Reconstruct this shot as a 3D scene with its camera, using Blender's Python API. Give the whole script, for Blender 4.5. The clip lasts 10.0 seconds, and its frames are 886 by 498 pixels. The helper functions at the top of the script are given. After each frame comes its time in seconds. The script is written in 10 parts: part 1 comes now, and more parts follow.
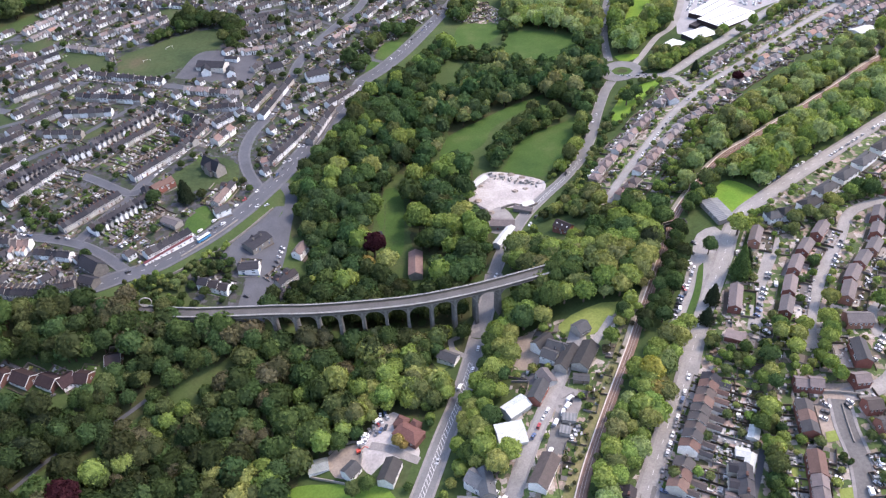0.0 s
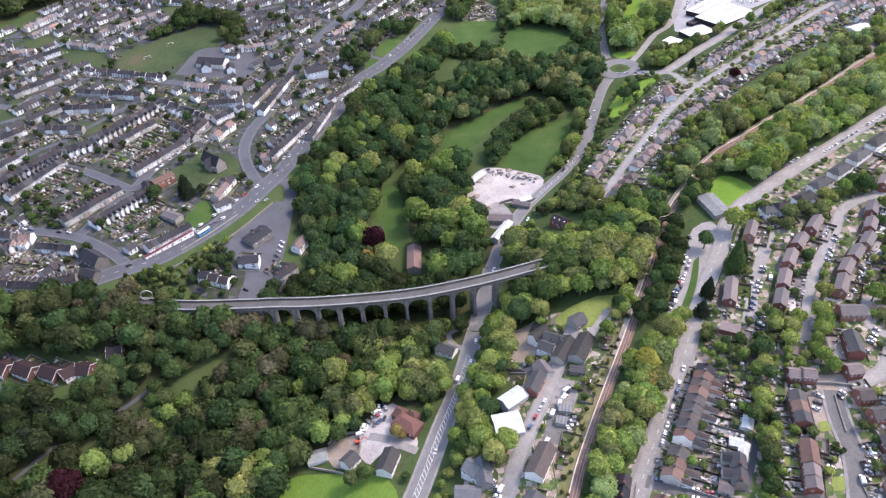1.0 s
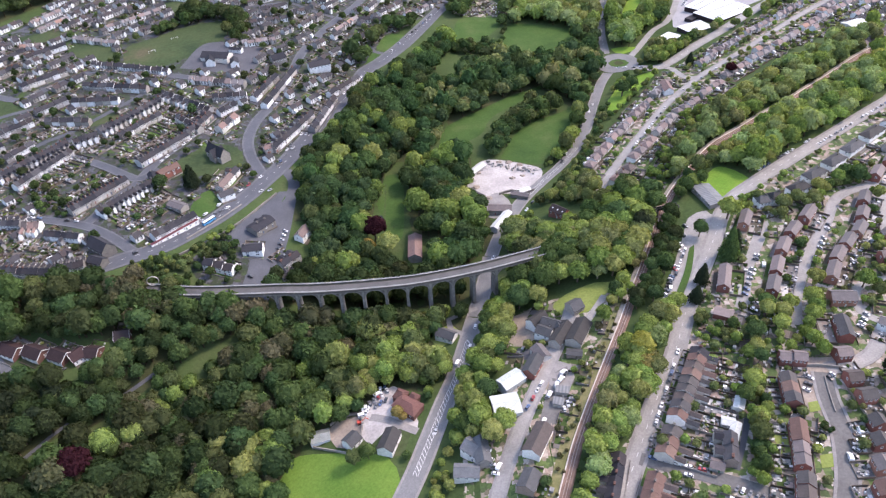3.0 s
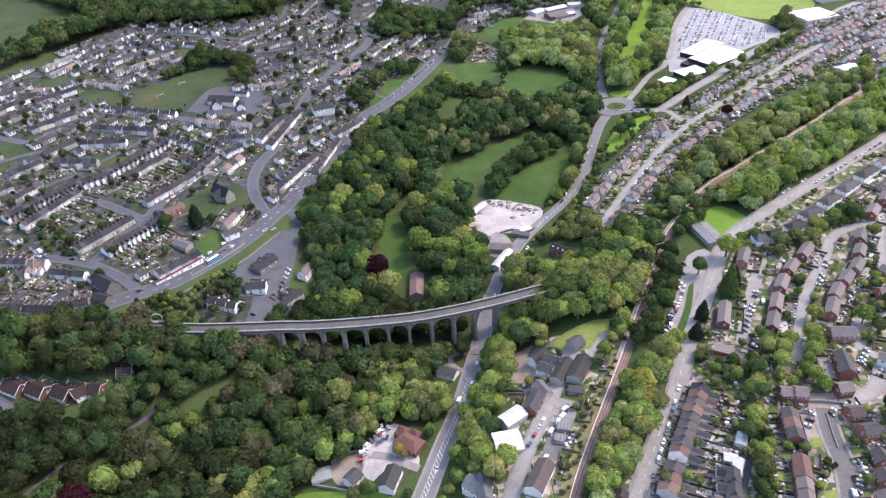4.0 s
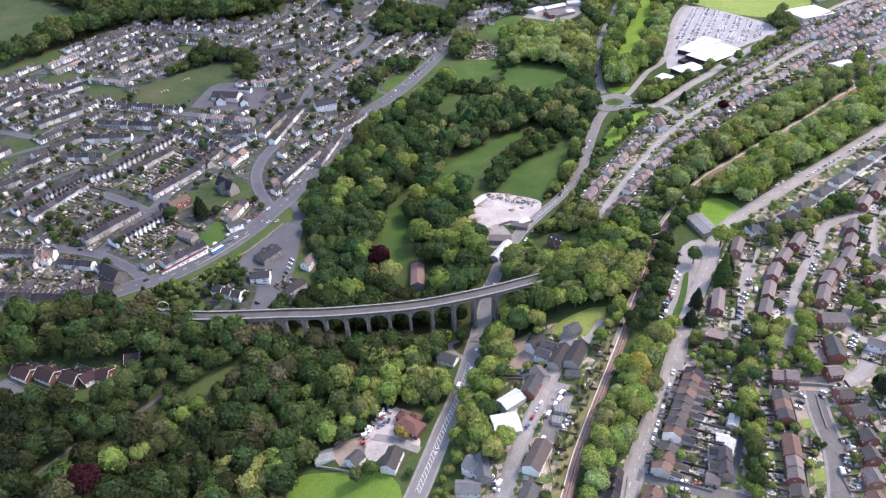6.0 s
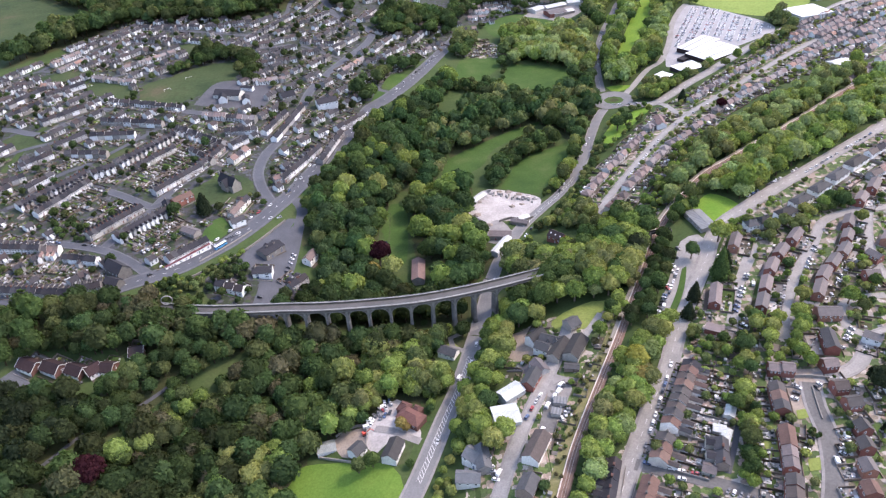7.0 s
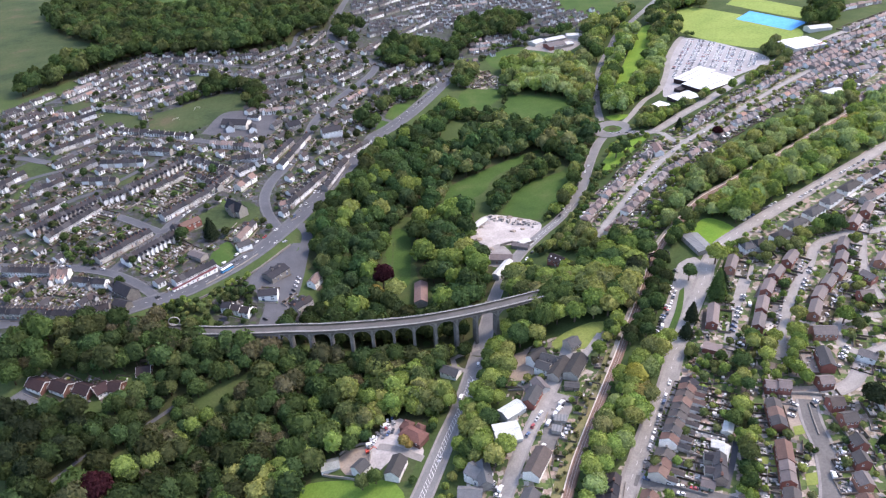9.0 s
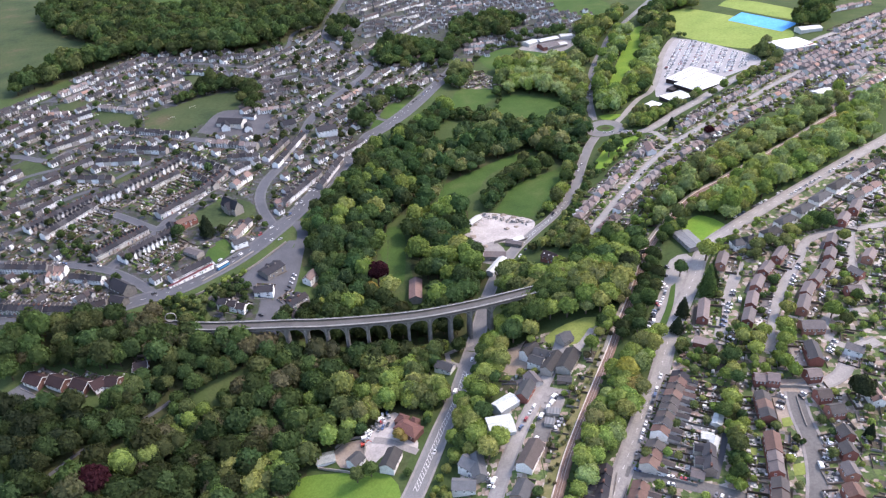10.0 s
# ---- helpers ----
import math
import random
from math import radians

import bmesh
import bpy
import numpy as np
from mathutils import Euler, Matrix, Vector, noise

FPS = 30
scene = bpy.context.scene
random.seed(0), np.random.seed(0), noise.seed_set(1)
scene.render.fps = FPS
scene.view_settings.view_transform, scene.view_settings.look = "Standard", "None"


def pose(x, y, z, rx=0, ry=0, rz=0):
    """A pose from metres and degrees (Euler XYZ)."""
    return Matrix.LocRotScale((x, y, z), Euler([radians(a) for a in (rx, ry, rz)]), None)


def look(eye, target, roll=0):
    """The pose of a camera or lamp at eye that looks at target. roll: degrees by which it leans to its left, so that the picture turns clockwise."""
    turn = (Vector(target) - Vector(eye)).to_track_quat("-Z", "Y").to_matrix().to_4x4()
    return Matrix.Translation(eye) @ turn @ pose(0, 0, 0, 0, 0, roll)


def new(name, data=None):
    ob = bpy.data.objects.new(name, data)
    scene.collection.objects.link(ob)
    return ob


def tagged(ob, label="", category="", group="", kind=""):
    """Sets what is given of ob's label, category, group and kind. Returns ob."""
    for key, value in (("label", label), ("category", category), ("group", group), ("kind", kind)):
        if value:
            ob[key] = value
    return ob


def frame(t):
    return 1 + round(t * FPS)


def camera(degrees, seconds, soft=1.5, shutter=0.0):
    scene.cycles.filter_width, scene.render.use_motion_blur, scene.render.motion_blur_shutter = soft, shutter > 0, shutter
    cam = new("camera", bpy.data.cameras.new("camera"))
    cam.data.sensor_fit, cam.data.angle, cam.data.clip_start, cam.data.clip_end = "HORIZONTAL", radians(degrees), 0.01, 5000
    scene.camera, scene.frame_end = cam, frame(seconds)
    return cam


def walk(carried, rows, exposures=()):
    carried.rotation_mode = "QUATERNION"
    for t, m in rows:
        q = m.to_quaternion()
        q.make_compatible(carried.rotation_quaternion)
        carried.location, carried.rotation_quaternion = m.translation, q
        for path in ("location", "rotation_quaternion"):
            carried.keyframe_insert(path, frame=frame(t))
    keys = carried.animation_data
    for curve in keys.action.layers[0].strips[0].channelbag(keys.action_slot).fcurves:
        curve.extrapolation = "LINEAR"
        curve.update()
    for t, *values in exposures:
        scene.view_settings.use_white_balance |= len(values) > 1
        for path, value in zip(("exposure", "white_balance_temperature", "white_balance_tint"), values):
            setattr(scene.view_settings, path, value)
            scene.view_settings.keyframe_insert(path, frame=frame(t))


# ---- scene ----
cam = camera(63.9, 10.0, soft=1.3)
METRES, EYE = 64.6, 305.9
# seconds, then the eye (in lengths of the whole flight) and yaw, pitch, roll
ROWS = [
    (0.00, 0.0000, 0.0000, 0.0000, -2.17, -38.78, 2.73),
    (0.50, 0.0024, -0.0444, -0.0010, -2.19, -38.80, 2.69),
    (1.00, 0.0045, -0.0914, -0.0020, -2.18, -38.82, 2.62),
    (1.50, 0.0059, -0.1404, -0.0029, -2.17, -38.85, 2.59),
    (2.00, 0.0070, -0.1899, -0.0040, -2.13, -38.86, 2.57),
    (2.60, 0.0065, -0.2502, -0.0056, -2.07, -38.87, 2.58),
    (3.10, 0.0062, -0.3004, -0.0070, -2.03, -38.78, 2.59),
    (3.30, 0.0060, -0.3205, -0.0075, -2.01, -38.30, 2.60),
    (3.40, 0.0058, -0.3307, -0.0077, -2.00, -37.53, 2.62),
    (3.50, 0.0056, -0.3410, -0.0080, -1.98, -36.77, 2.65),
    (3.60, 0.0054, -0.3513, -0.0083, -1.97, -36.05, 2.66),
    (3.70, 0.0052, -0.3616, -0.0086, -1.97, -35.62, 2.67),
    (3.80, 0.0049, -0.3719, -0.0089, -1.96, -35.34, 2.68),
    (4.00, 0.0045, -0.3925, -0.0095, -1.94, -35.29, 2.69),
    (4.50, 0.0035, -0.4436, -0.0110, -1.95, -35.25, 2.69),
    (5.00, 0.0030, -0.4961, -0.0130, -1.93, -35.21, 2.69),
    (5.50, 0.0010, -0.5468, -0.0148, -1.91, -35.21, 2.67),
    (6.20, -0.0003, -0.6195, -0.0172, -1.88, -35.18, 2.70),
    (7.00, -0.0018, -0.7025, -0.0200, -1.85, -35.14, 2.73),
    (7.50, -0.0026, -0.7529, -0.0205, -1.82, -35.10, 2.77),
    (7.70, -0.0028, -0.7729, -0.0207, -1.80, -35.05, 2.79),
    (7.80, -0.0028, -0.7830, -0.0208, -1.79, -34.95, 2.80),
    (7.90, -0.0029, -0.7930, -0.0209, -1.78, -34.50, 2.81),
    (8.00, -0.0030, -0.8030, -0.0210, -1.77, -34.06, 2.82),
    (8.10, -0.0031, -0.8131, -0.0211, -1.76, -33.50, 2.83),
    (8.20, -0.0031, -0.8232, -0.0211, -1.75, -33.02, 2.84),
    (8.30, -0.0032, -0.8333, -0.0212, -1.74, -32.76, 2.85),
    (8.40, -0.0032, -0.8434, -0.0212, -1.73, -32.62, 2.86),
    (8.50, -0.0033, -0.8535, -0.0213, -1.72, -32.55, 2.87),
    (9.00, -0.0037, -0.9042, -0.0217, -1.70, -32.51, 2.88),
    (9.50, -0.0040, -0.9566, -0.0222, -1.76, -32.50, 2.83),
    (9.70, -0.0042, -0.9768, -0.0222, -1.89, -32.46, 2.76),
    (9.85, -0.0043, -0.9919, -0.0222, -1.99, -32.44, 2.71),
    (10.00, -0.0045, -1.0070, -0.0222, -2.08, -32.41, 2.66),
]
walk(cam, [(t, pose(METRES * x, METRES * y, EYE + METRES * z, 90 + pitch, roll, yaw)) for t, x, y, z, yaw, pitch, roll in ROWS],
     [(0.0, 1.71, 6580, 20), (10.0, 1.68, 6580, 20)])

# ---- light: bright broken cloud with a hazy sun to the right and ahead ----
SUN_TO = Vector((0.75, 0.25, 1.0)).normalized()
world = bpy.data.worlds.new("sky")
scene.world = world
world.use_nodes = True
wn = world.node_tree
sky = wn.nodes.new("ShaderNodeTexSky")
sky.sky_type, sky.sun_disc = "NISHITA", False
sky.sun_elevation = math.asin(SUN_TO.z)
sky.sun_rotation = math.atan2(SUN_TO.x, SUN_TO.y)
sky.dust_density, sky.air_density = 2.0, 1.2
wn.nodes["Background"].inputs["Strength"].default_value = 0.15
wn.links.new(sky.outputs["Color"], wn.nodes["Background"].inputs["Color"])
sun_data = bpy.data.lights.new("sun", "SUN")
sun_data.energy, sun_data.angle, sun_data.color = 1.1, radians(10.0), (1.0, 0.88, 0.74)
sun = new("sun", sun_data)
sun.matrix_world = look((300, 200, 400), Vector((300, 200, 400)) - SUN_TO)
# ---- materials ----
def material(name, rough=0.85, metal=0.0, spec=0.3):
    m = bpy.data.materials.new(name)
    m.use_nodes = True
    b = m.node_tree.nodes["Principled BSDF"]
    b.inputs["Roughness"].default_value = rough
    b.inputs["Metallic"].default_value = metal
    b.inputs["Specular IOR Level"].default_value = spec
    return m, m.node_tree, b


def node(nt, kind, **values):
    n = nt.nodes.new(kind)
    for k, v in values.items():
        n.inputs[k].default_value = v
    return n


def noise_of(nt, scale, detail=4, coords="Object", rough=0.6):
    tc = nt.nodes.new("ShaderNodeTexCoord")
    n = node(nt, "ShaderNodeTexNoise", Scale=scale, Detail=detail, Roughness=rough)
    nt.links.new(tc.outputs[coords], n.inputs["Vector"])
    return n.outputs["Fac"]


def ramp(nt, fac, stops, constant=False):
    r = nt.nodes.new("ShaderNodeValToRGB")
    r.color_ramp.interpolation = "CONSTANT" if constant else "LINEAR"
    e = r.color_ramp.elements
    while len(e) < len(stops):
        e.new(0.5)
    for el, (p, c) in zip(e, stops):
        el.position, el.color = p, (*c, 1)
    nt.links.new(fac, r.inputs["Fac"])
    return r.outputs["Color"]


def mixed(nt, a, b, fac, mode="MIX"):
    m = nt.nodes.new("ShaderNodeMix")
    m.data_type, m.blend_type = "RGBA", mode
    for sock, v in ((m.inputs[6], a), (m.inputs[7], b), (m.inputs[0], fac)):
        if hasattr(v, "is_linked"):
            nt.links.new(v, sock)
        else:
            sock.default_value = (*v, 1) if isinstance(v, tuple) else v
    return m.outputs[2]


def bump(nt, b, fac, strength, dist):
    bp = node(nt, "ShaderNodeBump", Strength=strength, Distance=dist)
    nt.links.new(fac, bp.inputs["Height"])
    nt.links.new(bp.outputs["Normal"], b.inputs["Normal"])


def rand_of(nt, island=False):
    if island:
        return nt.nodes.new("ShaderNodeNewGeometry").outputs["Random Per Island"]
    return nt.nodes.new("ShaderNodeObjectInfo").outputs["Random"]


def worn(name, stops, big=0.08, fine=1.5, rough=0.85, spec=0.3, relief=0.3, dist=0.05, per=None, coords="Object"):
    """A surface that varies at two scales; per: '' none, 'object' or 'island' pick the base tint along the stops."""
    m, nt, b = material(name, rough, 0, spec)
    f1, f2 = noise_of(nt, big, 5, coords), noise_of(nt, fine, 3, coords)
    if per:
        base = ramp(nt, rand_of(nt, per == "island"), stops, True)
        grime = ramp(nt, f1, [(0.3, (0.78, 0.78, 0.77)), (0.7, (1.08, 1.07, 1.05))])
        col = mixed(nt, base, grime, 1.0, "MULTIPLY")
    else:
        col = ramp(nt, f1, stops)
    speck = ramp(nt, f2, [(0.3, (0.8, 0.8, 0.8)), (0.72, (1.15, 1.15, 1.15))])
    col = mixed(nt, col, speck, 1.0, "MULTIPLY")
    nt.links.new(col, b.inputs["Base Color"])
    if relief:
        bump(nt, b, f2, relief, dist)
    return m


M = {}
M["meadow"] = worn("meadow", [(0.3, (0.036, 0.058, 0.022)), (0.5, (0.05, 0.076, 0.027)), (0.72, (0.074, 0.09, 0.038))], 0.03, 0.6, spec=0.06, relief=0.5, dist=0.2)
M["litter"] = worn("woodland_floor", [(0.3, (0.035, 0.042, 0.02)), (0.55, (0.05, 0.058, 0.026)), (0.75, (0.07, 0.064, 0.038))], 0.08, 0.9, spec=0.06, relief=0.6, dist=0.2)
M["lawn"] = worn("lawn", [(0.28, (0.034, 0.068, 0.019)), (0.5, (0.047, 0.088, 0.023)), (0.74, (0.072, 0.102, 0.033))], 0.035, 0.7, spec=0.06, relief=0.4, dist=0.12)
M["bright_grass"] = worn("bright_grass", [(0.3, (0.105, 0.2, 0.028)), (0.7, (0.165, 0.25, 0.04))], 0.04, 0.8, spec=0.06, relief=0.4, dist=0.12)
M["field_grass"] = worn("field_grass", [(0.3, (0.078, 0.15, 0.026)), (0.7, (0.12, 0.19, 0.036))], 0.04, 0.8, spec=0.06, relief=0.4, dist=0.12)
M["sport_grass"] = worn("sport_grass", [(0.3, (0.16, 0.225, 0.055)), (0.7, (0.22, 0.28, 0.075))], 0.02, 0.3, spec=0.06, relief=0.2)
M["dull_grass"] = worn("dull_grass", [(0.32, (0.03, 0.048, 0.023)), (0.45, (0.044, 0.064, 0.028)), (0.58, (0.055, 0.071, 0.032)), (0.7, (0.084, 0.076, 0.046))], 0.018, 0.35, spec=0.06, relief=0.4, dist=0.3)
# road tone made darker and bluer for the cloud shade over the town
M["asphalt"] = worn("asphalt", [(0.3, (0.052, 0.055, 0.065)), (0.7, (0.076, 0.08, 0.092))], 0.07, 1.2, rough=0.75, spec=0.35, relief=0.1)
# lighter copy of the asphalt, with the valley road's sunlight in its colour
M["main_road"] = worn("main_road", [(0.3, (0.125, 0.124, 0.126)), (0.7, (0.18, 0.178, 0.178))], 0.07, 1.2, rough=0.75, spec=0.3, relief=0.1)
M["street"] = worn("street", [(0.3, (0.2, 0.19, 0.18)), (0.7, (0.285, 0.27, 0.255))], 0.09, 1.1, rough=0.75, spec=0.3, relief=0.1)
M["paving"] = worn("paving", [(0.3, (0.17, 0.16, 0.155)), (0.7, (0.25, 0.235, 0.225))], 0.2, 1.5, relief=0.1)
# footway colour darkened and blued like the town roads, for cloud shade
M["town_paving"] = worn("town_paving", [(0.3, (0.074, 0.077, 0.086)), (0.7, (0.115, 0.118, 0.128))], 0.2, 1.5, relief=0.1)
M["pale_yard"] = worn("pale_yard", [(0.3, (0.26, 0.24, 0.23)), (0.5, (0.34, 0.315, 0.3)), (0.7, (0.42, 0.395, 0.378))], 0.06, 0.7, relief=0.2)
M["car_park"] = worn("car_park", [(0.3, (0.25, 0.24, 0.245)), (0.7, (0.34, 0.33, 0.33))], 0.05, 0.7, relief=0.1)
M["tarmac"] = worn("tarmac_yard", [(0.3, (0.056, 0.057, 0.066)), (0.7, (0.08, 0.081, 0.09))], 0.06, 0.7, relief=0.1)
M["playground"] = worn("playground", [(0.3, (0.1, 0.096, 0.093)), (0.7, (0.142, 0.136, 0.131))], 0.06, 0.7, relief=0.1)
M["ballast"] = worn("ballast", [(0.3, (0.14, 0.086, 0.066)), (0.7, (0.225, 0.148, 0.115))], 0.2, 2.0, relief=0.6)
M["earth"] = worn("earth", [(0.3, (0.2, 0.162, 0.132)), (0.7, (0.31, 0.26, 0.215))], 0.1, 1.0, relief=0.4)
M["trough"] = worn("trough_concrete", [(0.3, (0.44, 0.39, 0.34)), (0.7, (0.6, 0.55, 0.49))], 0.5, 2.0, relief=0.2)
M["cess"] = worn("cess_stone", [(0.3, (0.17, 0.155, 0.125)), (0.5, (0.225, 0.203, 0.165)), (0.75, (0.3, 0.275, 0.23))], 0.15, 1.2, relief=0.4)
M["sleeper"] = worn("sleeper_timber", [(0.3, (0.11, 0.075, 0.06)), (0.7, (0.19, 0.135, 0.11))], 0.5, 2.0, relief=0.3)
M["blue_turf"] = worn("blue_turf", [(0.3, (0.06, 0.3, 0.62)), (0.7, (0.09, 0.36, 0.7))], 0.05, 0.4, relief=0.0)
M["paint"] = worn("road_paint", [(0.3, (0.5, 0.5, 0.48)), (0.7, (0.72, 0.72, 0.7))], 0.8, 3.0, relief=0.0)
M["stone"] = worn("viaduct_stone", [(0.3, (0.06, 0.056, 0.053)), (0.55, (0.092, 0.086, 0.08)), (0.75, (0.15, 0.142, 0.132))], 0.25, 1.6, relief=0.6, dist=0.1)
M["ring_stone"] = worn("ring_stone", [(0.3, (0.1, 0.095, 0.09)), (0.7, (0.17, 0.16, 0.15))], 0.3, 2.0, relief=0.4)
M["dry_grass"] = worn("dry_grass", [(0.3, (0.12, 0.125, 0.05)), (0.55, (0.18, 0.17, 0.085)), (0.78, (0.25, 0.2, 0.125))], 0.12, 0.9, spec=0.06, relief=0.4, dist=0.12)
M["coping"] = worn("coping_stone", [(0.3, (0.22, 0.212, 0.2)), (0.7, (0.36, 0.345, 0.32))], 0.3, 2.0, relief=0.3)
M["deck"] = worn("deck_surface", [(0.3, (0.066, 0.063, 0.062)), (0.7, (0.1, 0.096, 0.094))], 0.1, 1.0, relief=0.1)
# near-black tone for shade painted along the deck edges
M["deck_edge_shade"] = worn("deck_edge_shade", [(0.3, (0.026, 0.028, 0.022)), (0.7, (0.05, 0.05, 0.042))], 0.1, 1.0, relief=0.1)
M["slate"] = worn("slate", [(0, (0.025, 0.026, 0.033)), (0.25, (0.034, 0.034, 0.041)), (0.5, (0.042, 0.041, 0.048)), (0.75, (0.042, 0.037, 0.04)), (0.88, (0.066, 0.065, 0.072))], 0.35, 2.2, 0.85, 0.15, 0.4, 0.06, "object")
M["brown_tile"] = worn("brown_tile", [(0, (0.15, 0.112, 0.104)), (0.2, (0.1, 0.083, 0.08)), (0.4, (0.185, 0.125, 0.114)), (0.6, (0.15, 0.137, 0.136)), (0.8, (0.2, 0.135, 0.12))], 0.35, 2.2, 0.75, 0.2, 0.5, 0.06, "object")
M["dark_tile"] = worn("dark_tile", [(0, (0.038, 0.026, 0.028)), (0.4, (0.046, 0.029, 0.031)), (0.7, (0.04, 0.032, 0.034))], 0.35, 2.2, 0.85, 0.15, 0.5, 0.06, "object")
M["terrace_tile"] = worn("terrace_tile", [(0, (0.072, 0.066, 0.066)), (0.3, (0.125, 0.076, 0.064)), (0.55, (0.085, 0.07, 0.066)), (0.75, (0.15, 0.098, 0.082)), (0.88, (0.06, 0.058, 0.062))], 0.35, 2.2, 0.8, 0.25, 0.5, 0.06, "object")
M["grey_tile"] = worn("grey_tile", [(0, (0.135, 0.113, 0.113)), (0.4, (0.165, 0.134, 0.132)), (0.7, (0.118, 0.104, 0.106))], 0.35, 2.2, 0.7, 0.3, 0.5, 0.06, "object")
M["render"] = worn("white_render", [(0, (0.72, 0.725, 0.73)), (0.35, (0.62, 0.62, 0.615)), (0.5, (0.78, 0.78, 0.785)), (0.78, (0.5, 0.485, 0.46)), (0.9, (0.36, 0.34, 0.325))], 0.3, 2.0, 0.85, 0.25, 0.15, 0.03, "object")
# whites cooled in colour for the cloud shade over the town
M["town_render"] = worn("town_render", [(0, (0.64, 0.655, 0.68)), (0.34, (0.4, 0.405, 0.42)), (0.46, (0.72, 0.735, 0.76)), (0.72, (0.3, 0.3, 0.305)), (0.88, (0.23, 0.22, 0.22))], 0.3, 2.0, 0.85, 0.2, 0.15, 0.03, "object")
M["dull_render"] = worn("pebbledash", [(0, (0.36, 0.345, 0.32)), (0.3, (0.46, 0.445, 0.42)), (0.5, (0.28, 0.26, 0.245)), (0.7, (0.54, 0.525, 0.5)), (0.85, (0.26, 0.2, 0.175))], 0.3, 2.0, 0.9, 0.2, 0.3, 0.03, "object")
M["red_tile"] = worn("red_tile", [(0, (0.115, 0.06, 0.052)), (0.5, (0.14, 0.07, 0.06))], 0.35, 2.2, 0.8, 0.2, 0.5, 0.06, "object")
# piers are coloured lighter than the other stone for sun on their faces
M["pier_stone_lit"] = worn("pier_stone_lit", [(0.3, (0.1, 0.096, 0.092)), (0.55, (0.15, 0.145, 0.138)), (0.75, (0.22, 0.212, 0.2))], 0.25, 1.6, relief=0.6, dist=0.1)
M["white_wall"] = worn("white_wall", [(0.3, (0.72, 0.72, 0.7)), (0.7, (0.83, 0.83, 0.82))], 0.3, 2.0, 0.85, 0.25, 0.1, 0.03)
# yellow-green lawn, with the sun it lies in raised into its colour
M["sunny_grass"] = worn("sunny_grass", [(0.28, (0.15, 0.19, 0.05)), (0.6, (0.2, 0.235, 0.07)), (0.8, (0.25, 0.24, 0.1))], 0.06, 0.8, spec=0.06, relief=0.4, dist=0.12)
M["brick"] = worn("red_brick", [(0, (0.25, 0.1, 0.08)), (0.3, (0.28, 0.12, 0.095)), (0.6, (0.21, 0.088, 0.072)), (0.85, (0.31, 0.155, 0.115))], 0.4, 2.5, 0.9, 0.15, 0.4, 0.03, "object")
M["old_brick"] = worn("old_brick", [(0.3, (0.1, 0.052, 0.044)), (0.7, (0.15, 0.08, 0.066))], 0.4, 2.5, 0.9, 0.15, 0.4, 0.03)
M["pale_slate"] = worn("pale_slate", [(0, (0.063, 0.064, 0.068)), (0.35, (0.049, 0.047, 0.047)), (0.6, (0.078, 0.079, 0.084)), (0.85, (0.043, 0.041, 0.041))], 0.35, 2.2, 0.8, 0.2, 0.4, 0.06, "object")
M["blue_slate"] = worn("blue_slate", [(0, (0.1, 0.105, 0.116)), (0.5, (0.13, 0.135, 0.146))], 0.35, 2.2, 0.75, 0.25, 0.4, 0.06, "object")
M["stonewall"] = worn("grey_stone_wall", [(0, (0.2, 0.185, 0.17)), (0.5, (0.26, 0.24, 0.22))], 0.4, 2.5, 0.9, 0.2, 0.5, 0.05, "object")
M["dark_stone"] = worn("dark_stone_wall", [(0.3, (0.1, 0.094, 0.09)), (0.7, (0.16, 0.15, 0.14))], 0.4, 2.5, 0.9, 0.15, 0.5, 0.05)
M["white_roof"] = worn("white_roof_sheet", [(0.3, (0.56, 0.57, 0.58)), (0.7, (0.7, 0.7, 0.7))], 0.05, 0.5, 0.5, 0.4, 0.05)
M["pale_sheet"] = worn("pale_roof_sheet", [(0.3, (0.36, 0.38, 0.37)), (0.7, (0.48, 0.49, 0.48))], 0.1, 0.8, 0.5, 0.4, 0.05)
M["pot"] = worn("clay_pot", [(0.3, (0.09, 0.06, 0.05)), (0.7, (0.14, 0.095, 0.075))], 1, 5)
M["patio"] = worn("patio", [(0, (0.3, 0.285, 0.27)), (0.3, (0.42, 0.405, 0.39)), (0.55, (0.24, 0.2, 0.18)), (0.75, (0.5, 0.485, 0.47)), (0.9, (0.36, 0.27, 0.235))], 0.5, 3, 0.85, 0.2, 0.2, 0.02, "island")
M["timber"] = worn("fence_timber", [(0, (0.12, 0.095, 0.075)), (0.3, (0.18, 0.15, 0.125)), (0.55, (0.1, 0.082, 0.068)), (0.8, (0.26, 0.24, 0.225))], 0.5, 3, 0.9, 0.2, 0.3, 0.03, "island")
M["plots"] = worn("garden_plots", [(0, (0.05, 0.08, 0.025)), (0.2, (0.085, 0.078, 0.06)), (0.34, (0.15, 0.14, 0.138)), (0.46, (0.06, 0.062, 0.034)), (0.58, (0.26, 0.24, 0.228)), (0.65, (0.08, 0.128, 0.036)), (0.8, (0.095, 0.082, 0.07)), (0.92, (0.16, 0.14, 0.128))], 0.25, 1.4, 0.9, 0.1, 0.5, 0.1, "island")
M["clutter"] = worn("garden_clutter", [(0, (0.46, 0.46, 0.45)), (0.16, (0.24, 0.24, 0.24)), (0.36, (0.14, 0.1, 0.075)), (0.56, (0.34, 0.32, 0.305)), (0.7, (0.1, 0.115, 0.11)), (0.88, (0.56, 0.56, 0.56))], 0.5, 3, 0.8, 0.3, 0.1, 0.02, "island")
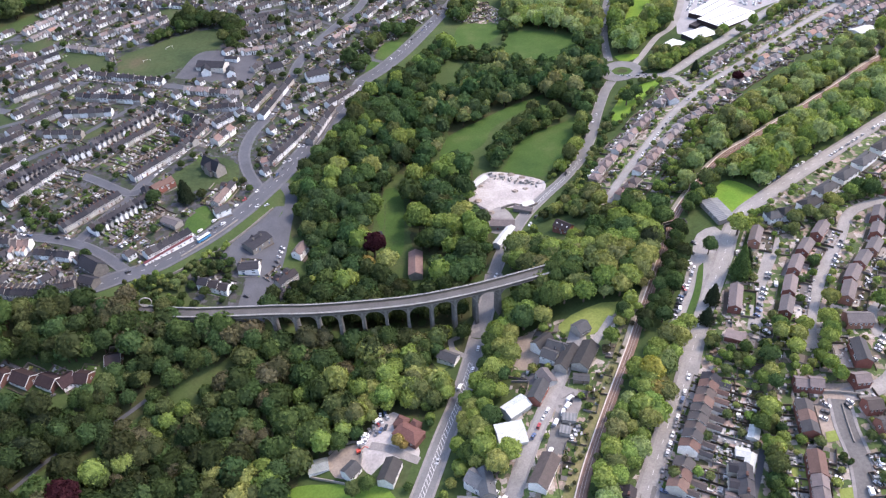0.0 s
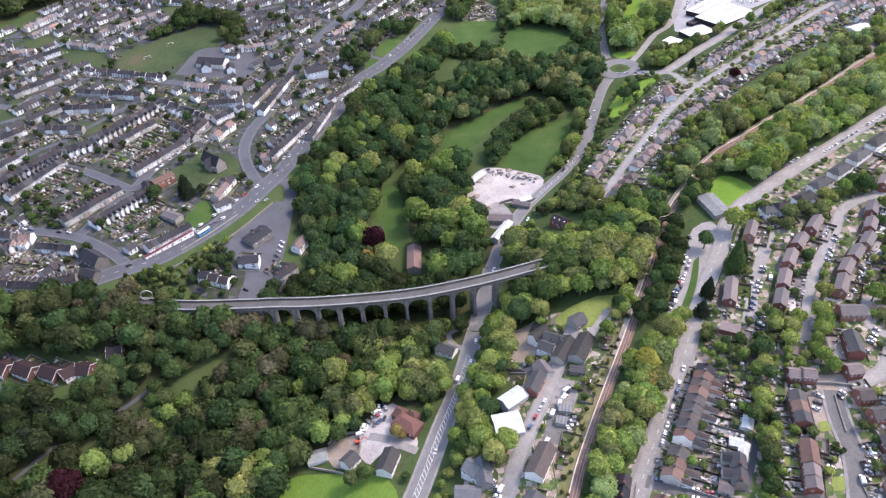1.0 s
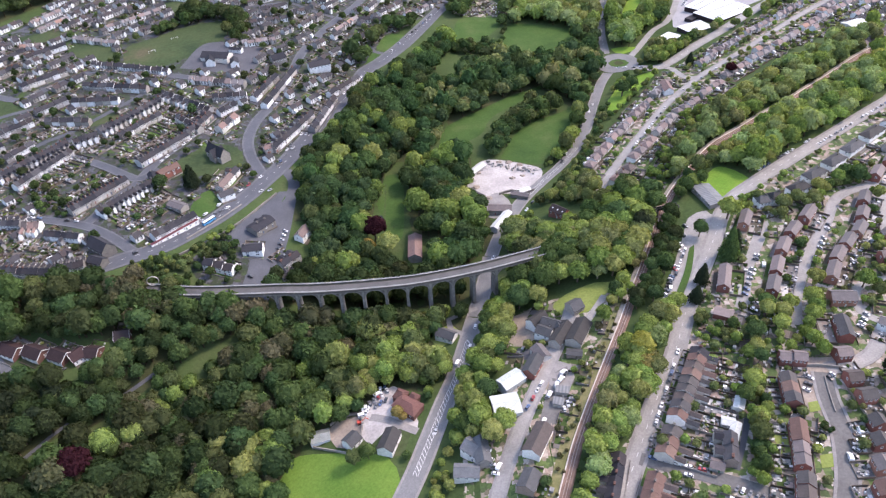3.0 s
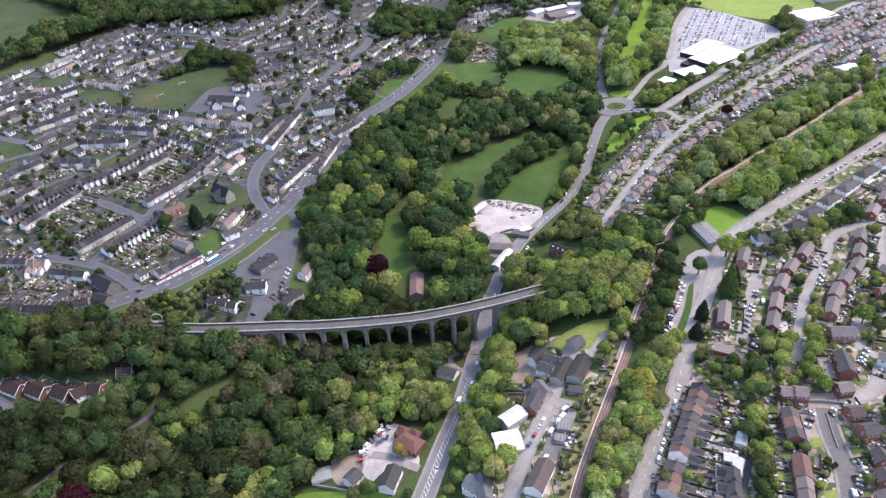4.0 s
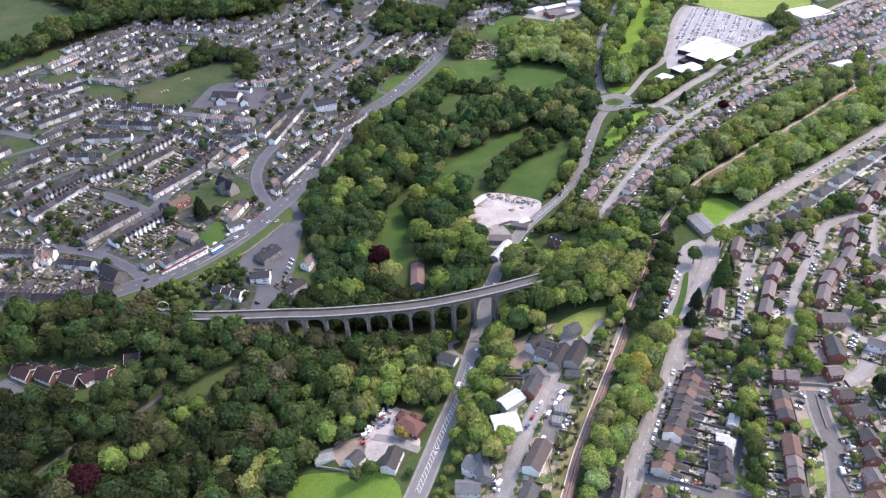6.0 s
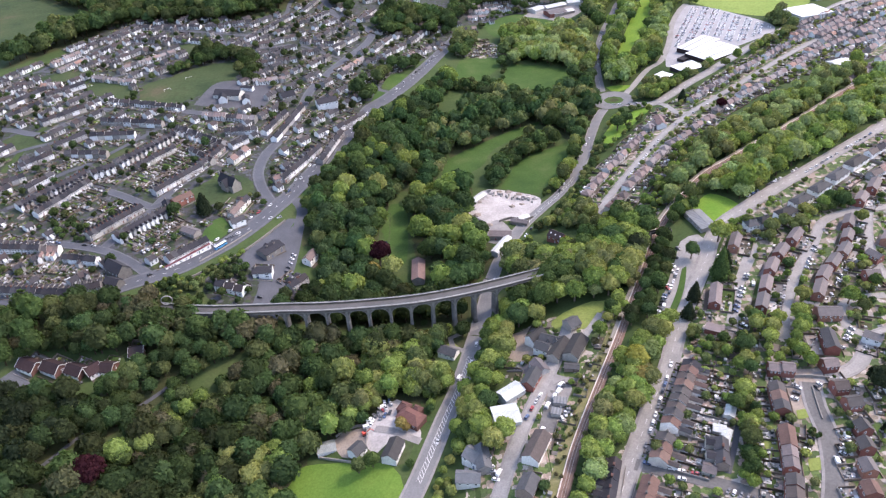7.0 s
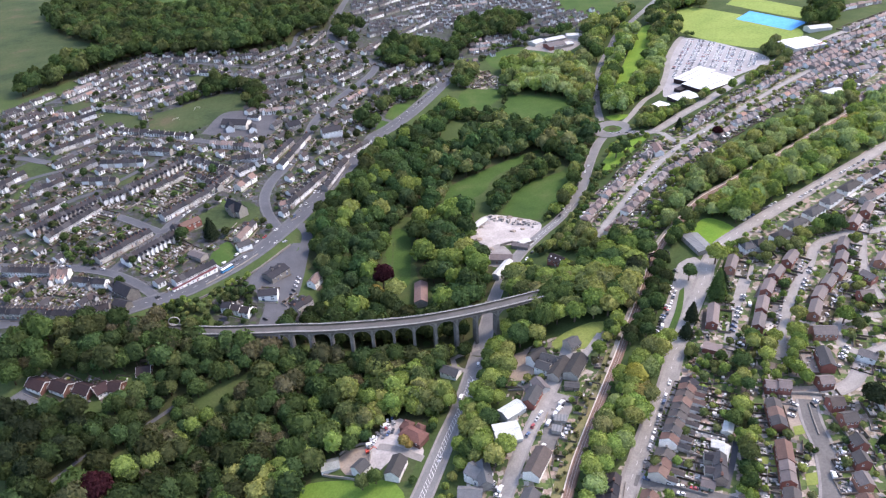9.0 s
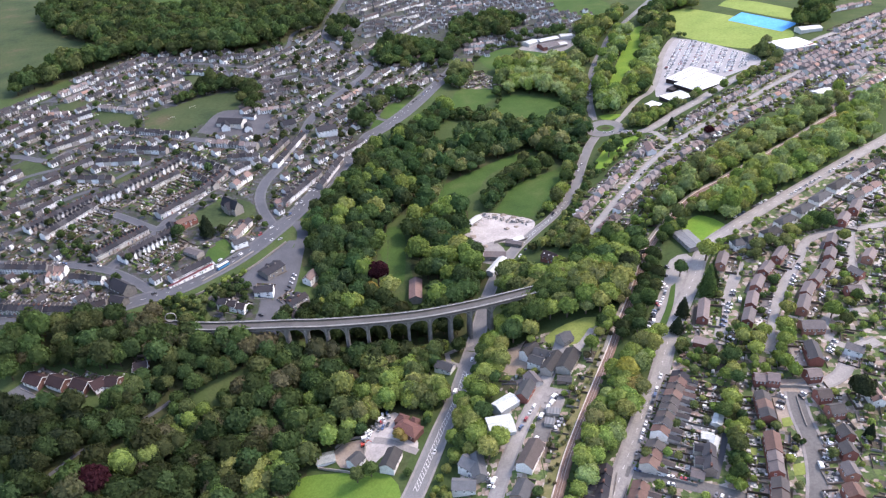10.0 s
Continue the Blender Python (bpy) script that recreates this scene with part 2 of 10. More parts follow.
M["far_car"] = worn("far_car_paint", [(0, (0.7, 0.7, 0.7)), (0.3, (0.4, 0.41, 0.43)), (0.5, (0.09, 0.09, 0.1)), (0.66, (0.6, 0.6, 0.6)), (0.8, (0.2, 0.24, 0.32)), (0.88, (0.32, 0.07, 0.06)), (0.93, (0.65, 0.65, 0.64))], 1, 4, 0.4, 0.5, 0, 0.02, "island")
M["trunk"] = worn("bark", [(0.3, (0.07, 0.055, 0.04)), (0.7, (0.13, 0.1, 0.08))], 0.8, 4, relief=0.6)
M["door"] = worn("door_paint", [(0, (0.5, 0.5, 0.5)), (0.3, (0.2, 0.05, 0.04)), (0.5, (0.05, 0.08, 0.16)), (0.7, (0.12, 0.09, 0.07)), (0.85, (0.04, 0.12, 0.07))], 1, 4, 0.5, 0.4, 0, 0.01, "object")
M["frame"] = worn("white_frame", [(0.3, (0.66, 0.66, 0.65)), (0.7, (0.8, 0.8, 0.8))], 1, 4, 0.5, 0.4, 0)
M["rubber"] = worn("tyre", [(0.3, (0.02, 0.02, 0.02)), (0.7, (0.04, 0.04, 0.04))], 1, 4, relief=0)
M["steel"] = worn("rail_steel", [(0.3, (0.24, 0.18, 0.15)), (0.7, (0.36, 0.29, 0.25))], 1, 4, 0.45, 0.5, 0)
M["grey_metal"] = worn("grey_metal", [(0.3, (0.3, 0.31, 0.32)), (0.7, (0.42, 0.43, 0.44))], 1, 4, 0.45, 0.5, 0)
M["excavator_red"] = worn("excavator_red", [(0.3, (0.4, 0.05, 0.03)), (0.7, (0.52, 0.08, 0.05))], 0.5, 4, 0.5, 0.4, 0)
M["red_paint"] = worn("red_paint", [(0.3, (0.1, 0.028, 0.034)), (0.7, (0.14, 0.038, 0.042))], 0.5, 4, 0.5, 0.4, 0)
M["bus_blue"] = worn("bus_blue", [(0.3, (0.04, 0.2, 0.42)), (0.7, (0.06, 0.27, 0.5))], 0.5, 4, 0.35, 0.5, 0)
M["bus_pale"] = worn("bus_pale", [(0.3, (0.6, 0.66, 0.7)), (0.7, (0.7, 0.75, 0.78))], 0.5, 4, 0.35, 0.5, 0)


def car_paint():
    m, nt, b = material("car_paint", 0.3, 0.0, 0.5)
    base = ramp(nt, rand_of(nt), [(0, (0.75, 0.75, 0.75)), (0.3, (0.42, 0.43, 0.45)), (0.5, (0.03, 0.03, 0.035)), (0.66, (0.12, 0.12, 0.13)),
                                  (0.8, (0.06, 0.1, 0.2)), (0.88, (0.5, 0.5, 0.5)), (0.94, (0.32, 0.03, 0.03)), (0.97, (0.7, 0.7, 0.68))], True)
    nt.links.new(mixed(nt, base, ramp(nt, noise_of(nt, 1.5), [(0.3, (0.86, 0.86, 0.86)), (0.7, (1, 1, 1))]), 1.0, "MULTIPLY"), b.inputs["Base Color"])
    b.inputs["Coat Weight"].default_value = 0.5
    return m


def pane_glass():
    m, nt, b = material("window_glass", 0.08, 0.0, 0.5)
    nt.links.new(ramp(nt, noise_of(nt, 0.6), [(0.3, (0.02, 0.025, 0.03)), (0.7, (0.07, 0.075, 0.08))]), b.inputs["Base Color"])
    return m


def leaves(name, own, grain):
    """Leaf clumps; own: the tint comes from the tree itself, else from the tint stored along the wood."""
    m = bpy.data.materials.new(name)
    m.use_nodes = True
    nt = m.node_tree
    nt.nodes.remove(nt.nodes["Principled BSDF"])
    if own:
        tint = nt.nodes.new("ShaderNodeObjectInfo").outputs["Color"]
    else:
        a = nt.nodes.new("ShaderNodeAttribute")
        a.attribute_name = "tint"
        tint = a.outputs["Color"]
    leaf = ramp(nt, rand_of(nt, True), [(0, (0.74, 0.77, 0.78)), (0.5, (1.0, 1.0, 1.0)), (1, (1.3, 1.28, 1.18))])
    col = mixed(nt, tint, leaf, 1.0, "MULTIPLY")
    col = mixed(nt, col, ramp(nt, noise_of(nt, grain), [(0.3, (0.72, 0.75, 0.76)), (0.7, (1.25, 1.22, 1.14))]), 1.0, "MULTIPLY")
    d = node(nt, "ShaderNodeBsdfDiffuse")
    t = node(nt, "ShaderNodeBsdfTranslucent")
    mix = node(nt, "ShaderNodeMixShader", Fac=0.45)
    tc = nt.nodes.new("ShaderNodeTexCoord")
    fine = node(nt, "ShaderNodeTexNoise", Scale=grain * 1.4, Detail=3.0, Roughness=0.7)
    nt.links.new(tc.outputs["Object"], fine.inputs["Vector"])
    bp = node(nt, "ShaderNodeBump", Strength=0.5, Distance=0.8 / grain)
    nt.links.new(fine.outputs["Fac"], bp.inputs["Height"])
    nt.links.new(bp.outputs["Normal"], d.inputs["Normal"])
    nt.links.new(col, d.inputs["Color"])
    nt.links.new(mixed(nt, col, (1.0, 1.0, 0.55), 1.0, "MULTIPLY"), t.inputs["Color"])
    nt.links.new(d.outputs[0], mix.inputs[1])
    nt.links.new(t.outputs[0], mix.inputs[2])
    nt.links.new(mix.outputs[0], nt.nodes["Material Output"].inputs["Surface"])
    return m




def patchwork(name, cell, stops):
    """Small plots of grass, paving and soil, seen from far above."""
    m, nt, b = material(name, 0.9)
    tc = nt.nodes.new("ShaderNodeTexCoord")
    v = node(nt, "ShaderNodeTexVoronoi", Scale=1 / cell, Randomness=0.9)
    v.distance = "CHEBYCHEV"
    nt.links.new(tc.outputs["Object"], v.inputs["Vector"])
    sep = nt.nodes.new("ShaderNodeSeparateColor")
    nt.links.new(v.outputs["Color"], sep.inputs["Color"])
    col = ramp(nt, sep.outputs[0], stops, True)
    f = noise_of(nt, 0.8, 5)
    nt.links.new(mixed(nt, col, ramp(nt, f, [(0.3, (0.65, 0.66, 0.64)), (0.7, (1.25, 1.25, 1.22))]), 1.0, "MULTIPLY"), b.inputs["Base Color"])
    bump(nt, b, f, 0.5, 0.2)
    return m


# town_plots has cloud shade put into it: darker, bluer than the estate's plots
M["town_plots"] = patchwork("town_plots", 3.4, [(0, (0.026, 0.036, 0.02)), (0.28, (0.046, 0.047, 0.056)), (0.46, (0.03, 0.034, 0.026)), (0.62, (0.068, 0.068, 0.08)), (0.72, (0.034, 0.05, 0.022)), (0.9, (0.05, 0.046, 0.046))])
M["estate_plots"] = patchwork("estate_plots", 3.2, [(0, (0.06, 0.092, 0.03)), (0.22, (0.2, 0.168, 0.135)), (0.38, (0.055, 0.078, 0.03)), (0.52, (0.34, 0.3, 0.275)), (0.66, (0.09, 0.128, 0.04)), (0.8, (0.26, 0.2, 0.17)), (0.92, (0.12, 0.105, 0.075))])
for key, src in (("far_render", [(0, (0.7, 0.71, 0.72)), (0.28, (0.48, 0.485, 0.49)), (0.45, (0.74, 0.745, 0.75)), (0.62, (0.34, 0.33, 0.325)), (0.82, (0.22, 0.21, 0.2))]),
                 ("far_slate", [(0, (0.027, 0.027, 0.033)), (0.3, (0.036, 0.034, 0.04)), (0.6, (0.046, 0.043, 0.048)), (0.82, (0.052, 0.04, 0.041))]),
                 ("far_brown", [(0, (0.17, 0.135, 0.13)), (0.3, (0.21, 0.158, 0.148)), (0.55, (0.2, 0.182, 0.182)), (0.8, (0.16, 0.138, 0.138)), (0.93, (0.27, 0.165, 0.13))])):
    M[key] = worn(key, src, 0.35, 2.0, 0.8, 0.3, 0.3, 0.05, "island")


def ribbed(name, stops, pitch):
    """Profiled roof sheet: ribs across the ridge, with weather streaks."""
    m, nt, b = material(name, 0.5, 0.0, 0.4)
    tc = nt.nodes.new("ShaderNodeTexCoord")
    w = node(nt, "ShaderNodeTexWave", Scale=1 / pitch, Distortion=0.0)
    w.bands_direction = "X"
    nt.links.new(tc.outputs["Object"], w.inputs["Vector"])
    col = mixed(nt, ramp(nt, noise_of(nt, 0.25, 5), stops), ramp(nt, w.outputs["Fac"], [(0.25, (0.72, 0.72, 0.73)), (0.6, (1.05, 1.05, 1.05))]), 1.0, "MULTIPLY")
    nt.links.new(col, b.inputs["Base Color"])
    bump(nt, b, w.outputs["Fac"], 0.5, 0.1)
    return m


M["ribbed"] = ribbed("ribbed_roof", [(0.3, (0.36, 0.39, 0.375)), (0.7, (0.52, 0.54, 0.52))], 2.2)
M["glazing"] = ribbed("greenhouse_glazing", [(0.3, (0.15, 0.17, 0.165)), (0.7, (0.25, 0.27, 0.255))], 1.2)
M["ribbed_grey"] = ribbed("ribbed_grey_roof", [(0.3, (0.11, 0.115, 0.118)), (0.7, (0.18, 0.185, 0.187))], 6.0)
M["car"], M["glass"] = car_paint(), pane_glass()
M["leaf_own"], M["leaf_wood"] = leaves("tree_leaves", True, 8.0), leaves("wood_leaves", False, 1.5)


# The lie of the land: a wooded valley between a town on a shelf and a hillside estate.
GX = np.array([-399, -212.8, -133, -79.8, -39.9, 0, 39.9, 79.8, 133, 199.5, 305.9, 532], float)
GY = np.array([159.6, 246.1, 332.5, 438.9, 571.9, 718.2, 1064], float)
GZ = np.array([
    [-18.6, -25.3, -39.9, -35.9, -26.6, -21.3, -10.6, -9.3, -2.7, 4, 10.6, 18.6],
    [-18.6, -22.6, -37.2, -34.6, -26.6, -25.3, -13.3, -10.6, -2.7, 4, 9.3, 17.3],
    [-6.7, -8, -20, -33.2, -35.9, -33.2, -25.3, -12, -4, 1.3, 9.3, 17.3],
    [2.7, -5.3, -13.3, -23.9, -30.6, -27.9, -25.3, -23.9, -10.6, 1.3, 8, 16],
    [6.7, -1.3, -8, -14.6, -23.9, -31.9, -30.6, -29.3, -25.3, -14.6, 1.3, 14.6],
    [9.3, 4, -4, -10.6, -17.3, -26.6, -29.3, -29.3, -27.9, -25.3, -12, 9.3],
    [16, 10.6, 4, -1.3, -5.3, -10.6, -16, -20, -22.6, -22.6, -16, 5.3]], float)
_gx, _gy = np.gradient(GZ, GX, axis=1), np.gradient(GZ, GY, axis=0)
_gxy = np.gradient(_gx, GY, axis=0)


def land(x, y):
    """Height of the ground, for numbers or arrays."""
    x, y = np.clip(np.asarray(x, float), GX[0], GX[-1]), np.clip(np.asarray(y, float), GY[0], GY[-1])
    i = np.clip(np.searchsorted(GX, x) - 1, 0, len(GX) - 2)
    j = np.clip(np.searchsorted(GY, y) - 1, 0, len(GY) - 2)
    w, h = GX[i + 1] - GX[i], GY[j + 1] - GY[j]

    def basis(u):
        return (2 * u ** 3 - 3 * u ** 2 + 1, u ** 3 - 2 * u ** 2 + u, 3 * u ** 2 - 2 * u ** 3, u ** 3 - u ** 2)
    a, b = basis((x - GX[i]) / w), basis((y - GY[j]) / h)
    z = 0
    for dj, p, q in ((0, b[0], b[1]), (1, b[2], b[3])):
        for di, r, s in ((0, a[0], a[1]), (1, a[2], a[3])):
            J, I = j + dj, i + di
            z = z + p * r * GZ[J, I] + p * s * w * _gx[J, I] + q * r * h * _gy[J, I] + q * s * w * h * _gxy[J, I]
    return z


# ---- builders ----
def mesh_from(name, verts, faces, mat, smooth=False):
    me = bpy.data.meshes.new(name)
    me.from_pydata([tuple(map(float, v)) for v in verts], [], [tuple(map(int, f)) for f in faces])
    me.materials.append(mat)
    if smooth:
        me.polygons.foreach_set("use_smooth", [True] * len(me.polygons))
    me.update()
    return me


class Soup:
    """Gathers boxes and faces into one mesh."""
    def __init__(self):
        self.v, self.f = [], []

    def add(self, verts, faces):
        n = len(self.v)
        self.v += [tuple(p) for p in verts]
        self.f += [tuple(i + n for i in f) for f in faces]
        return self

    def box(self, x0, x1, y0, y1, z0, z1, taper=0.0):
        t = taper
        return self.add([(x0, y0, z0), (x1, y0, z0), (x1, y1, z0), (x0, y1, z0), (x0 + t, y0 + t, z1), (x1 - t, y0 + t, z1), (x1 - t, y1 - t, z1), (x0 + t, y1 - t, z1)],
                        [(3, 2, 1, 0), (4, 5, 6, 7), (0, 1, 5, 4), (1, 2, 6, 5), (2, 3, 7, 6), (3, 0, 4, 7)])

    def bar(self, a, b, half, z0, z1):
        """An upright slab on the line from a to b (plan points), of that half thickness."""
        d = np.array(b, float) - np.array(a, float)
        n = np.array([-d[1], d[0]]) / max(1e-6, np.hypot(*d)) * half
        q = [np.array(a) + n, np.array(a) - n, np.array(b) - n, np.array(b) + n]
        za, zb = (z0, z0) if np.isscalar(z0) else z0
        ha, hb = (z1, z1) if np.isscalar(z1) else z1
        return self.add([(*q[0], za), (*q[1], za), (*q[2], zb), (*q[3], zb), (*q[0], ha), (*q[1], ha), (*q[2], hb), (*q[3], hb)],
                        [(0, 1, 2, 3)[::-1], (4, 5, 6, 7), (0, 1, 5, 4), (1, 2, 6, 5), (2, 3, 7, 6), (3, 0, 4, 7)])

    def tube(self, c, r, z0, z1, n=8, r2=None):
        r2 = r if r2 is None else r2
        a = [2 * math.pi * i / n for i in range(n)]
        v = [(c[0] + r * math.cos(t), c[1] + r * math.sin(t), z0) for t in a] + [(c[0] + r2 * math.cos(t), c[1] + r2 * math.sin(t), z1) for t in a]
        return self.add(v, [(i, (i + 1) % n, n + (i + 1) % n, n + i) for i in range(n)] + [tuple(range(n))[::-1], tuple(range(n, 2 * n))])

    def mesh(self, name, mat, smooth=False):
        return mesh_from(name, self.v, self.f, mat, smooth)


def part(name, me, parent, label=""):
    ob = new(name, me)
    ob.parent = parent
    if label:
        ob["label"] = label
    return ob


def smooth_line(pts, step=5.0):
    """A rounded line through plan points."""
    p = np.array(pts, float)
    p = np.vstack([2 * p[0] - p[1], p, 2 * p[-1] - p[-2]])
    out = []
    for i in range(1, len(p) - 2):
        n = max(1, int(np.hypot(*(p[i + 1] - p[i])) / step))
        for k in range(n):
            u = k / n
            out.append(0.5 * (2 * p[i] + (p[i + 1] - p[i - 1]) * u + (2 * p[i - 1] - 5 * p[i] + 4 * p[i + 1] - p[i + 2]) * u ** 2 + (3 * p[i] - p[i - 1] - 3 * p[i + 1] + p[i + 2]) * u ** 3))
    out.append(p[-2])
    return np.array(out)


def normals(line):
    d = np.gradient(line, axis=0)
    d /= np.hypot(d[:, 0], d[:, 1])[:, None] + 1e-9
    return np.stack([-d[:, 1], d[:, 0]], 1)


ROADS = []
lift = [0.16]


def ribbon(soup, line, lo, hi, up, cols=3):
    """A draped strip from lo to hi metres to the left of the line."""
    n = normals(line)
    v, f = [], []
    for p, q in zip(line, n):
        for c in range(cols):
            x, y = p + q * (lo + (hi - lo) * c / (cols - 1))
            v.append((x, y, float(land(x, y)) + up))
    for i in range(len(line) - 1):
        for c in range(cols - 1):
            a = i * cols + c
            f.append((a + 1, a, a + cols, a + cols + 1))
    soup.add(v, f)


def kerb_strip(soup, line, lo, hi, up, down):
    """A raised pavement with its two side faces."""
    n = normals(line)
    v, f = [], []
    for p, q in zip(line, n):
        for s, z in ((lo, down), (lo, up), (hi, up), (hi, down)):
            x, y = p + q * s
            v.append((x, y, float(land(x, y)) + z))
    for i in range(len(line) - 1):
        for c in range(3):
            a = i * 4 + c
            f.append((a + 1, a, a + 4, a + 5))
    soup.add(v, f)


def road(pts, width, name="road", mat="asphalt", label="grey asphalt road with worn surface", walk_side=0.0, dashes=False, sides=(1, 1)):
    line = smooth_line(pts)
    ROADS.append((line, width / 2 + walk_side + 1.0))
    lift[0] += 0.006
    s = Soup()
    ribbon(s, line, -width / 2, width / 2, lift[0], 5)
    ob = tagged(new(name, s.mesh(name, M[mat])), label, "road", kind="structure")
    if walk_side:
        s = Soup()
        if sides[0]:
            kerb_strip(s, line, width / 2, width / 2 + walk_side, 0.36, 0.0)
        if sides[1]:
            kerb_strip(s, line, -width / 2 - walk_side, -width / 2, 0.36, 0.0)
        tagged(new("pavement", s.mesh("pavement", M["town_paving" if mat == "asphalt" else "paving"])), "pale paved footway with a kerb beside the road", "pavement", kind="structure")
    if dashes:
        s = Soup()
        fine = smooth_line(pts, 3.0)
        for i in range(0, len(fine) - 1, 3):
            ribbon(s, fine[i:i + 2], -0.09, 0.09, lift[0] + 0.03, 2)
        tagged(new("road_marking", s.mesh("road_marking", M["paint"])), "broken white centre line on the road", "road marking", kind="structure")
    return ob


def inside(poly, x, y):
    poly = np.asarray(poly, float)
    x, y = np.asarray(x, float), np.asarray(y, float)
    r = np.zeros(x.shape, bool)
    for (x1, y1), (x2, y2) in zip(poly, np.roll(poly, -1, 0)):
        c = ((y1 > y) != (y2 > y)) & (x < (x2 - x1) * (y - y1) / (y2 - y1 + 1e-12) + x1)
        r ^= c
    return r


def clear_of_roads(x, y, extra=0.0):
    ok = np.ones(np.shape(x), bool)
    for line, half in ROADS:
        lo, hi = line.min(0) - half - 8, line.max(0) + half + 8
        near = np.where(ok & (x > lo[0]) & (x < hi[0]) & (y > lo[1]) & (y < hi[1]))[0]
        if len(near):
            d = np.min(np.hypot(x[near, None] - line[None, :, 0], y[near, None] - line[None, :, 1]), axis=1)
            ok[near] &= d > half + extra
    return ok


OPEN = []


def patch(name, pts, mat, label, up=0.08, step=7.0, wobble=0.0, round_off=True, category="ground"):
    """A piece of ground with an outline of its own, draped on the land."""
    from mathutils import geometry
    pts = [tuple(p) for p in pts]
    edge = smooth_line(pts + [pts[0]], 6.0)[:-1] if round_off else np.vstack([np.linspace(a, b, max(2, int(np.hypot(b[0] - a[0], b[1] - a[1]) / 6)), endpoint=False) for a, b in zip(np.array(pts, float), np.roll(np.array(pts, float), -1, 0))])
    if wobble:
        edge = edge + np.random.RandomState(len(pts)).uniform(-wobble, wobble, edge.shape)
    if mat not in ("town_plots", "estate_plots", "meadow", "litter"):
        OPEN.append(edge)
    lo, hi = edge.min(0), edge.max(0)
    step = max(step, math.sqrt((hi[0] - lo[0]) * (hi[1] - lo[1]) / 3000))
    gx, gy = np.meshgrid(np.arange(lo[0], hi[0], step), np.arange(lo[1], hi[1], step))
    gx, gy = gx.ravel() + 0.01, gy.ravel() + 0.013
    k = inside(edge, gx, gy)
    n = len(edge)
    v2 = [Vector(p) for p in edge] + [Vector(p) for p in np.stack([gx[k], gy[k]], 1)]
    r = geometry.delaunay_2d_cdt(v2, [(i, (i + 1) % n) for i in range(n)], [], 1, 1e-4)
    v = [(p.x, p.y, float(land(p.x, p.y)) + up) for p in r[0]]
    ob = new(name, mesh_from(name, v, r[2], M[mat], True))
    return tagged(ob, label, category, kind="structure")


# ---- trees ----
ICO = [(0, 0, 1)] + [(0.894 * math.cos(a), 0.894 * math.sin(a), 0.447) for a in np.arange(5) * 2 * math.pi / 5] + \
      [(0.894 * math.cos(a + math.pi / 5), 0.894 * math.sin(a + math.pi / 5), -0.447) for a in np.arange(5) * 2 * math.pi / 5] + [(0, 0, -1)]
ICO = np.array(ICO)
ICO_F = np.array([(0, 1 + i, 1 + (i + 1) % 5) for i in range(5)] + [(1 + i, 6 + i, 1 + (i + 1) % 5) for i in range(5)] +
                 [(1 + (i + 1) % 5, 6 + i, 6 + (i + 1) % 5) for i in range(5)] + [(11, 6 + (i + 1) % 5, 6 + i) for i in range(5)])


def finer(v, f):
    """Each triangle cut in four, on the unit sphere."""
    v, out, seen = [tuple(p) for p in v], [], {}

    def mid(a, b):
        k = (min(a, b), max(a, b))
        if k not in seen:
            m = (np.array(v[a]) + np.array(v[b])) / 2
            v.append(tuple(m / np.linalg.norm(m)))
            seen[k] = len(v) - 1
        return seen[k]
    for a, b, c in f:
        p, q, r = mid(a, b), mid(b, c), mid(c, a)
        out += [(a, p, r), (p, b, q), (r, q, c), (p, q, r)]
    return np.array(v), np.array(out)


BALL, BALL_F = finer(ICO, ICO_F)
FINE, FINE_F = finer(BALL, BALL_F)


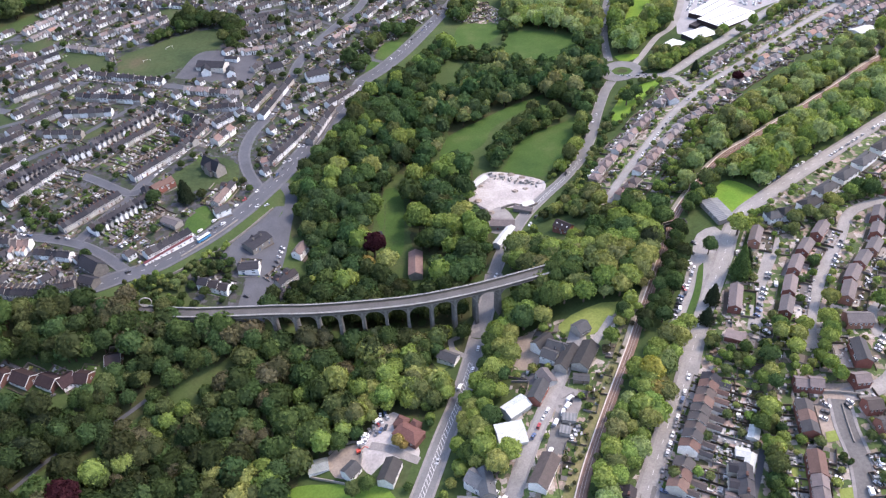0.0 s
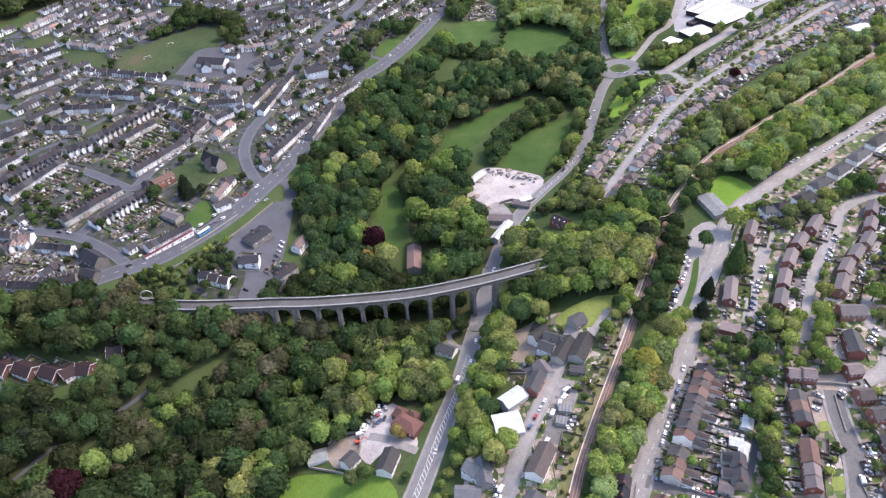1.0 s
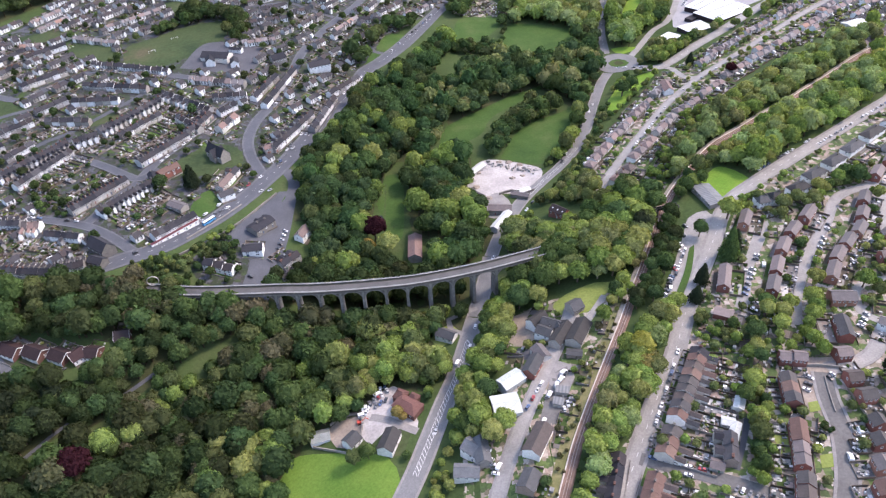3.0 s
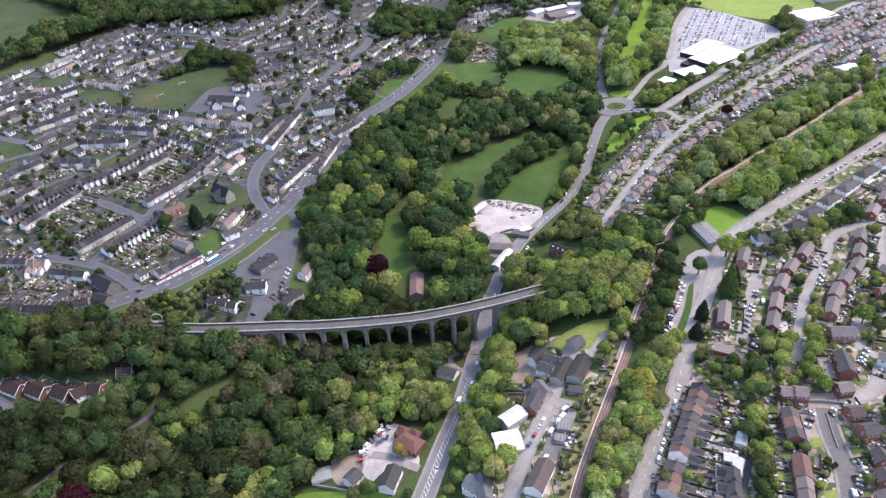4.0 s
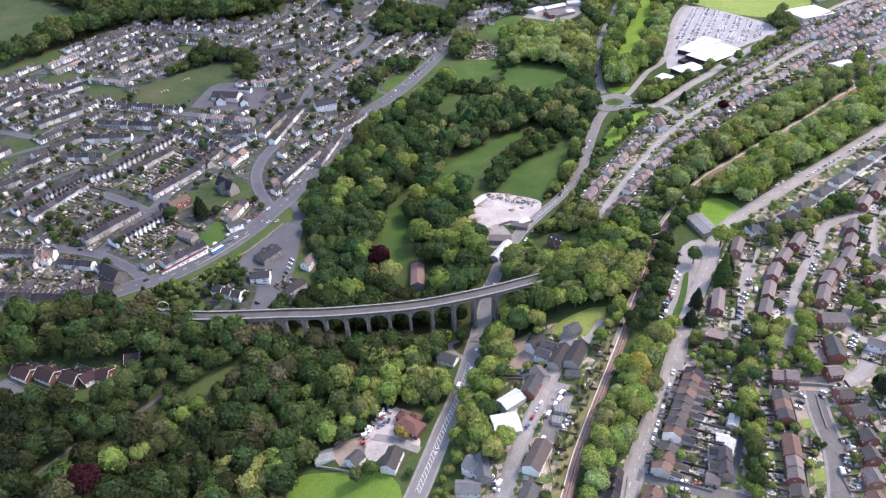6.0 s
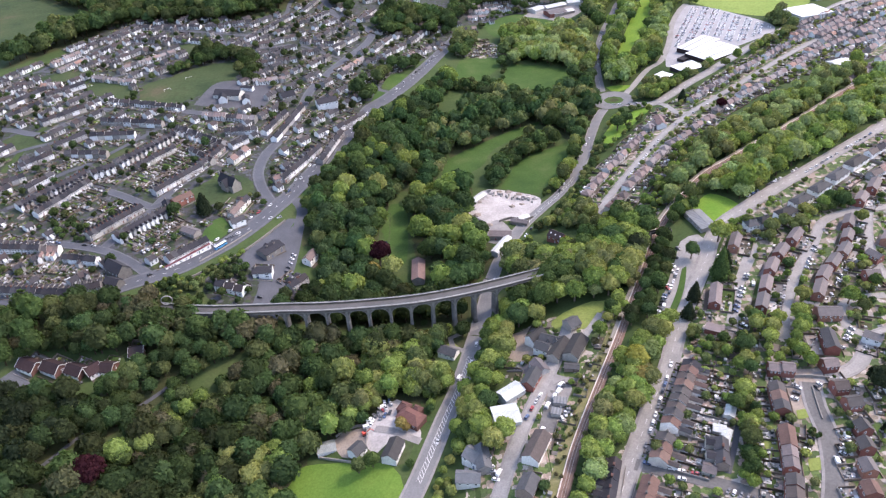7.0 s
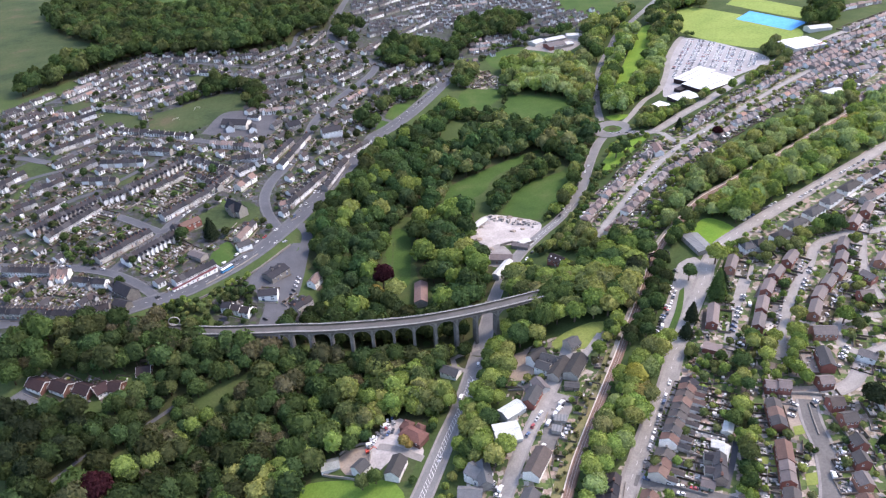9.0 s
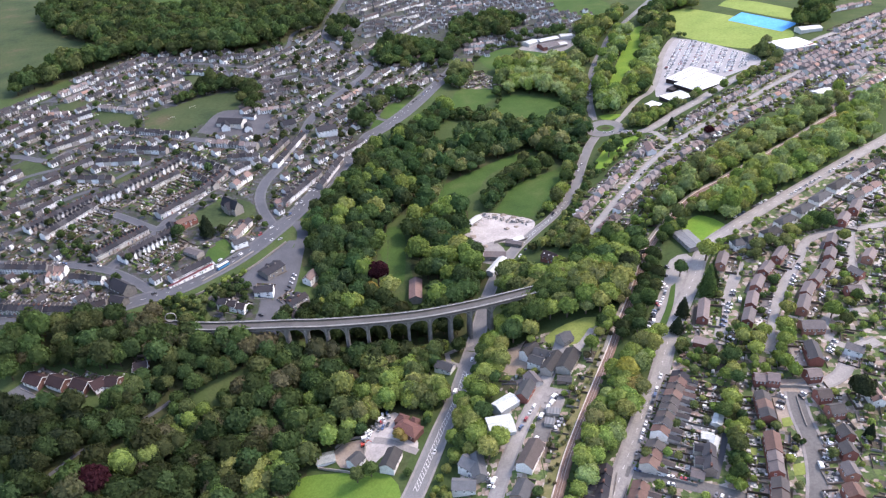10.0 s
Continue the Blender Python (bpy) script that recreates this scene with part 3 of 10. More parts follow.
def crown(seed, sphere, bumps, cards, size, tall=1.0):
    """A lumpy dome of leaf clumps with loose sprays over it: a crown of radius 1 whose foot is at z = 0; returns vertices, triangles."""
    r = np.random.RandomState(seed)
    v, f = sphere
    k = np.arange(bumps) + 0.5
    up = 1 - 1.55 * k / bumps + r.uniform(-0.12, 0.12, bumps)
    up = np.clip(up, -0.75, 1.0)
    a = k * 2.39996 + r.uniform(-0.5, 0.5, bumps)
    side = np.sqrt(1 - up ** 2)
    heads = np.stack([np.cos(a) * side, np.sin(a) * side, up], 1)
    lift_ = r.uniform(0.55, 1.15, bumps)
    wide = 2.6 / bumps * r.uniform(0.7, 1.5, bumps)
    near = np.clip(1 - (1 - v @ heads.T) / wide[None], 0, 1)
    h = np.max(np.sqrt(near) * lift_[None], axis=1)
    # a lopsided outline at the scale of whole limbs
    sway = sum(r.uniform(0.03, 0.09) * np.sin(v @ r.normal(size=3) * 2.2 + r.uniform(0, 6)) for _ in range(3))
    rad = 0.66 + 0.27 * h + sway * 0.6 + r.uniform(-0.07, 0.07, len(v))
    lean = r.uniform(-0.1, 0.1, 2)
    shape = np.array([1.0, 1.0, 0.84 * tall])
    low = np.where(v[:, 2:3] < -0.2, 0.8, 1.0)
    mid = np.array([lean[0], lean[1], 0.74 * tall])
    dome = v * rad[:, None] * shape * low + mid
    # sprays of leaf over the clumps
    d = r.normal(size=(cards, 3))
    d[:, 2] = np.where(d[:, 2] < -0.3 * np.abs(d[:, 0]), -0.5 * d[:, 2], d[:, 2])
    d /= np.linalg.norm(d, axis=1)[:, None]
    hc = np.max(np.sqrt(np.clip(1 - (1 - d @ heads.T) / wide[None], 0, 1)) * lift_[None], axis=1)
    reach = (0.7 + 0.27 * hc) * r.uniform(0.93, 1.13, cards)
    p = d * reach[:, None] * shape + mid
    nrm = d + r.normal(size=(cards, 3)) * 0.5
    nrm /= np.linalg.norm(nrm, axis=1)[:, None]
    t1 = np.cross(nrm, r.normal(size=(cards, 3)))
    t1 /= np.linalg.norm(t1, axis=1)[:, None] + 1e-9
    t2 = np.cross(nrm, t1)
    q = (size * r.uniform(0.6, 1.35, cards))[:, None]
    tri = np.stack([p - t1 * q - t2 * q * 0.6, p + t1 * q - t2 * q * 0.6, p + t2 * q * 1.1 + nrm * q * 0.3], 1).reshape(-1, 3)
    return np.vstack([dome, tri]), np.vstack([f, np.arange(cards * 3).reshape(-1, 3) + len(v)])


def conifer_crown(seed, cards, size, tall):
    """A ragged cone of drooping boughs round a stem."""
    r = np.random.RandomState(seed)
    high = 2.9 * tall

    def skirt(a, u):
        tier = 0.5 + 0.5 * np.cos(2 * math.pi * (u * 7 + 0.25 * np.sin(a * 3)))
        return ((1 - u) ** 0.8 * 0.95 + 0.03) * (0.84 + 0.16 * tier + 0.07 * np.sin(a * 5 + u * 9 + seed))
    v = FINE
    u = np.clip((v[:, 2] + 1) / 2, 0, 1)
    a = np.arctan2(v[:, 1], v[:, 0])
    k = np.where(u < 0.03, 0.2, skirt(a, u) * 0.88) * r.uniform(0.9, 1.1, len(v))
    V = np.stack([np.cos(a) * k, np.sin(a) * k, u * high], 1)
    u, a = 1 - np.sqrt(r.uniform(0, 1, cards)), r.uniform(0, 2 * math.pi, cards)
    k = skirt(a, u) * r.uniform(0.86, 1.08, cards)
    p = np.stack([np.cos(a) * k, np.sin(a) * k, u * high + r.uniform(0, 0.1, cards)], 1)
    d = np.stack([np.cos(a), np.sin(a), np.full(cards, 0.45)], 1) + r.normal(size=(cards, 3)) * 0.35
    d /= np.linalg.norm(d, axis=1)[:, None]
    t1 = np.cross(d, r.normal(size=(cards, 3)))
    t1 /= np.linalg.norm(t1, axis=1)[:, None] + 1e-9
    t2 = np.cross(d, t1)
    q = (size * r.uniform(0.6, 1.35, cards))[:, None]
    tri = np.stack([p - t1 * q - t2 * q * 0.6, p + t1 * q - t2 * q * 0.6, p + t2 * q * 1.1 - np.array([0, 0, 0.5]) * q], 1).reshape(-1, 3)
    return np.vstack([V, tri]), np.vstack([FINE_F, np.arange(cards * 3).reshape(-1, 3) + len(V)])


def tri_mesh(name, V, F, mat):
    me = bpy.data.meshes.new(name)
    me.vertices.add(len(V))
    me.vertices.foreach_set("co", np.ascontiguousarray(V, np.float32).ravel())
    me.loops.add(len(F) * 3)
    me.loops.foreach_set("vertex_index", np.ascontiguousarray(F, np.int32).ravel())
    me.polygons.add(len(F))
    me.polygons.foreach_set("loop_start", np.arange(0, len(F) * 3, 3, dtype=np.int32))
    me.materials.append(mat)
    me.polygons.foreach_set("use_smooth", [True] * len(F))
    me.update(calc_edges=True)
    return me


def trunk_mesh(seed, tall):
    """A tapered trunk with limbs, for a tree of crown radius 1."""
    r = random.Random(seed)
    s = Soup()

    def limb(a, b, ra, rb, n=6):
        a, b = Vector(a), Vector(b)
        w = (b - a).normalized()
        u = w.orthogonal().normalized()
        k = w.cross(u)
        ring = lambda c, q: [c + (u * math.cos(t) + k * math.sin(t)) * q for t in [2 * math.pi * i / n for i in range(n)]]
        s.add(ring(a, ra) + ring(b, rb), [(i, (i + 1) % n, n + (i + 1) % n, n + i) for i in range(n)])
    limb((0, 0, -0.7), (0, 0, 0.35 * tall), 0.1, 0.07)
    limb((0, 0, 0.35 * tall), (0.05, 0.03, 1.0 * tall), 0.07, 0.02)
    for i in range(5):
        a = i * 1.3 + r.random()
        limb((0, 0, 0.1 + 0.1 * i), (0.6 * math.cos(a), 0.6 * math.sin(a), 0.55 + 0.12 * i), 0.045, 0.012, 5)
    return s.mesh("trunk", M["trunk"])


TREE_SHAPES = [(tri_mesh("crown", *crown(20 + i, (FINE, FINE_F), 40, 950, 0.1, 0.95 + 0.12 * (i % 3)), M["leaf_own"]), trunk_mesh(i, 1.0)) for i in range(8)]
CONIFERS = [(tri_mesh("crown", *conifer_crown(60 + i, 900, 0.11, 0.85 + 0.15 * i), M["leaf_own"]), trunk_mesh(9 + i, 2.4)) for i in range(3)]
SMALL = [crown(80 + i, (BALL, BALL_F), 22, 330, 0.14, 0.9 + 0.12 * (i % 4)) for i in range(9)]
FAR_SMALL = [crown(100 + i, (BALL, BALL_F), 16, 170, 0.18, 0.9 + 0.12 * (i % 4)) for i in range(7)]
BUSH = [crown(120 + i, (ICO, ICO_F), 6, 46, 0.3, 0.8) for i in range(5)]
TINTS = {
    # darkest leaf; holds the cloud shade over the left-hand woods in its colour
    "deep": [(0.034, 0.05, 0.023), (0.039, 0.057, 0.024), (0.047, 0.058, 0.029), (0.036, 0.057, 0.026)],
    "dark": [(0.049, 0.074, 0.033), (0.058, 0.086, 0.035), (0.069, 0.086, 0.041), (0.051, 0.083, 0.038)],
    "mid": [(0.07, 0.112, 0.044), (0.086, 0.13, 0.049), (0.104, 0.128, 0.056), (0.068, 0.114, 0.05)],
    "cool": [(0.054, 0.102, 0.046), (0.066, 0.118, 0.05), (0.06, 0.096, 0.049), (0.074, 0.124, 0.056)],
    "fresh": [(0.18, 0.246, 0.074), (0.212, 0.27, 0.085), (0.155, 0.226, 0.07), (0.232, 0.258, 0.096)],
    "olive": [(0.158, 0.19, 0.082), (0.175, 0.204, 0.092), (0.138, 0.18, 0.078), (0.185, 0.196, 0.096)],
    "drab": [(0.112, 0.108, 0.066), (0.098, 0.104, 0.06), (0.125, 0.114, 0.075)],
    "bare": [(0.108, 0.1, 0.062), (0.098, 0.096, 0.058)],
    # fresh leaf, raised in colour for the sun on the right-hand trees
    "lime": [(0.24, 0.315, 0.1), (0.27, 0.335, 0.112), (0.21, 0.298, 0.092), (0.275, 0.308, 0.12)],
    # light and bluish, with far haze put into the leaf colour
    "pale": [(0.245, 0.318, 0.145), (0.272, 0.34, 0.16), (0.22, 0.298, 0.135)],
    "pine": [(0.03, 0.042, 0.026), (0.036, 0.048, 0.03)],
    "purple": [(0.04, 0.014, 0.02)],
    "bronze": [(0.27, 0.225, 0.085), (0.25, 0.2, 0.08)],
    "gold": [(0.36, 0.335, 0.09)],
}


def tint_of(r, kinds, at=None):
    """A leaf tint; with a place given, neighbours lean to the same kind."""
    if at is None:
        kind = r.choice(kinds)
    else:
        x, y = at
        u = 0.5 + 0.22 * math.sin(x / 13.0 + 1.7 * math.sin(y / 19.0)) + 0.22 * math.sin(y / 11.0 + 1.3 * math.sin(x / 23.0)) + r.gauss(0, 0.13)
        kind = kinds[int(u * len(kinds)) % len(kinds)]
    c = r.choice(TINTS[kind])
    k = r.uniform(0.9, 1.13)
    return (c[0] * k * r.uniform(0.94, 1.07), c[1] * k, c[2] * k)


tree_rand = random.Random(5)


def tree(p, radius, kinds, label, conifer=False, group=""):
    r = tree_rand
    shape = r.choice(CONIFERS if conifer else TREE_SHAPES)
    top = new("conifer" if conifer else "tree")
    part("trunk", shape[1], top)
    c = part("crown", shape[0], top)
    c.color = (*tint_of(r, kinds), 1)
    k = radius * r.uniform(0.95, 1.08)
    top.scale = (radius * r.uniform(0.9, 1.1), k, k)
    top.rotation_euler = (0, 0, r.uniform(0, 6.28))
    top.location = (p[0], p[1], float(land(*p)) + radius * (0.3 if conifer else 0.62))
    return tagged(top, label, "tree", group)


def scatter(poly, gap, seed, extra=1.5):
    """Jittered places inside an outline, off the roads and houses."""
    r = np.random.RandomState(seed)
    poly = np.array(poly, float)
    lo, hi = poly.min(0), poly.max(0)
    gx, gy = np.meshgrid(np.arange(lo[0], hi[0] + gap, gap), np.arange(lo[1], hi[1] + gap, gap * 0.87))
    gx = gx + (np.arange(gx.shape[0])[:, None] % 2) * gap / 2
    x = (gx + r.uniform(-0.36, 0.36, gx.shape) * gap).ravel()
    y = (gy + r.uniform(-0.36, 0.36, gy.shape) * gap).ravel()
    k = inside(poly, x, y)
    x, y = x[k], y[k]
    k = clear_of_roads(x, y, extra)
    for q in OPEN:
        k &= ~inside(q, x, y)
    x, y = x[k], y[k]
    ok = np.array([not any((a - hx) ** 2 + (b - hy) ** 2 < hr * hr for hx, hy, hr in KEEP_OFF) for a, b in zip(x, y)], bool) if len(x) else np.zeros(0, bool)
    return list(zip(x[ok], y[ok]))


KEEP_OFF = []


def wood(poly, gap, kinds, seed, label, rmin=0.58, rmax=0.88, extra=2.0, name="woodland", far=False, floor=False):
    """Many trees too close to count, as one piece: rmin, rmax are crown radii in units of the gap."""
    r = random.Random(seed)
    V, F, C, n = [], [], [], 0
    if floor:
        patch("woodland_floor", poly, "litter", "dark woodland floor of leaf litter and undergrowth", 0.03)
    for x, y in scatter(poly, gap, seed, extra):
        v, f = r.choice(FAR_SMALL if far else SMALL)
        R = gap * r.uniform(rmin, rmax) * (0.75 if r.random() < 0.25 else 1.0)
        a = r.uniform(0, 6.28)
        c, s = math.cos(a), math.sin(a)
        T = np.array([[c, -s, 0], [s, c, 0], [0, 0, 1]]) * R
        tall = r.uniform(0.95, 1.35)
        w = v @ T.T * np.array([1, 1, tall]) + np.array([x, y, float(land(x, y)) + R * r.uniform(0.1, 0.5)])
        # a plain stem below the clumps
        rr = R * 0.09
        z0 = float(land(x, y)) - 0.3
        st = np.array([(x - rr, y - rr, z0), (x + rr, y - rr, z0), (x, y + rr, z0), (x, y, z0 + R * 1.2)])
        V += [w, st]
        F += [f + n, np.array([(0, 1, 3), (1, 2, 3), (2, 0, 3)]) + n + len(w)]
        n += len(w) + 4
        C += [np.tile((*tint_of(r, kinds, (x, y)), 1.0), (len(w), 1)), np.tile((0.08, 0.06, 0.05, 1.0), (4, 1))]
    if not V:
        return None
    me = tri_mesh(name, np.vstack(V), np.vstack(F), M["leaf_wood"])
    at = me.attributes.new("tint", "FLOAT_COLOR", "POINT")
    at.data.foreach_set("color", np.vstack(C).astype(np.float32).ravel())
    return tagged(new(name, me), label, "woodland", kind="stuff")


def grove(poly, gap, kinds, seed, label, group, radius=None, conifer=False, extra=1.5):
    """Trees that can be told apart, each a thing of its own."""
    r = random.Random(seed)
    for p in scatter(poly, gap, seed, extra):
        tree(p, (radius or gap * 0.62) * r.uniform(0.75, 1.15), kinds, label, conifer, group)


# ---- houses ----
def multi(name, pieces):
    """One mesh from several gatherings, each with its material."""
    v, f, k = [], [], []
    for i, (s, _) in enumerate(pieces):
        n = len(v)
        v += s.v
        f += [tuple(q + n for q in g) for g in s.f]
        k += [i] * len(s.f)
    me = mesh_from(name, v, f, pieces[0][1])
    for _, m in pieces[1:]:
        me.materials.append(m)
    me.polygons.foreach_set("material_index", k)
    return me


CACHE = {}


def cached(key, make):
    if key not in CACHE:
        CACHE[key] = make()
    return CACHE[key]


def gable_wall(w, d, eave, ridge, mat, foot=-2.5):
    s = Soup()
    x, y = w / 2, d / 2
    s.add([(-x, -y, foot), (x, -y, foot), (x, y, foot), (-x, y, foot), (-x, -y, eave), (x, -y, eave), (x, y, eave), (-x, y, eave), (-x, 0, ridge), (x, 0, ridge)],
          [(3, 2, 1, 0), (0, 1, 5, 4), (2, 3, 7, 6), (1, 2, 6, 9, 5), (3, 0, 4, 8, 7), (4, 5, 9, 8), (6, 7, 8, 9)])
    return s.mesh("wall", M[mat])


def gable_roof(w, d, eave, ridge, mat, over=0.35, side=0.02, thick=0.2, hip=0.0):
    """Two thick slopes, with a ridge cap; hip: how far the ridge ends are drawn in."""
    s = Soup()
    x, y, slope = w / 2 + side, d / 2 + over, (ridge - eave) / (d / 2)
    e = eave - over * slope + 0.05
    r, h = ridge + 0.1, hip
    v = [(-x, -y, e), (x, -y, e), (x - h, 0, r), (-x + h, 0, r), (x, y, e), (-x, y, e)]
    up = [(a, b, c + thick) for a, b, c in v]
    ends = [(7, 10, 8), (11, 6, 9), (2, 4, 1), (3, 0, 5), (1, 4, 10, 7), (5, 0, 6, 11)] if hip else [(1, 2, 8, 7), (2, 4, 10, 8), (3, 0, 6, 9), (5, 3, 9, 11)]
    s.add(v + up, [(6, 7, 8, 9), (10, 11, 9, 8), (3, 2, 1, 0), (2, 3, 5, 4), (0, 1, 7, 6), (4, 5, 11, 10)] + ends)
    s.box(-x + h, x - h, -0.16, 0.16, r + thick - 0.08, r + thick + 0.1, 0.04)
    return s.mesh("roof", M[mat])


def chimney_mesh(mat):
    s, p = Soup(), Soup()
    s.box(-0.45, 0.45, -0.5, 0.5, -1.4, 1.3)
    s.box(-0.53, 0.53, -0.58, 0.58, 1.3, 1.46)
    for y in (-0.25, 0.25):
        p.tube((0, y), 0.15, 1.46, 1.95, 7, 0.12)
    return multi("chimney", [(s, M[mat]), (p, M["pot"])])


def window_mesh(w, h):
    """Faces -y; its middle is the origin."""
    xs, zs = (-w / 2, -w / 2 + 0.1, -0.05, 0.05, w / 2 - 0.1, w / 2), (-h / 2 - 0.08, -h / 2 + 0.1, h / 2 - 0.1, h / 2)
    v = [(x, -0.1 if j else -0.17, z) for j, z in enumerate(zs) for x in xs]
    f, k = [], []
    for j in range(3):
        for i in range(5):
            f.append((j * 6 + i, j * 6 + i + 1, j * 6 + i + 7, j * 6 + i + 6))
            k.append(1 if j == 1 and i in (1, 3) else 0)
    n = len(v)
    v += [(xs[0], 0.05, zs[0]), (xs[5], 0.05, zs[0]), (xs[5], 0.05, zs[3]), (xs[0], 0.05, zs[3])]
    f += [(0, n, n + 1, 5), (5, n + 1, n + 2, 23), (23, n + 2, n + 3, 18), (18, n + 3, n, 0)]
    me = mesh_from("window", v, f, M["frame"])
    me.materials.append(M["glass"])
    me.polygons.foreach_set("material_index", k + [0] * 4)
    return me


def door_mesh():
    return Soup().box(-0.48, 0.48, -0.08, 0.05, 0, 2.05, 0.02).mesh("door", M["door"])


# width, depth, eaves, ridge, wall, roof, chimney, rear wing, hip, side overhang, words, category
STYLES = {
    "terrace": (4.4, 6.8, 4.5, 6.8, "town_render", "slate", True, True, 0, 0.02, "pale rendered terraced house with a slate roof", "terraced house"),
    "dull": (4.4, 6.8, 4.5, 6.8, "dull_render", "slate", True, True, 0, 0.02, "grey pebbledashed terraced house with a slate roof", "terraced house"),
    "stone": (4.4, 6.8, 4.6, 7.0, "stonewall", "slate", True, True, 0, 0.02, "stone terraced house with a dark slate roof", "terraced house"),
    "hillrow": (5.0, 8.6, 4.8, 7.6, "render", "terrace_tile", True, True, 0, 0.02, "white rendered terraced house with a brown-grey tiled roof", "terraced house"),
    "brownrow": (5.0, 8.6, 4.8, 7.6, "render", "brown_tile", True, True, 0, 0.02, "white rendered terraced house with a brown tiled roof", "terraced house"),
    "semi": (7.0, 7.0, 4.6, 6.8, "render", "brown_tile", True, False, 0, 0.25, "white rendered house with a brown tiled roof", "house"),
    "greysemi": (7.0, 7.0, 4.6, 6.8, "town_render", "slate", True, False, 0, 0.25, "white rendered house with a grey roof", "house"),
    "hipped": (8.5, 8.0, 4.7, 7.2, "dull_render", "brown_tile", True, False, 3.2, 0.3, "rendered semi-detached house with a hipped brown roof", "house"),
    "closebrick": (8.5, 7.6, 5.0, 7.6, "brick", "terrace_tile", False, False, 0, 0.25, "red brick house with a dark brown-grey tiled roof", "house"),
    "redbrick": (8.5, 7.2, 5.0, 7.2, "brick", "grey_tile", False, False, 0, 0.25, "red brick house with a grey tiled roof", "house"),
    "brickrow": (5.6, 8.0, 5.0, 7.3, "brick", "terrace_tile", False, False, 0, 0.02, "brick terraced house with a brown-grey tiled roof", "terraced house"),
    "bungalow": (11.0, 8.5, 2.8, 5.2, "dull_render", "grey_tile", True, False, 0, 0.3, "low rendered bungalow with a grey tiled roof", "bungalow"),
    "pair": (12.0, 8.0, 4.6, 7.3, "render", "brown_tile", True, False, 0, 0.3, "pair of white rendered semi-detached houses with a brown roof", "house"),
    "bank": (10.0, 10.5, 2.5, 5.9, "old_brick", "dark_tile", False, False, 0, 0.5, "brick bungalow with a white front and a dark maroon roof", "bungalow"),
    "white": (7.0, 7.5, 4.6, 7.0, "white_wall", "slate", True, False, 0, 0.25, "plain white house with a dark slate roof", "house"),
    "whitebrown": (7.0, 7.5, 4.8, 7.4, "white_wall", "brown_tile", True, False, 0, 0.25, "plain white house with a brown roof", "house"),
    "whitesemi": (9.0, 9.0, 4.8, 7.8, "white_wall", "pale_slate", True, False, 2.4, 0.35, "white rendered detached house with a hipped slate roof", "house"),
    "shop": (4.0, 8.0, 5.4, 7.8, "town_render", "slate", True, False, 0, 0.02, "white rendered shop building with a slate roof", "shop"),
}
house_rand = random.Random(11)
SHRUBS, SHEDS = [], []
plots, fences, clutter, patios = Soup(), Soup(), Soup(), Soup()


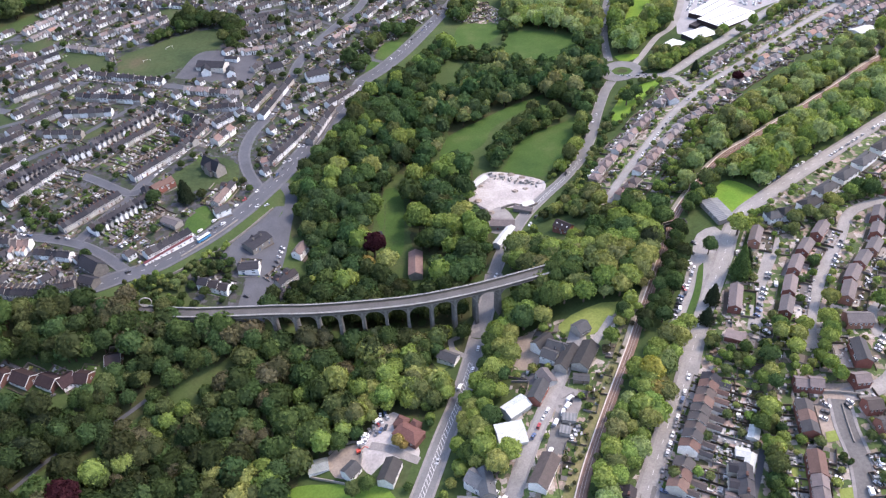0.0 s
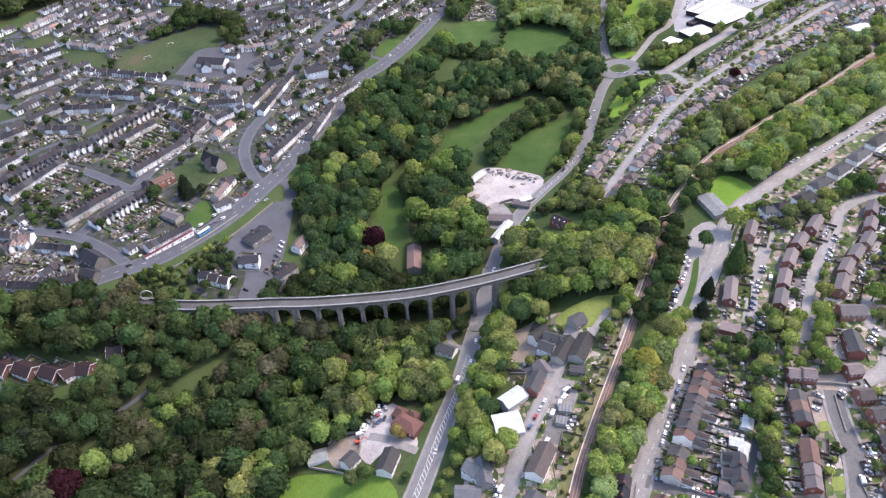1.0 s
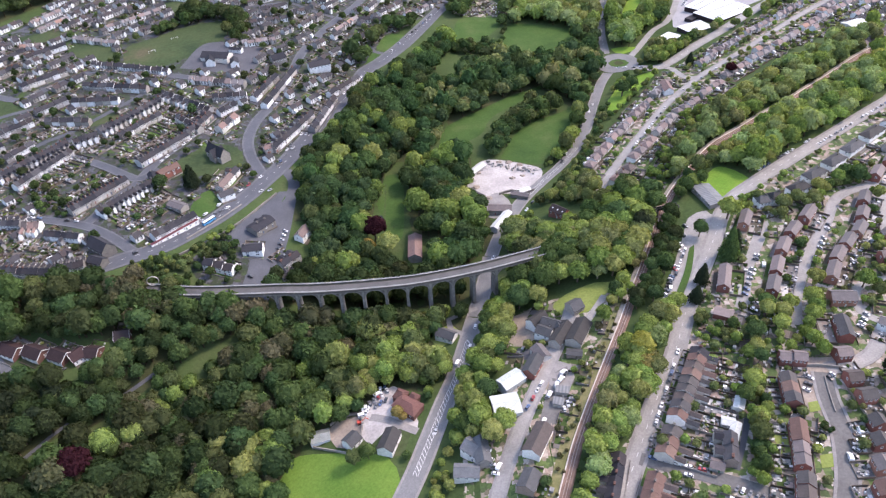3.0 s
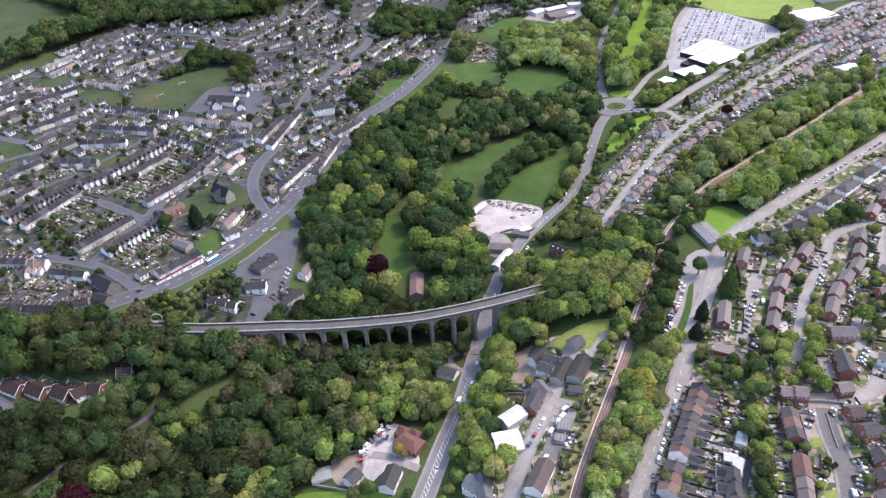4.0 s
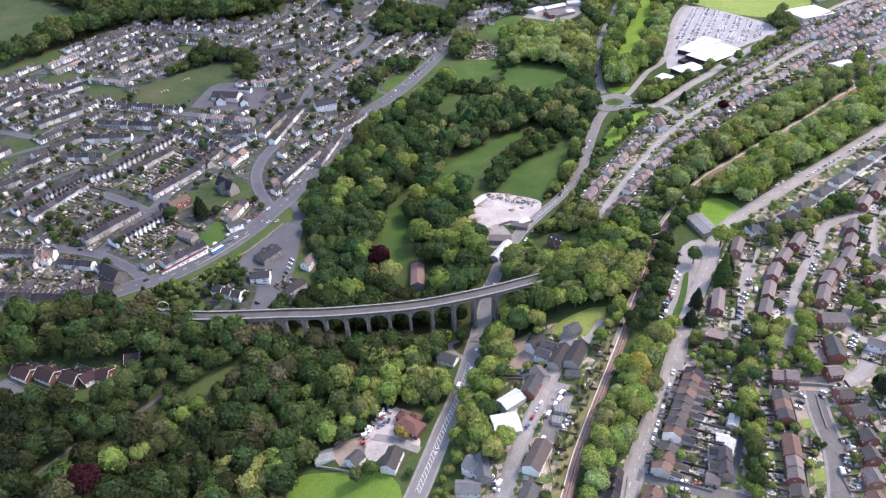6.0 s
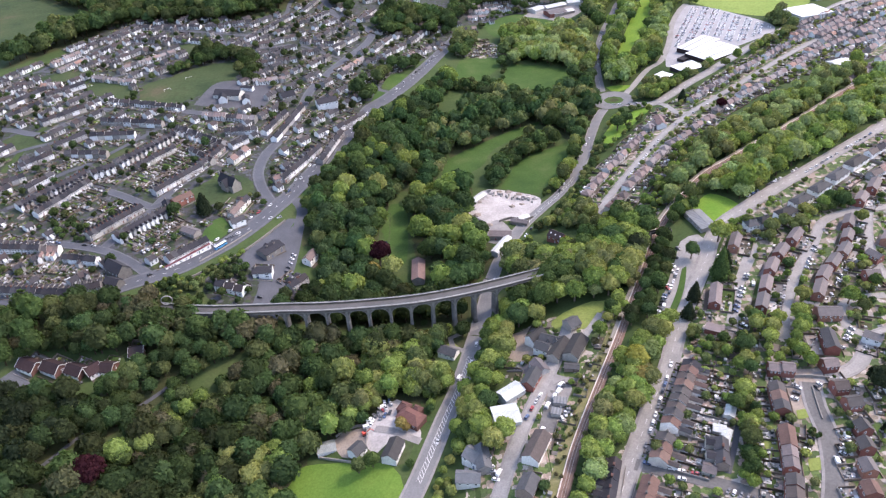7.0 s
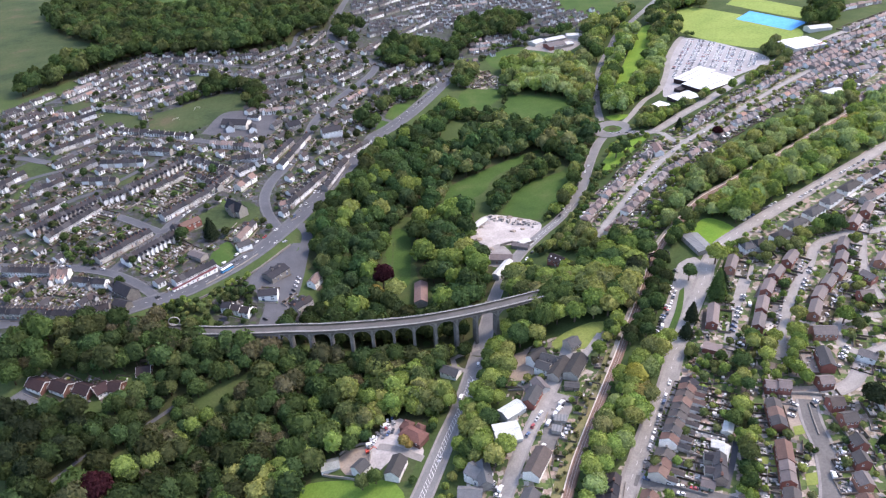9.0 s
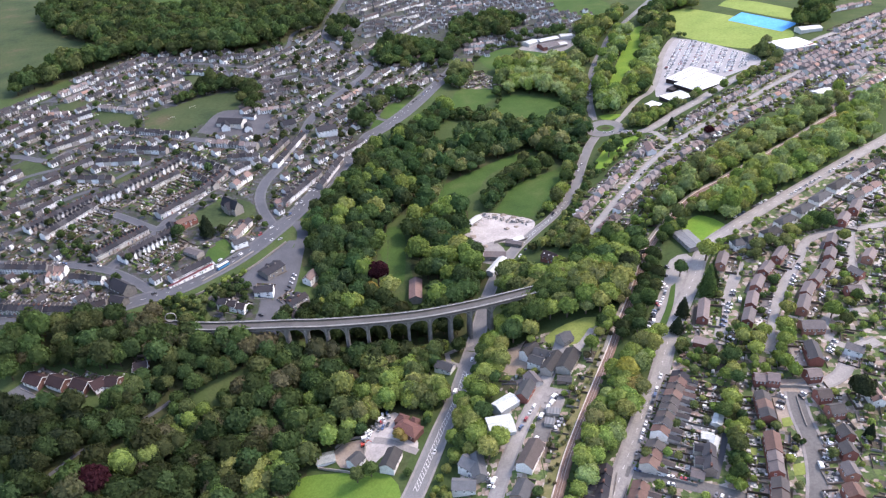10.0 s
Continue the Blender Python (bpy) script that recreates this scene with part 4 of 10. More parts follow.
def house(style, x, y, angle, w, near, end, group, depth=None):
    W, d, eave, ridge, wall, roof, stack, wing, hip, side, words, cat = STYLES[style]
    r = house_rand
    if near is None:
        return far_house(W, d, eave, ridge, roof, hip, x, y, angle, w, r)
    sx = w / W
    top = new("house")
    top.location = (x, y, float(land(x, y)) + 0.2)
    top.rotation_euler = (0, 0, angle)
    top.scale = (sx, (depth or d) / d, r.uniform(0.95, 1.06))
    part("wall", cached(("wall", style), lambda: gable_wall(W, d, eave, ridge, wall)) if not hip else cached(("wall", style), lambda: hip_wall(W, d, eave, wall)), top)
    part("roof", cached(("roof", style), lambda: gable_roof(W, d, eave, ridge, roof, 0.35, side, 0.2, hip)), top)
    if stack:
        c = part("chimney", cached(("chimney", wall), lambda: chimney_mesh("old_brick" if r.random() < 0.4 else "dark_stone")), top)
        c.location = (-W / 2 + 0.6 + hip, 0, ridge)
    ups = [-W * 0.25, W * 0.25] if W < 8 else [-W * 0.3, 0, W * 0.3]
    spots = [(u, -1, eave - 1.15) for u in ups] + [(u, 1, eave - 1.15) for u in (ups if near else ups[:0])] + ([(ups[-1], -1, 1.35)] if near and eave > 4 and y < 430 else [])
    for u, f, z in spots:
        win = part("window", cached("window", lambda: window_mesh(1.25, 1.3)), top)
        win.location, win.rotation_euler = (u, f * (d / 2 + 0.02), z), (0, 0, 0 if f < 0 else math.pi)
    if near:
        dr = part("door", cached("door", door_mesh), top)
        dr.location = (ups[0], -d / 2 - 0.02, 0)
    if near and side > 0.2:
        for f in (-1, 1):
            win = part("window", cached("window", lambda: window_mesh(1.25, 1.3)), top)
            win.location, win.rotation_euler = (f * (W / 2 + 0.02), 0.8, eave - 1.15), (0, 0, f * math.pi / 2)
    if style == "bank":
        part("front_wall", cached("bank_front", lambda: Soup().box(-W / 2 + 0.05, W / 2 - 0.05, -d / 2 - 0.07, -d / 2 - 0.01, -1.2, eave).mesh("front_wall", M["white_wall"])), top, "white rendered front wall")
        for f in (-1, 1):
            for g in (-1, 1):
                s = Soup()
                e0, e1 = eave - 0.35 * (ridge - eave) / (d / 2) + 0.05, ridge + 0.1
                k = f * (W / 2 + side)
                v = [(k, g * (d / 2 + 0.35), e0 - 0.1), (k, 0, e1 - 0.1), (k, 0, e1 + 0.26), (k, g * (d / 2 + 0.35), e0 + 0.26)]
                s.add(v + [(x_ + f * 0.12, y_, z_) for x_, y_, z_ in v], [(0, 1, 2, 3), (4, 5, 6, 7), (0, 1, 5, 4), (1, 2, 6, 5), (2, 3, 7, 6), (3, 0, 4, 7)])
                part("bargeboard", cached(("barge", f, g), lambda: s.mesh("bargeboard", M["frame"])), top, "white bargeboard")
    if wing and near:
        long = (r.uniform(1.0, 1.3), r.uniform(1.1, 1.75), r.uniform(0.85, 1.05)) if style in ("brownrow", "hillrow") else (1.0, 1.0, 1.0)
        for k in (part("rear_wing_wall", cached(("wing", wall), lambda: rear_wing(wall)), top), part("rear_wing_roof", cached(("wingroof", roof), lambda: rear_wing_roof(roof)), top)):
            k.location, k.scale = (W * 0.2, d / 2, 0), long
    KEEP_OFF.append((x, y, max(w, d) * 0.75))
    return tagged(top, words, cat, group)


FAR_WALLS, FAR_SLATE, FAR_BROWN, FAR_GLASS = Soup(), Soup(), Soup(), Soup()


def far_house(W, d, eave, ridge, roof, hip, x, y, ang, w, r):
    """A distant house with its roof, chimney and windows, gathered with its neighbours."""
    z, hx, hy = float(land(x, y)) + 0.1, w / 2, d / 2
    k = r.uniform(0.8, 0.98)
    eave, ridge = eave * k, ridge * k + 0.3
    x, y, ang = x + r.uniform(-0.5, 0.5), y + r.uniform(-0.5, 0.5), ang + r.uniform(-0.04, 0.04)
    P = lambda pts: [(*to_plan(x, y, ang, a, b), z + c) for a, b, c in pts]
    FAR_WALLS.add(P([(-hx, -hy, -2), (hx, -hy, -2), (hx, hy, -2), (-hx, hy, -2), (-hx, -hy, eave), (hx, -hy, eave), (hx, hy, eave), (-hx, hy, eave), (-hx + hip, 0, ridge - 0.05), (hx - hip, 0, ridge - 0.05)]),
                  [(0, 1, 5, 4), (2, 3, 7, 6), (1, 2, 6, 9, 5), (3, 0, 4, 8, 7)])
    o, e = 0.35, eave - 0.2
    s = FAR_BROWN if roof == "brown_tile" else FAR_SLATE
    q = hx + 0.05
    s.add(P([(-q, -hy - o, e), (q, -hy - o, e), (q - hip, 0, ridge), (-q + hip, 0, ridge), (q, hy + o, e), (-q, hy + o, e),
             (-q, -hy - o, e + 0.2), (q, -hy - o, e + 0.2), (q - hip, 0, ridge + 0.2), (-q + hip, 0, ridge + 0.2), (q, hy + o, e + 0.2), (-q, hy + o, e + 0.2)]),
          [(6, 7, 8, 9), (10, 11, 9, 8), (0, 1, 7, 6), (4, 5, 11, 10)] + ([(7, 10, 8), (11, 6, 9), (1, 4, 10, 7), (5, 0, 6, 11)] if hip else [(1, 2, 8, 7), (2, 4, 10, 8), (3, 0, 6, 9), (5, 3, 9, 11)]))
    if r.random() < 0.7:
        c = -hx + 0.6 + hip
        FAR_BROWN.add(P([(c - 0.4, -0.5, ridge - 0.8), (c + 0.4, -0.5, ridge - 0.8), (c + 0.4, 0.5, ridge - 0.8), (c - 0.4, 0.5, ridge - 0.8), (c - 0.4, -0.5, ridge + 1.3), (c + 0.4, -0.5, ridge + 1.3), (c + 0.4, 0.5, ridge + 1.3), (c - 0.4, 0.5, ridge + 1.3)]),
                      [(4, 5, 6, 7), (0, 1, 5, 4), (1, 2, 6, 5), (2, 3, 7, 6), (3, 0, 4, 7)])
    if r.random() < 0.28:
        # a front gable with its own little roof
        g, out, top = r.uniform(-0.2, 0.2) * w, -hy - r.uniform(0.6, 1.6), eave + (ridge - eave) * 0.72
        FAR_WALLS.add(P([(g - 1.5, out, -1), (g + 1.5, out, -1), (g + 1.5, out, eave), (g, out, top), (g - 1.5, out, eave), (g - 1.5, -hy, -1), (g - 1.5, -hy, eave), (g + 1.5, -hy, -1), (g + 1.5, -hy, eave)]),
                      [(0, 1, 2, 3, 4), (5, 0, 4, 6), (1, 7, 8, 2)])
        for m in (-1, 1):
            s.add(P([(g + m * 1.75, out - 0.25, eave - 0.15), (g, out - 0.25, top + 0.12), (g, -0.4, top + 0.12), (g + m * 1.75, -hy + 0.6, eave - 0.15),
                     (g + m * 1.75, out - 0.25, eave + 0.05), (g, out - 0.25, top + 0.32), (g, -0.4, top + 0.32), (g + m * 1.75, -hy + 0.6, eave + 0.05)]),
                  [(4, 5, 6, 7), (0, 1, 5, 4), (0, 3, 7, 4)])
    for f in (-1, 1):
        for u in (-0.25, 0.25):
            for zz in (eave - 1.7, 0.9):
                q = f * (hy + 0.06)
                FAR_GLASS.add(P([(u * w - 0.6, q, zz), (u * w + 0.6, q, zz), (u * w + 0.6, q, zz + 1.15), (u * w - 0.6, q, zz + 1.15)]), [(0, 1, 2, 3)])
    if r.random() < 0.4:
        a, b = r.uniform(-0.3, 0.2) * w, hy
        FAR_WALLS.add(P([(a, b, -1), (a + 2.6, b, -1), (a + 2.6, b + 3, -1), (a, b + 3, -1), (a, b, 3.2), (a + 2.6, b, 3.2), (a + 2.6, b + 3, 2.5), (a, b + 3, 2.5)]), [(4, 5, 6, 7), (1, 2, 6, 5), (2, 3, 7, 6), (3, 0, 4, 7)])
    KEEP_OFF.append((x, y, max(w, d) * 0.7))


NO_BUILD = []


def fill(poly, degrees, pitch, style, run=(3, 7), yard=7.0, plot=7.0):
    """Rows of distant houses wherever an outline still has room."""
    r = house_rand
    poly = np.array(poly, float)
    c, s = math.cos(radians(degrees)), math.sin(radians(degrees))
    mid = poly.mean(0)
    reach = np.max(np.hypot(*(poly - mid).T))
    for k, v in enumerate(np.arange(-reach, reach, pitch)):
        u = -reach + r.uniform(0, 10)
        while u < reach:
            n = r.randint(*run)
            back = 1 if k % 2 else -1
            st = r.choice(style.split())
            for q in range(n):
                x, y = mid[0] + c * u - s * v, mid[1] + s * u + c * v
                u += plot if q % 2 == 0 else plot + 3.2
                p = (np.array([x]), np.array([y]))
                if not inside(poly, *p)[0] or not clear_of_roads(*p, 3.0)[0] or any(inside(q, *p)[0] for q in NO_BUILD):
                    continue
                if any((x - a) ** 2 + (y - b) ** 2 < (h + 3.2) ** 2 for a, b, h in KEEP_OFF if h < 40):
                    continue
                ang = radians(degrees) + (0 if back > 0 else math.pi)
                if r.random() < 0.16:
                    continue
                NEW.append((st, x, y, ang, plot))
            u += r.uniform(3, 9)
    for st, x, y, ang, w in NEW:
        house(st, x, y, ang, w, None, False, "")
        garden(x, y, ang, w, STYLES[st][1] / 2 + 0.3, yard, r)
    NEW.clear()


NEW = []


def back_plots(poly, gap, degrees, seed):
    """Gardens and yards in the room left between the houses."""
    r = random.Random(seed)
    for x, y in scatter(poly, gap, seed, 4.0):
        p = (np.array([x]), np.array([y]))
        if any(inside(q, *p)[0] for q in NO_BUILD):
            continue
        garden(x, y, radians(degrees + r.choice((0, 90, 180, 270)) + r.uniform(-6, 6)), r.uniform(5, 8), -5, r.uniform(8, 12), r)


def hip_wall(w, d, eave, mat):
    return Soup().box(-w / 2, w / 2, -d / 2, d / 2, -2.5, eave + 0.05).mesh("wall", M[mat])


def rear_wing(mat):
    s = Soup()
    s.add([(-1.25, -0.05, -2.5), (1.25, -0.05, -2.5), (1.25, 4.2, -2.5), (-1.25, 4.2, -2.5), (-1.25, -0.05, 4.2), (1.25, -0.05, 4.2), (1.25, 4.2, 4.2), (-1.25, 4.2, 4.2), (0, -0.05, 5.4), (0, 4.2, 5.4)],
          [(3, 2, 1, 0), (1, 2, 6, 5), (3, 0, 4, 7), (2, 3, 7, 9, 6), (0, 1, 5, 8, 4), (4, 8, 9, 7), (5, 6, 9, 8)])
    return s.mesh("rear_wing_wall", M[mat])


def rear_wing_roof(mat):
    s = Soup()
    for f in (-1, 1):
        v = [(f * 1.45, -0.3, 4.06), (f * 1.45, 4.35, 4.06), (0, 4.35, 5.48), (0, -0.3, 5.48)]
        up = [(a, b, c + 0.16) for a, b, c in v]
        s.add(v + up, [(0, 1, 2, 3), (4, 5, 6, 7), (0, 1, 5, 4), (1, 2, 6, 5), (2, 3, 7, 6), (3, 0, 4, 7)])
    return s.mesh("rear_wing_roof", M[mat])


def to_plan(x, y, angle, u, v):
    c, s = math.cos(angle), math.sin(angle)
    return (x + c * u - s * v, y + s * u + c * v)


def plot_quad(x, y, ang, u0, u1, v0, v1, up=0.1):
    q = [to_plan(x, y, ang, u, v) for u, v in ((u0, v0), (u1, v0), (u1, v1), (u0, v1))]
    plots.add([(a, b, float(land(a, b)) + up) for a, b in q], [(0, 1, 2, 3)])


def garden(x, y, ang, w, v0, length, r):
    """A back garden: a paved, a grassed and a rough stretch, side fences, odds and ends."""
    k = [v0, v0 + length * r.uniform(0.15, 0.35), v0 + length * r.uniform(0.55, 0.85), v0 + length]
    up = 0.1 + r.random() * 0.01
    for a, b in zip(k, k[1:]):
        if r.random() < 0.3:
            m = r.uniform(-0.2, 0.2) * w
            plot_quad(x, y, ang, -w / 2 + 0.1, m, a, b, up)
            plot_quad(x, y, ang, m + 0.02, w / 2 - 0.1, a, b, up)
        else:
            plot_quad(x, y, ang, -w / 2 + 0.1, w / 2 - 0.1, a, b, up)
    a, b = to_plan(x, y, ang, -w / 2, v0), to_plan(x, y, ang, -w / 2, v0 + length)
    h = r.choice((1.0, 1.5, 1.7))
    fences.bar(a, b, 0.08, (float(land(*a)) - 0.3, float(land(*b)) - 0.3), (float(land(*a)) + h, float(land(*b)) + h))
    a, c = to_plan(x, y, ang, -w / 2, v0 + length), to_plan(x, y, ang, w / 2, v0 + length)
    fences.bar(a, c, 0.08, (float(land(*a)) - 0.3, float(land(*c)) - 0.3), (float(land(*a)) + h, float(land(*c)) + h))
    for _ in range(r.choice((2, 3, 4, 6))):
        p = to_plan(x, y, ang, r.uniform(-0.4, 0.4) * w, v0 + length * r.uniform(0.1, 0.95))
        z, e, f, g = float(land(*p)), r.uniform(0.2, 1.1), r.uniform(0.2, 1.1), r.uniform(0.3, 2.0)
        clutter.bar(to_plan(*p, ang, -e, 0), to_plan(*p, ang, e, 0), f, z - 0.1, z + g)
    for _ in range(r.choice((0, 1, 2, 2))):
        p = to_plan(x, y, ang, r.uniform(-0.45, 0.45) * w, v0 + length * r.uniform(0.3, 1.0))
        SHRUBS.append((*p, r.uniform(0.5, 1.5)))
    if r.random() < 0.33:
        SHEDS.append((*to_plan(x, y, ang, r.uniform(-0.2, 0.2) * w, v0 + length * 0.86), ang))


back_rand = random.Random(23)


def busy_garden(x, y, ang, w, v0, length, front, depth, r):
    """A crowded back garden: slabs, walls across it, lean-tos and boxes; dark party fences in front."""
    v = v0
    while v < v0 + length - 2.0:
        e = r.uniform(1.6, 3.4)
        u0 = r.choice((-0.47, -0.47, 0.0)) * w
        u1 = r.choice((0.47, 0.1)) * w if u0 < 0 else 0.47 * w
        if r.random() < 0.62:
            q = [to_plan(x, y, ang, u, k) for u, k in ((u0, v), (u1, v), (u1, v + e), (u0, v + e))]
            h = 0.16 + r.random() * 0.06
            z = [float(land(*k)) for k in q]
            patios.add([(*k, t + h) for k, t in zip(q, z)] + [(*k, t - 0.2) for k, t in zip(q, z)], [(0, 1, 2, 3), (0, 4, 5, 1), (1, 5, 6, 2), (2, 6, 7, 3), (3, 7, 4, 0)])
        for _ in range(r.choice((1, 2, 3, 4))):
            p = to_plan(x, y, ang, r.uniform(-0.42, 0.42) * w, v + r.uniform(0, e))
            z, m, f, g = float(land(*p)), r.uniform(0.15, 0.9), r.uniform(0.2, 0.9), r.uniform(0.25, 1.3)
            clutter.bar(to_plan(*p, ang, -m, 0), to_plan(*p, ang, m, 0), f, z - 0.1, z + 0.2 + g)
        if r.random() < 0.35:
            SHRUBS.append((*to_plan(x, y, ang, r.uniform(-0.4, 0.4) * w, v + e * 0.5), r.uniform(0.5, 1.1)))
        v += e
    for u in (-w / 2, w / 2):
        a, b = to_plan(x, y, ang, u, v0), to_plan(x, y, ang, u, v0 + length)
        fences.bar(a, b, 0.12, (float(land(*a)) - 0.3, float(land(*b)) - 0.3), (float(land(*a)) + 1.7, float(land(*b)) + 1.7))
    if front > 3:
        a, b = to_plan(x, y, ang, -w / 2, -depth / 2 - 0.2), to_plan(x, y, ang, -w / 2, -depth / 2 - front)
        fences.bar(a, b, 0.15, (float(land(*a)) - 0.3, float(land(*b)) - 0.3), (float(land(*a)) + 1.3, float(land(*b)) + 1.3))
        for _ in range(3):
            SHRUBS.append((*to_plan(x, y, ang, r.uniform(-0.42, 0.42) * w, -depth / 2 - front * r.uniform(0.35, 0.95)), r.uniform(0.4, 0.8)))


def row(a, b, n, style, back=1, yard=11.0, near=True, gap=0.0, group="terrace houses in a row", front=2.5, depth=None, busy=False):
    """Houses side by side on the line of their ridge from a to b; back: +1 the gardens lie to the left of it, -1 to the right."""
    r = house_rand
    a, b = np.array(a, float), np.array(b, float)
    d = b - a
    length = np.hypot(*d)
    ang = math.atan2(d[1], d[0]) + (0 if back > 0 else math.pi)
    styles = style.split()
    for i in range(n):
        x, y = a + d * (i + 0.5) / n
        w = length / n
        st = r.choice(styles)
        dd = depth or STYLES[st][1]
        if near is None and "semi" in st:
            # two by two, with a way through between the pairs
            x, y = a + d * (i + (0.57 if i % 2 == 0 else 0.43)) / n
            house(st, x, y, ang, w * 0.86, near, i in (0, n - 1), group, depth)
        else:
            house(st, x, y, ang, w * (1 - gap), near, i in (0, n - 1), group, depth)
        if yard:
            garden(x, y, ang, w, dd / 2 + ((7.6 if st in ("brownrow", "hillrow") else 4.3) if STYLES[st][7] and near else 0.3), yard * r.uniform(0.9, 1.1), r)
            if busy:
                busy_garden(x, y, ang, w, dd / 2 + (4.0 if STYLES[st][7] else 0.6), yard + 3.0 if STYLES[st][7] else yard, front, dd, back_rand)
        if front:
            plot_quad(x, y, ang, -w / 2 + 0.1, w / 2 - 0.1, -dd / 2 - front, -dd / 2 - 0.1)
            p, q = to_plan(x, y, ang, -w / 2, -dd / 2 - front), to_plan(x, y, ang, w / 2, -dd / 2 - front)
            fences.bar(p, q, 0.12, (float(land(*p)) - 0.3, float(land(*q)) - 0.3), (float(land(*p)) + 0.8, float(land(*q)) + 0.8))


# ---- cars ----
def car_meshes():
    body, glass = Soup(), Soup()
    v = []
    for x, z0, z1, wy in ((-2.1, 0.42, 0.78, 0.72), (-1.9, 0.25, 0.9, 0.84), (0.75, 0.22, 0.93, 0.86), (1.7, 0.25, 0.8, 0.84), (2.08, 0.35, 0.62, 0.68)):
        v += [(x, -wy, z0), (x, wy, z0), (x, wy, z1), (x, -wy, z1)]
    f = [(0, 1, 2, 3), (19, 18, 17, 16)]
    for i in range(4):
        f += [(i * 4 + j, i * 4 + (j + 1) % 4, i * 4 + 4 + (j + 1) % 4, i * 4 + 4 + j)[::-1] for j in range(4)]
    body.add(v, f)
    body.add([(-1.45, -0.62, 1.36), (0.05, -0.62, 1.36), (0.05, 0.62, 1.36), (-1.45, 0.62, 1.36), (-1.35, -0.55, 1.44), (-0.05, -0.55, 1.44), (-0.05, 0.55, 1.44), (-1.35, 0.55, 1.44)],
             [(4, 5, 6, 7), (0, 1, 5, 4), (1, 2, 6, 5), (2, 3, 7, 6), (3, 0, 4, 7), (3, 2, 1, 0)])
    glass.add([(-1.95, -0.78, 0.86), (0.85, -0.78, 0.88), (0.85, 0.78, 0.88), (-1.95, 0.78, 0.86), (-1.5, -0.63, 1.37), (0.08, -0.63, 1.37), (0.08, 0.63, 1.37), (-1.5, 0.63, 1.37)],
              [(4, 5, 6, 7), (0, 1, 5, 4), (1, 2, 6, 5), (2, 3, 7, 6), (3, 0, 4, 7)])
    wheel = Soup().tube((0, 0), 0.32, -0.1, 0.1, 10)
    wheel.v = [(x, z, y) for x, y, z in wheel.v]
    return body.mesh("body", M["car"]), glass.mesh("cabin", M["glass"]), wheel.mesh("wheel", M["rubber"])


CAR = car_meshes()
car_rand = random.Random(3)


def car(x, y, ang, z=None, group="parked cars", scale=1.0):
    top = new("car")
    top.location, top.rotation_euler = (x, y, (float(land(x, y)) + 0.34) if z is None else z), (0, 0, ang)
    k = scale * car_rand.uniform(0.92, 1.1)
    top.scale = (k, k, k * car_rand.choice((1, 1, 1, 1.25)))
    part("body", CAR[0], top)
    part("cabin", CAR[1], top, "dark glass cabin")
    for u in (-1.3, 1.3):
        for v in (-0.76, 0.76):
            part("wheel", CAR[2], top).location = (u, v, 0.32)
    return tagged(top, "small car with glossy paint standing on the asphalt", "car", group)


def van_meshes():
    body, glass = Soup(), Soup()
    side = [(-2.5, 0.35), (2.45, 0.35), (2.5, 0.95), (1.75, 1.15), (1.15, 2.05), (0.9, 2.2), (-2.4, 2.2), (-2.5, 2.05)]
    n = len(side)
    body.add([(x, -0.95, z) for x, z in side] + [(x, 0.95, z) for x, z in side],
             [tuple(range(n)), tuple(range(2 * n - 1, n - 1, -1))] + [(i + n, (i + 1) % n + n, (i + 1) % n, i) for i in range(n)])
    glass.add([(1.8, -0.8, 1.17), (1.8, 0.8, 1.17), (1.2, 0.75, 2.02), (1.2, -0.75, 2.02)], [(0, 1, 2, 3)])
    for y in (-0.97, 0.97):
        glass.add([(0.4, y, 1.2), (1.55, y, 1.2), (1.05, y, 1.9), (0.4, y, 1.9)], [(0, 1, 2, 3)])
    return body.mesh("body", M["frame"]), glass.mesh("cabin_glass", M["glass"])


VAN = van_meshes()


def van(p, ang):
    top = new("van")
    top.location, top.rotation_euler = (*p, float(land(*p)) + 0.34), (0, 0, radians(ang))
    part("body", VAN[0], top)
    part("cabin_glass", VAN[1], top)
    for u in (-1.5, 1.55):
        for v in (-0.86, 0.86):
            part("wheel", CAR[2], top).location = (u, v, 0.32)
    return tagged(top, "white panel van standing on grey ground", "van", "white vans")


def parked(a, b, n, turn=0.0, miss=0.25, group="parked cars"):
    """Cars along a line; turn: degrees off the line."""
    a, b = np.array(a, float), np.array(b, float)
    d = b - a
    n = min(int(n * 1.3), int(np.hypot(*d) / (5.6 if abs(turn) < 30 else 2.9)))
    for i in range(n):
        if car_rand.random() < miss:
            continue
        x, y = a + d * (i + 0.5 + car_rand.uniform(-0.15, 0.15)) / n
        car(x, y, math.atan2(d[1], d[0]) + radians(turn) + car_rand.uniform(-0.06, 0.06) + (math.pi if car_rand.random() < 0.5 else 0), group=group)


